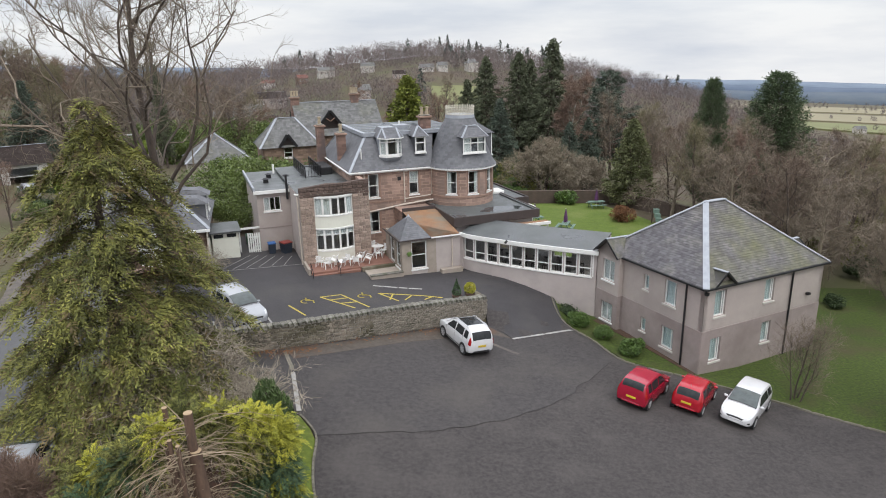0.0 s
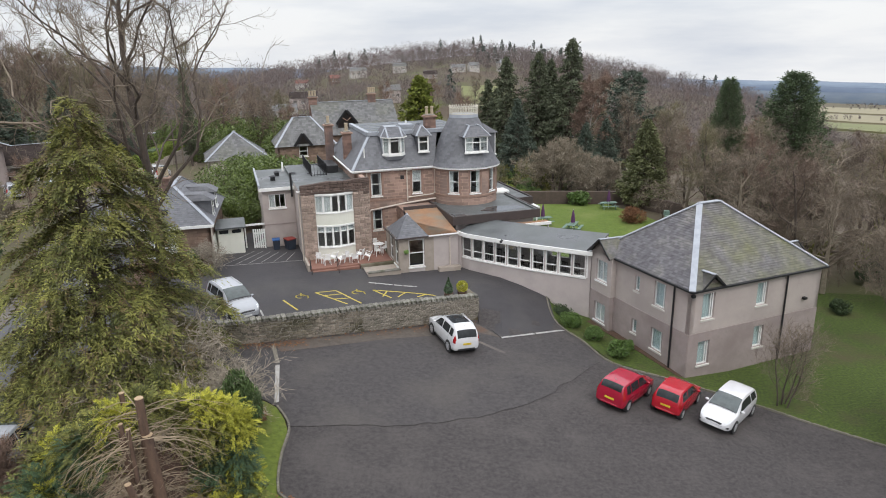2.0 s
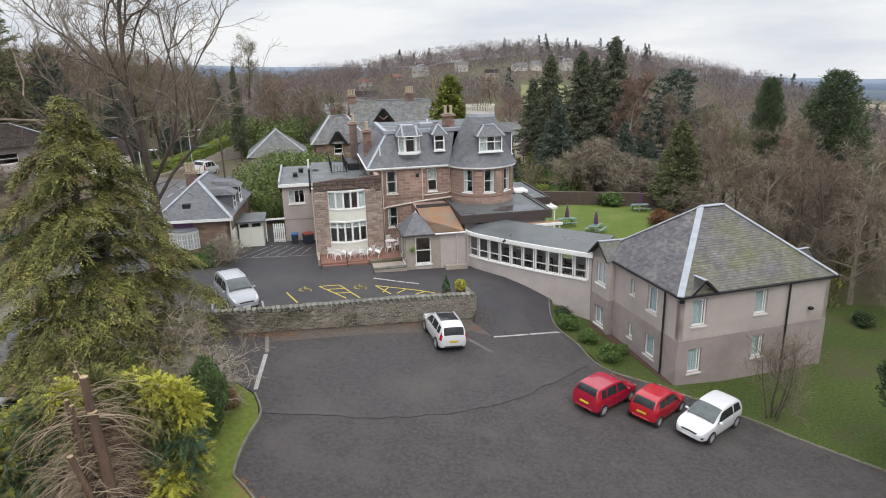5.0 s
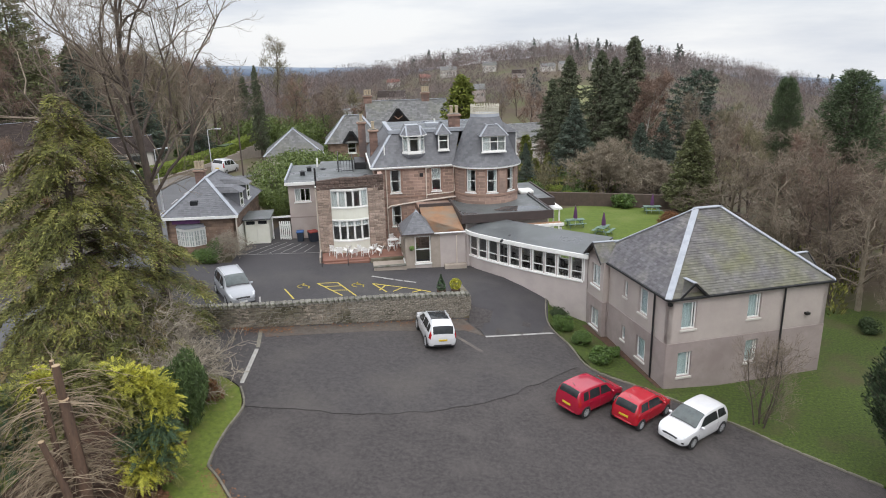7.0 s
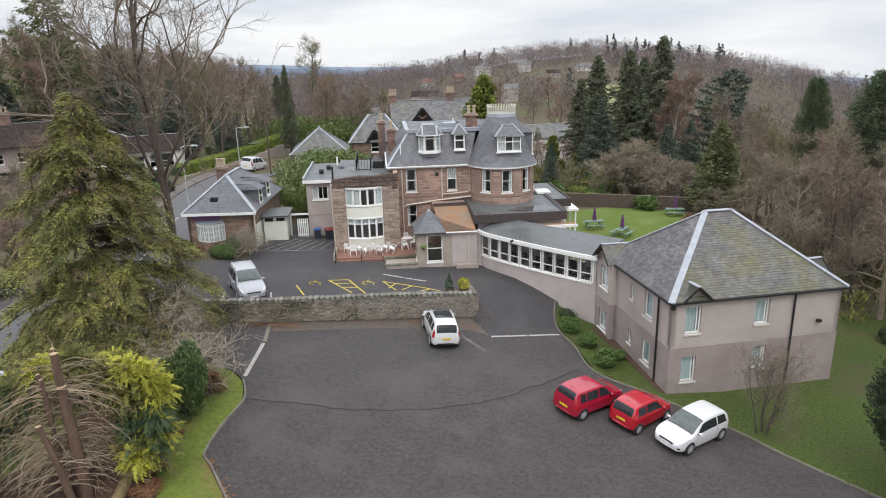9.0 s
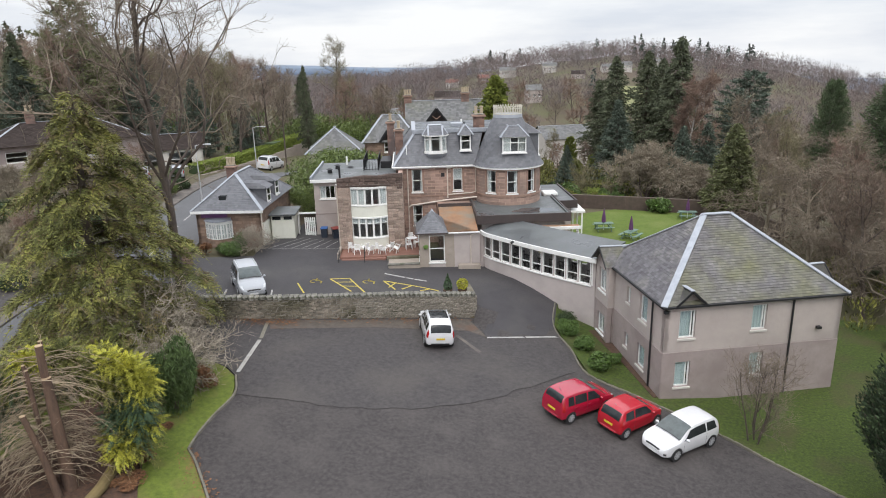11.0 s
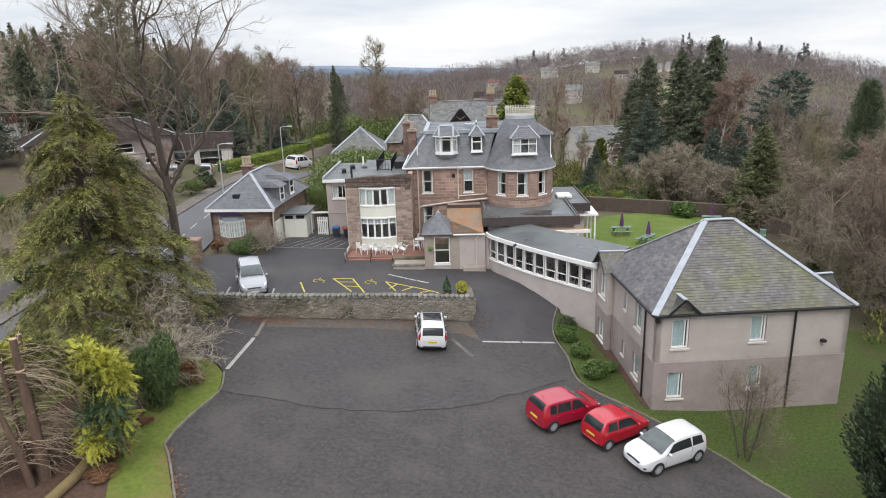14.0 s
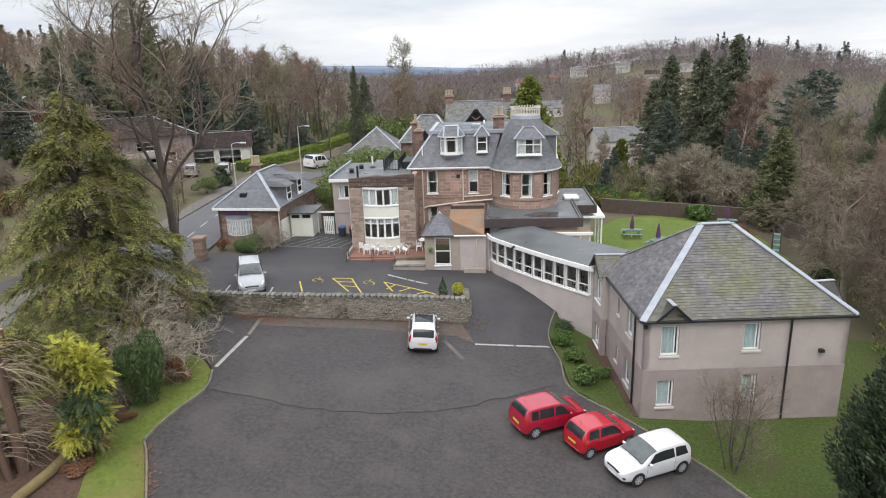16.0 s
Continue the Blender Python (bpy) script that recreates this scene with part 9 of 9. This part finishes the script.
drape("hedge_bank", [(-43.4, 70), (-43.4, 101), (-52, 104), (-52, 70)], M_LITTER, 0.0, 3, zf=lambda x, y: lerp(float(np.interp(y, [72, 80, 89.5, 101], [2.9, 2.85, 3.1, 3.9])) - 0.1, ground_z(x, y), sstep(-46, -52, x)), label="brown bank of litter behind the roadside wall", category="bank", thick=2.0)
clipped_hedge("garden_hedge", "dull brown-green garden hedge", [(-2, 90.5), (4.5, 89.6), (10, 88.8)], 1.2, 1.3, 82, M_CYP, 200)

# bare woodland: a handful of trees, repeated
wood_v = [bare_tree("bare_tree", "leafless woodland tree with reddish twigs" if i % 2 else "leafless grey-brown woodland tree", 90 + i, 12, 4.8, 0.2, 0.2, 10, (5, 4, 10), 0.017, twig=(M_TWIGO, M_TWIGR, M_TWIG, M_TWIGD)[i], lean=0.95, up=0.13, tw=0.0125, tl=1.25, group="bare woodland trees", wander=0.26) for i in range(4)]
tangle = bare_tree("bare_tree", "tangled arching leafless tree by the wing", 97, 10.5, 5.6, 0.24, 0.14, 15, (7, 5, 11), 0.02, bark=M_TWIGP, twig=M_TWIG, lean=0.75, up=-0.10, tw=0.011, tl=1.0, group="bare woodland trees", wander=0.24)
SPOTS = []
rng = np.random.default_rng(7)


def scatter(n, x0, x1, y0, y1, smin, smax, keep, gap=3.0):
    k = tries = 0
    while k < n and tries < n * 40:
        tries += 1
        x, y = rng.uniform(x0, x1), rng.uniform(y0, y1)
        if keep(x, y) and all((x - a) ** 2 + (y - b) ** 2 > gap ** 2 for a, b, *_ in SPOTS):
            SPOTS.append((x, y, rng.uniform(smin, smax)))
            k += 1


scatter(26, 23, 45, 51, 84, 0.72, 0.95, lambda x, y: x > 24 + max(0, (y - 72)) * -0.2 and not (31 < x < 35 and 64 < y < 69))
scatter(14, 30, 50, 36, 66, 0.55, 0.78, lambda x, y: x > 33 + (50 - y) * 0.2, 3.4)
scatter(16, 22, 60, 84, 120, 0.9, 1.1, lambda x, y: x - 1 < 0.5 * y, 4.5)
scatter(30, -88, -46, 66, 135, 1.05, 1.45, lambda x, y: x + 0.55 * y < 12 and not (-52 < x < -38 and y < 80) and not (-92 < x < -66 and 54 < y < 84), 4.5)
scatter(8, -44, -30, 100, 130, 0.9, 1.2, lambda x, y: True, 5)
scatter(18, -30, 20, 112, 190, 0.8, 1.1, lambda x, y: True, 6)
scatter(26, -100, -52, 40, 100, 1.0, 1.35, lambda x, y: x + 0.75 * y < -8 and not (-92 < x < -66 and 52 < y < 86) and not (-68 < x < -34 and 44 < y < 80), 4.5)
def sees_road(x, y):
    """The open view down the road, kept free of trees."""
    az, r = math.degrees(math.atan2(x - 11.5, y - 1)), math.hypot(x - 11.5, y - 1)
    return -41 < az < -28 and r < 112


SPOTS = [q for q in SPOTS if not sees_road(q[0], q[1])]
first = set()
for i, (x, y, s) in enumerate(SPOTS):
    v = 0 if x > 31 and y < 70 and i % 3 else i % 4
    if v not in first:
        first.add(v)
        put(wood_v[v], x, y, i * 67, s)
    else:
        copy_at(wood_v[v], x, y, i * 67, s, s * (0.9 + 0.2 * ((i * 7) % 5) / 5))
put(tangle, 25.5, 56.5, 0, 1.0)
for x, y, r, s in ((29.5, 50.5, 80, 0.9), (31, 56, 170, 1.05), (27.8, 62.0, 250, 1.05), (33.5, 46.0, 40, 0.8), (23.4, 67.5, 140, 0.9), (36, 42, 300, 0.75), (-19.5, 52.5, 10, 0.0)):
    if s:
        copy_at(tangle, x, y, r, s)
for x, y, r, s in ((35.0, 53, 10, 1.0), (29.0, 46.5, 80, 0.55), (38, 47, 40, 0.9), (24.2, 59.5, 60, 0.7), (30.5, 59.5, 60, 0.9), (36, 38, 30, 0.8), (40, 34, 30, 1.0)):
    copy_at(low_evergreen, x, y, r, s)
# trees and scrub behind the bungalow and beside the road
for i, (x, y, s) in enumerate(((-36, 44, 1.0), (-40, 49, 1.1), (-43, 54, 1.0), (-47, 58, 0.9), (-46, 47, 1.2), (-52, 52, 1.1), (-50, 44, 1.3), (-57, 47, 1.2), (-39.5, 63.5, 0.8), (-42, 58, 0.7), (-60, 50, 1.0), (-34, 39, 1.0))):
    copy_at((low_evergreen, grey_bush, rus, grey_bush)[i % 4], x, y, i * 73, s * (1.0, 0.45, 1.6, 0.5)[i % 4])
for i, (x, y, s) in enumerate(((-37, 50, 0.5), (-38, 56, 0.55), (-45, 83, 1.15), (-58, 82, 1.3), (-27, 45, 0.4), (-30, 36, 0.45), (-32, 42, 0.5), (-66, 80, 1.2), (-44, 50, 0.6), (-47.5, 55, 0.6), (-41, 46, 0.55), (-50, 59, 0.55), (-54, 90, 1.2), (-55, 99, 1.2), (-52, 105, 1.2), (-58, 95, 1.3))):
    copy_at(wood_v[i % 4], x, y, i * 91, s)
for i, (x, y, s) in enumerate(((-38.5, 60, 1.0), (-35, 46, 0.9), (-30, 39, 0.8), (-45, 52, 1.1), (-42, 46, 1.0), (-44, 68, 0.8), (-52, 46, 1.0), (-27.5, 32.5, 0.7))):
    copy_at(low_evergreen if i % 2 else rhodo, x, y, i * 60, s * (1.0 if i % 2 else 0.5))
for i, (x, y, s) in enumerate(((-5.5, 99, 0.55), (-1.0, 97, 0.5), (-8.5, 104, 0.6), (2.5, 103, 0.5), (-3.5, 106, 0.6))):
    copy_at(wood_v[i % 4], x, y, i * 77, s)
round_tree = copy_at(wood_v[0], -82, 182, 30, 1.9)
copy_at(wood_v[2], -60, 150, 30, 1.4)


# far woods: whole hillsides of small brushy crowns
def far_woods(name, label, material, n, az0, az1, r0, r1, h0, h1, seed, quads=26, kind_leaf=(1.0, 0.16), cone=False, keep=None):
    rng = np.random.default_rng(seed)
    V, k = [], 0
    P, N, S = [], [], []
    for _ in range(n):
        az, r = rng.uniform(az0, az1), math.sqrt(rng.uniform(r0 ** 2, r1 ** 2))
        x, y = 9 + r * math.sin(radians(az)), 2 + r * math.cos(radians(az))
        if keep and not keep(az, r, x, y):
            continue
        z, h = ground_z(x, y), rng.uniform(h0, h1)
        f = rng.random((quads, 1))
        if cone:
            rad = h * 0.24 * (1 - f) ** 0.8
            zz = z + h * (0.05 + 0.95 * f)
        else:
            rad = h * 0.36 * np.sqrt(np.clip(1 - (2 * (f - 0.25) / 1.5 - 0.2) ** 2, 0.02, 1))
            zz = z + h * (0.18 + 0.82 * f)
        a = rng.uniform(0, 6.283, (quads, 1))
        q = np.sqrt(rng.random((quads, 1)))
        P.append(np.concatenate([x + rad * q * np.cos(a), y + rad * q * np.sin(a), zz], 1))
        N.append(np.concatenate([np.cos(a) * 0.6, np.sin(a) * 0.6, np.full_like(a, -0.2 if cone else 1.1)], 1))
    V_, F_ = leaf_arrays(np.concatenate(P), np.concatenate(N), kind_leaf[0], kind_leaf[1], rng, 0.35)
    ob = fast_mesh(name, V_, F_, material)
    return tagged(ob, label, "woodland", kind="stuff")


def clear_of_houses(az, r):
    return all(abs(az - a) > 210 / q or not q - 16 < r < q + 5 for a, q in FAR_H)


open_ground = lambda az, r, x, y: clear_of_houses(az, r) and not (-4.2 < az < 0.6 and 176 < r < 226) and not (-20 < az < -4 and r < 190 and noise.noise((x / 25, y / 25, 8)) > 0.05) and noise.noise((x / 40, y / 40, 3)) > -0.4
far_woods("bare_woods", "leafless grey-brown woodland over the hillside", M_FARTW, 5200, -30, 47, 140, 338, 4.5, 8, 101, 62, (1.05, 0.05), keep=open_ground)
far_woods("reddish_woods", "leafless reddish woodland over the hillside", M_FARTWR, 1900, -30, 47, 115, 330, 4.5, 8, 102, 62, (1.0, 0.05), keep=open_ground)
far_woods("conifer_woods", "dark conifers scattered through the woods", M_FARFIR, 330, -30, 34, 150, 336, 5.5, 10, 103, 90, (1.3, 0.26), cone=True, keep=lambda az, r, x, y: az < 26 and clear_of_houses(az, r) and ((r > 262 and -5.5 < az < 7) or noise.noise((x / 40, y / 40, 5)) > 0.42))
far_woods("left_woods", "leafless woodland on the rising ground by the road", M_TWIGP, 300, -72, -36, 100, 380, 6, 10, 104, 90, (1.8, 0.05), keep=lambda az, r, x, y: r > 118 or not -45 < az < -28)
far_woods("reddish_left_woods", "reddish leafless woodland on the rising ground", M_TWIGR, 360, -72, -34, 118, 380, 6, 10, 109, 90, (1.8, 0.05))


def off_road(x, y):
    return all((x - a) ** 2 + (y - b) ** 2 > 60 for a, b in ROAD) and not (-66 < x < -36 and 44 < y < 82) and not (-90 < x < -70 and 54 < y < 86)


far_woods("winter_scrub", "tangled brown scrub along the road banks", M_TWIGO, 700, -75, -24, 62, 190, 1.5, 4.5, 110, 60, (0.9, 0.04), keep=lambda az, r, x, y: off_road(x, y) and not (r < 100 and az > -44))
far_woods("evergreen_scrub", "dark evergreen undergrowth on the road banks", M_LAUREL, 260, -75, -26, 66, 190, 1.2, 3.2, 111, 90, (0.5, 0.12), keep=lambda az, r, x, y: off_road(x, y) and not (r < 104 and az > -42))
far_woods("left_conifers", "dark conifers on the rising ground", M_FIR, 130, -72, -42, 95, 380, 7, 12, 105, 150, (1.5, 0.28), cone=True, keep=lambda az, r, x, y: off_road(x, y) and noise.noise((x / 45, y / 45, 9)) > -0.05)
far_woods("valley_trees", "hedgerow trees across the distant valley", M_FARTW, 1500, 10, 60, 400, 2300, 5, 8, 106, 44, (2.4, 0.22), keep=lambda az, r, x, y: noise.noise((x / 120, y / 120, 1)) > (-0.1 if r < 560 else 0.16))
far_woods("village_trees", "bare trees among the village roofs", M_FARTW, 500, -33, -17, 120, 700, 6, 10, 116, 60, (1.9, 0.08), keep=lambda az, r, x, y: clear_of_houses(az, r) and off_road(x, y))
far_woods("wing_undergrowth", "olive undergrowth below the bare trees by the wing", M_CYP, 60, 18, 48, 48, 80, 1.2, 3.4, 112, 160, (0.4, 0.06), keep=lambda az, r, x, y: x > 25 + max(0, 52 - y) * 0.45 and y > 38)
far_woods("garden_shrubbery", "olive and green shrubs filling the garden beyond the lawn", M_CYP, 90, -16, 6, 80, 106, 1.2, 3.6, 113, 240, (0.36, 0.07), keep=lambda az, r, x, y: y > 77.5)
far_woods("winter_shrubbery", "bare pale shrubs filling the garden beyond the lawn", M_TWIGO, 80, -16, 8, 82, 110, 2.0, 4.5, 114, 200, (0.9, 0.025), keep=lambda az, r, x, y: y > 77.5)
far_woods("roadside_scrub", "low winter scrub on the banks near the bungalow", M_TWIGO, 170, -64, -40, 46, 84, 0.8, 2.4, 115, 70, (0.6, 0.04), keep=lambda az, r, x, y: all((x - a) ** 2 + (y - b) ** 2 > 34 for a, b in ROAD) and x < -25 and off_road(x, y))
# fields in the valley and the far moors
for i, (az0, az1, r0, r1, mt, lb) in enumerate(((25, 40, 640, 800, M_FIELD2, "green valley field"), (22, 42, 860, 1150, M_FIELD, "pale stubble valley field"), (20, 33, 1250, 1700, M_FIELD, "pale distant stubble field"), (33.5, 48, 1250, 1900, M_FIELD2, "distant green field"), (-4.0, 0.4, 180, 224, M_FIELD2, "grassy clearing on the hillside"))):
    pts = [(9 + r * math.sin(radians(a)), 2 + r * math.cos(radians(a))) for r, a in ((r0, az0), (r0, az1), (r1, az1), (r1, az0))]
    drape("field", pts, mt, 1.5 if r0 > 400 else 0.4, 40 if r0 > 400 else 8, label=lb, category="field", thick=2.0)
# painted haze: each ridge further off takes a paler blue
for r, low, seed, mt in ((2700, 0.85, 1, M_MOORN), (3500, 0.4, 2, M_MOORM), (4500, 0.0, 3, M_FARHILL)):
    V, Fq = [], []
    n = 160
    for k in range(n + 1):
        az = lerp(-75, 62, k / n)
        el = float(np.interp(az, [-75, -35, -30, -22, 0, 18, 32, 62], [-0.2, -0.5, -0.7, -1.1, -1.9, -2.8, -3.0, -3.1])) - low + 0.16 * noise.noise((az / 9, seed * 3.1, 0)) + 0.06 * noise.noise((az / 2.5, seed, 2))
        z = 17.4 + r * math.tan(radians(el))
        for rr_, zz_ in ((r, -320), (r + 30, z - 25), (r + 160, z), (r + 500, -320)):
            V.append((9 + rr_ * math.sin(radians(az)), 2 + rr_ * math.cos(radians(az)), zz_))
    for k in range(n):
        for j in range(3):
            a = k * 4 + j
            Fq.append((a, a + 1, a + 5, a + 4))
    tagged(fast_mesh("backdrop_hills", V, Fq, mt), "distant hills with blue haze in their colour", "hills", kind="structure")


# the open seam along the edge of the newer asphalt
def asphalt_crack():
    V, Fq = [], []
    pts = offset_line(CRACK, 0.0)
    for k, ((xa, ya), (xb, yb)) in enumerate(zip(offset_line(CRACK, 0.02), offset_line(CRACK, -0.03))):
        f = 0.5 + 0.9 * abs(noise.noise((k * 0.37, 3, 1)))
        x, y = pts[k]
        V += [(lerp(x, xa, f), lerp(y, ya, f), near_z(x, y) + 0.024), (lerp(x, xb, f), lerp(y, yb, f), near_z(x, y) + 0.021)]
    for k in range(len(pts) - 1):
        Fq.append((2 * k, 2 * k + 1, 2 * k + 3, 2 * k + 2))
    tagged(fast_mesh("asphalt_crack", V, Fq, M_SEAM), "dark ragged crack across the car park asphalt", "crack", kind="structure")


asphalt_crack()


# wind-blown leaves along the foot of the wall and the edge of the bed
def fallen_leaves():
    rng = np.random.default_rng(77)
    spots = []
    for x0, y0, x1, y1, sp, n in ((-15.5, 31.9, 2.2, 40.9, 0.35, 260), (-10.4, 34.3, -7.6, 35.4, 0.4, 160), (-4.6, 22.0, -1.4, 19.3, 0.3, 200)):
        f = rng.random(n)
        spots.append(np.stack([x0 + (x1 - x0) * f + rng.normal(scale=sp, size=n), y0 + (y1 - y0) * f - np.abs(rng.normal(scale=sp, size=n))], 1))
    P = np.concatenate(spots)
    z = np.array([near_z(x, y) for x, y in P]) + 0.06
    a = rng.uniform(0, 6.283, len(P))
    L, W_ = rng.uniform(0.05, 0.10, (len(P), 1)), rng.uniform(0.03, 0.06, (len(P), 1))
    c = np.stack([P[:, 0], P[:, 1], z], 1)
    d = np.stack([np.cos(a), np.sin(a), rng.normal(scale=0.15, size=len(P))], 1)
    sd = np.stack([-np.sin(a), np.cos(a), rng.normal(scale=0.15, size=len(P))], 1)
    V = np.stack([c - d * L, c - sd * W_, c + d * L, c + sd * W_], 1).reshape(-1, 3)
    tagged(fast_mesh("fallen_leaves", V, np.arange(4 * len(P)).reshape(-1, 4), M_RUSSET), "scattered russet fallen leaves on the asphalt", "leaves", kind="stuff")


fallen_leaves()


# ---------------- separate stones, kerbs and copes ----------------
def stone_mesh(name, material, seed, lx, ly, lz, rough=0.12):
    """One rough stone block, about 28 triangles."""
    rng = random.Random(seed)
    bm = bmesh.new()
    box(bm, -lx / 2, -ly / 2, -lz / 2, lx / 2, ly / 2, lz / 2)
    bmesh.ops.bevel(bm, geom=list(bm.edges), offset=min(lx, lz) * 0.14, segments=1, affect="EDGES")
    for v in bm.verts:
        v.co += Vector((rng.uniform(-1, 1) * lx, rng.uniform(-1, 1) * ly * 0.6, rng.uniform(-1, 1) * lz)) * rough * 0.5
    me = bpy.data.meshes.new(name)
    bm.to_mesh(me)
    bm.free()
    me.materials.append(material)
    return me


def piece(name, me, parent, m):
    ob = new(name, me)
    ob.parent = parent
    ob.matrix_local = m
    return ob


rng = random.Random(3)
WALL_STONES = [stone_mesh("stone", M_WALLST, i, 1, 1, 1, 0.24) for i in range(8)]
COPES = [stone_mesh("cope_stone", M_COPE, 20 + i, 1, 1, 1) for i in range(5)]
JV, JF = [], []
ROWS_ = 10
for row in range(ROWS_):
    a = -21.3 + rng.uniform(0, 0.2)
    while a < -0.12:
        w = min(rng.uniform(0.15, 0.42), -0.02 - a)
        c = a + w / 2
        zf, zt = wall_foot(c), wall_top(c)
        h = (zt - zf) / ROWS_
        slope = math.degrees(math.atan2(wall_line(c + 0.2) - wall_line(c - 0.2), 0.4))
        m = pose(c, wall_line(c) + 0.06, zf + (row + 0.5) * h + rng.uniform(-0.04, 0.04), 0, rng.uniform(-8, 8), slope) @ Matrix.Diagonal((w - 0.02, 0.13 + rng.uniform(0, 0.07), h * rng.uniform(0.6, 1.15), 1))
        me = rng.choice(WALL_STONES)
        if a > -8.2:
            piece("stone", me, ret, m)
        else:
            k = len(JV)
            JV += [m @ v.co for v in me.vertices]
            JF += [tuple(i + k for i in q.vertices) for q in me.polygons]
        a += w
raw("rubble_stonework", JV, JF, M_WALLST2, ret)["kind"] = "stuff"
for row in range(6):
    zf, zt = wall_foot(0), wall_top(0)
    h = (zt - zf) / 6
    piece("stone", WALL_STONES[row], ret, pose(0.02, 0.03, zf + (row + 0.5) * h, 0, 0, 90) @ Matrix.Diagonal((0.36, 0.14, h - 0.03, 1)))
a = -21.4
while a < -0.05:
    w = min(rng.uniform(0.26, 0.46), 0.0 - a)
    c = a + w / 2
    slope = math.degrees(math.atan2(wall_line(c + 0.2) - wall_line(c - 0.2), 0.4))
    piece("cope_stone", rng.choice(COPES), ret, pose(c, wall_line(c) + 0.22, wall_top(c) + 0.10, rng.uniform(-4, 4), rng.uniform(-4, 4), slope) @ Matrix.Diagonal((w - 0.025, 0.56, 0.24 + rng.uniform(-0.03, 0.05), 1)))
    a += w
# stones of the bay block's face
BAY_STONES = [stone_mesh("stone", M_BAYST, 40 + i, 1, 1, 1, 0.07) for i in range(6)]
BAY_DARK = [stone_mesh("stone", M_BAYDK, 50 + i, 1, 1, 1, 0.1) for i in range(4)]
z = 2.08
while z < 8.1:
    h = rng.uniform(0.19, 0.27)
    u = B0
    while u < B1 - 0.05:
        top_here = float(np.interp(u + 0.2, [B0, -3.6, -2.6, -1.5, -0.6, B1], [7.88, 7.98, 8.1, 8.03, 8.14, 8.18]))
        w = min(rng.uniform(0.26, 0.58), B1 - u)
        if BWX - 0.02 < u + w and u < BWX + BWW + 0.02 and z < 7.36:
            if u < BWX - 0.12:
                w = BWX - 0.03 - u
            else:
                u = max(u, BWX + BWW + 0.03) if u + w > BWX + BWW else BWX + BWW + 0.03
                w = min(rng.uniform(0.34, 0.6), B1 - u)
        if z + h * 0.7 < top_here and w > 0.1:
            dark = z > 7.15 or (z > 6.9 and rng.random() < 0.4)
            piece("stone", rng.choice(BAY_DARK if dark else BAY_STONES), bay, pose(u + w / 2, BV - 0.005, z + h / 2) @ Matrix.Diagonal((w - 0.025, 0.11 + rng.uniform(0, 0.05), h - 0.022, 1)))
        u += w
    z += h
# kerb stones along the grass
KERB = [stone_mesh("kerb_stone", M_KERB, 60 + i, 1, 1, 1, 0.05) for i in range(3)]
kerbs = empty("kerb", Matrix(), "worn concrete kerb along the car park edge", "kerb", kind="structure")


def kerb_run(line, w=0.14, h=0.2, lift=0.07):
    pts = smooth_line(line, 5)
    run = 0.0
    for (xa, ya), (xb, yb) in zip(pts, pts[1:]):
        L = math.hypot(xb - xa, yb - ya)
        n = max(1, round(L / 0.9))
        for k in range(n):
            x, y = lerp(xa, xb, (k + 0.5) / n), lerp(ya, yb, (k + 0.5) / n)
            s = math.degrees(math.atan2(ground_z(xb, yb) - ground_z(xa, ya), L))
            piece("kerb_stone", rng.choice(KERB), kerbs, pose(x, y, ground_z(x, y) + lift - h / 2 + 0.06, 0, -s, math.degrees(math.atan2(yb - ya, xb - xa))) @ Matrix.Diagonal((L / n - 0.012, w, h, 1)))


kerb_run([(-6.6, 28.1), (-5.85, 27.1), (-5.45, 26.2), (-5.25, 24.5), (-4.95, 23.0), (-4.62, 21.95), (-4.5, 21.75), (-4.3, 21.6), (-3.74, 21.2), (-2.24, 19.9), (1.45, 16.55), (4.45, 13.85), (5.9, 9)], 0.11)
kerb_run([(23.65, 28.85), (20.25, 31.35), (18.05, 33.15), (14.25, 35.15), (11.05, 36.65), (9.65, 39.45), (8.05, 42.2), (7.7, 45.2)], 0.09, 0.2, 0.03)
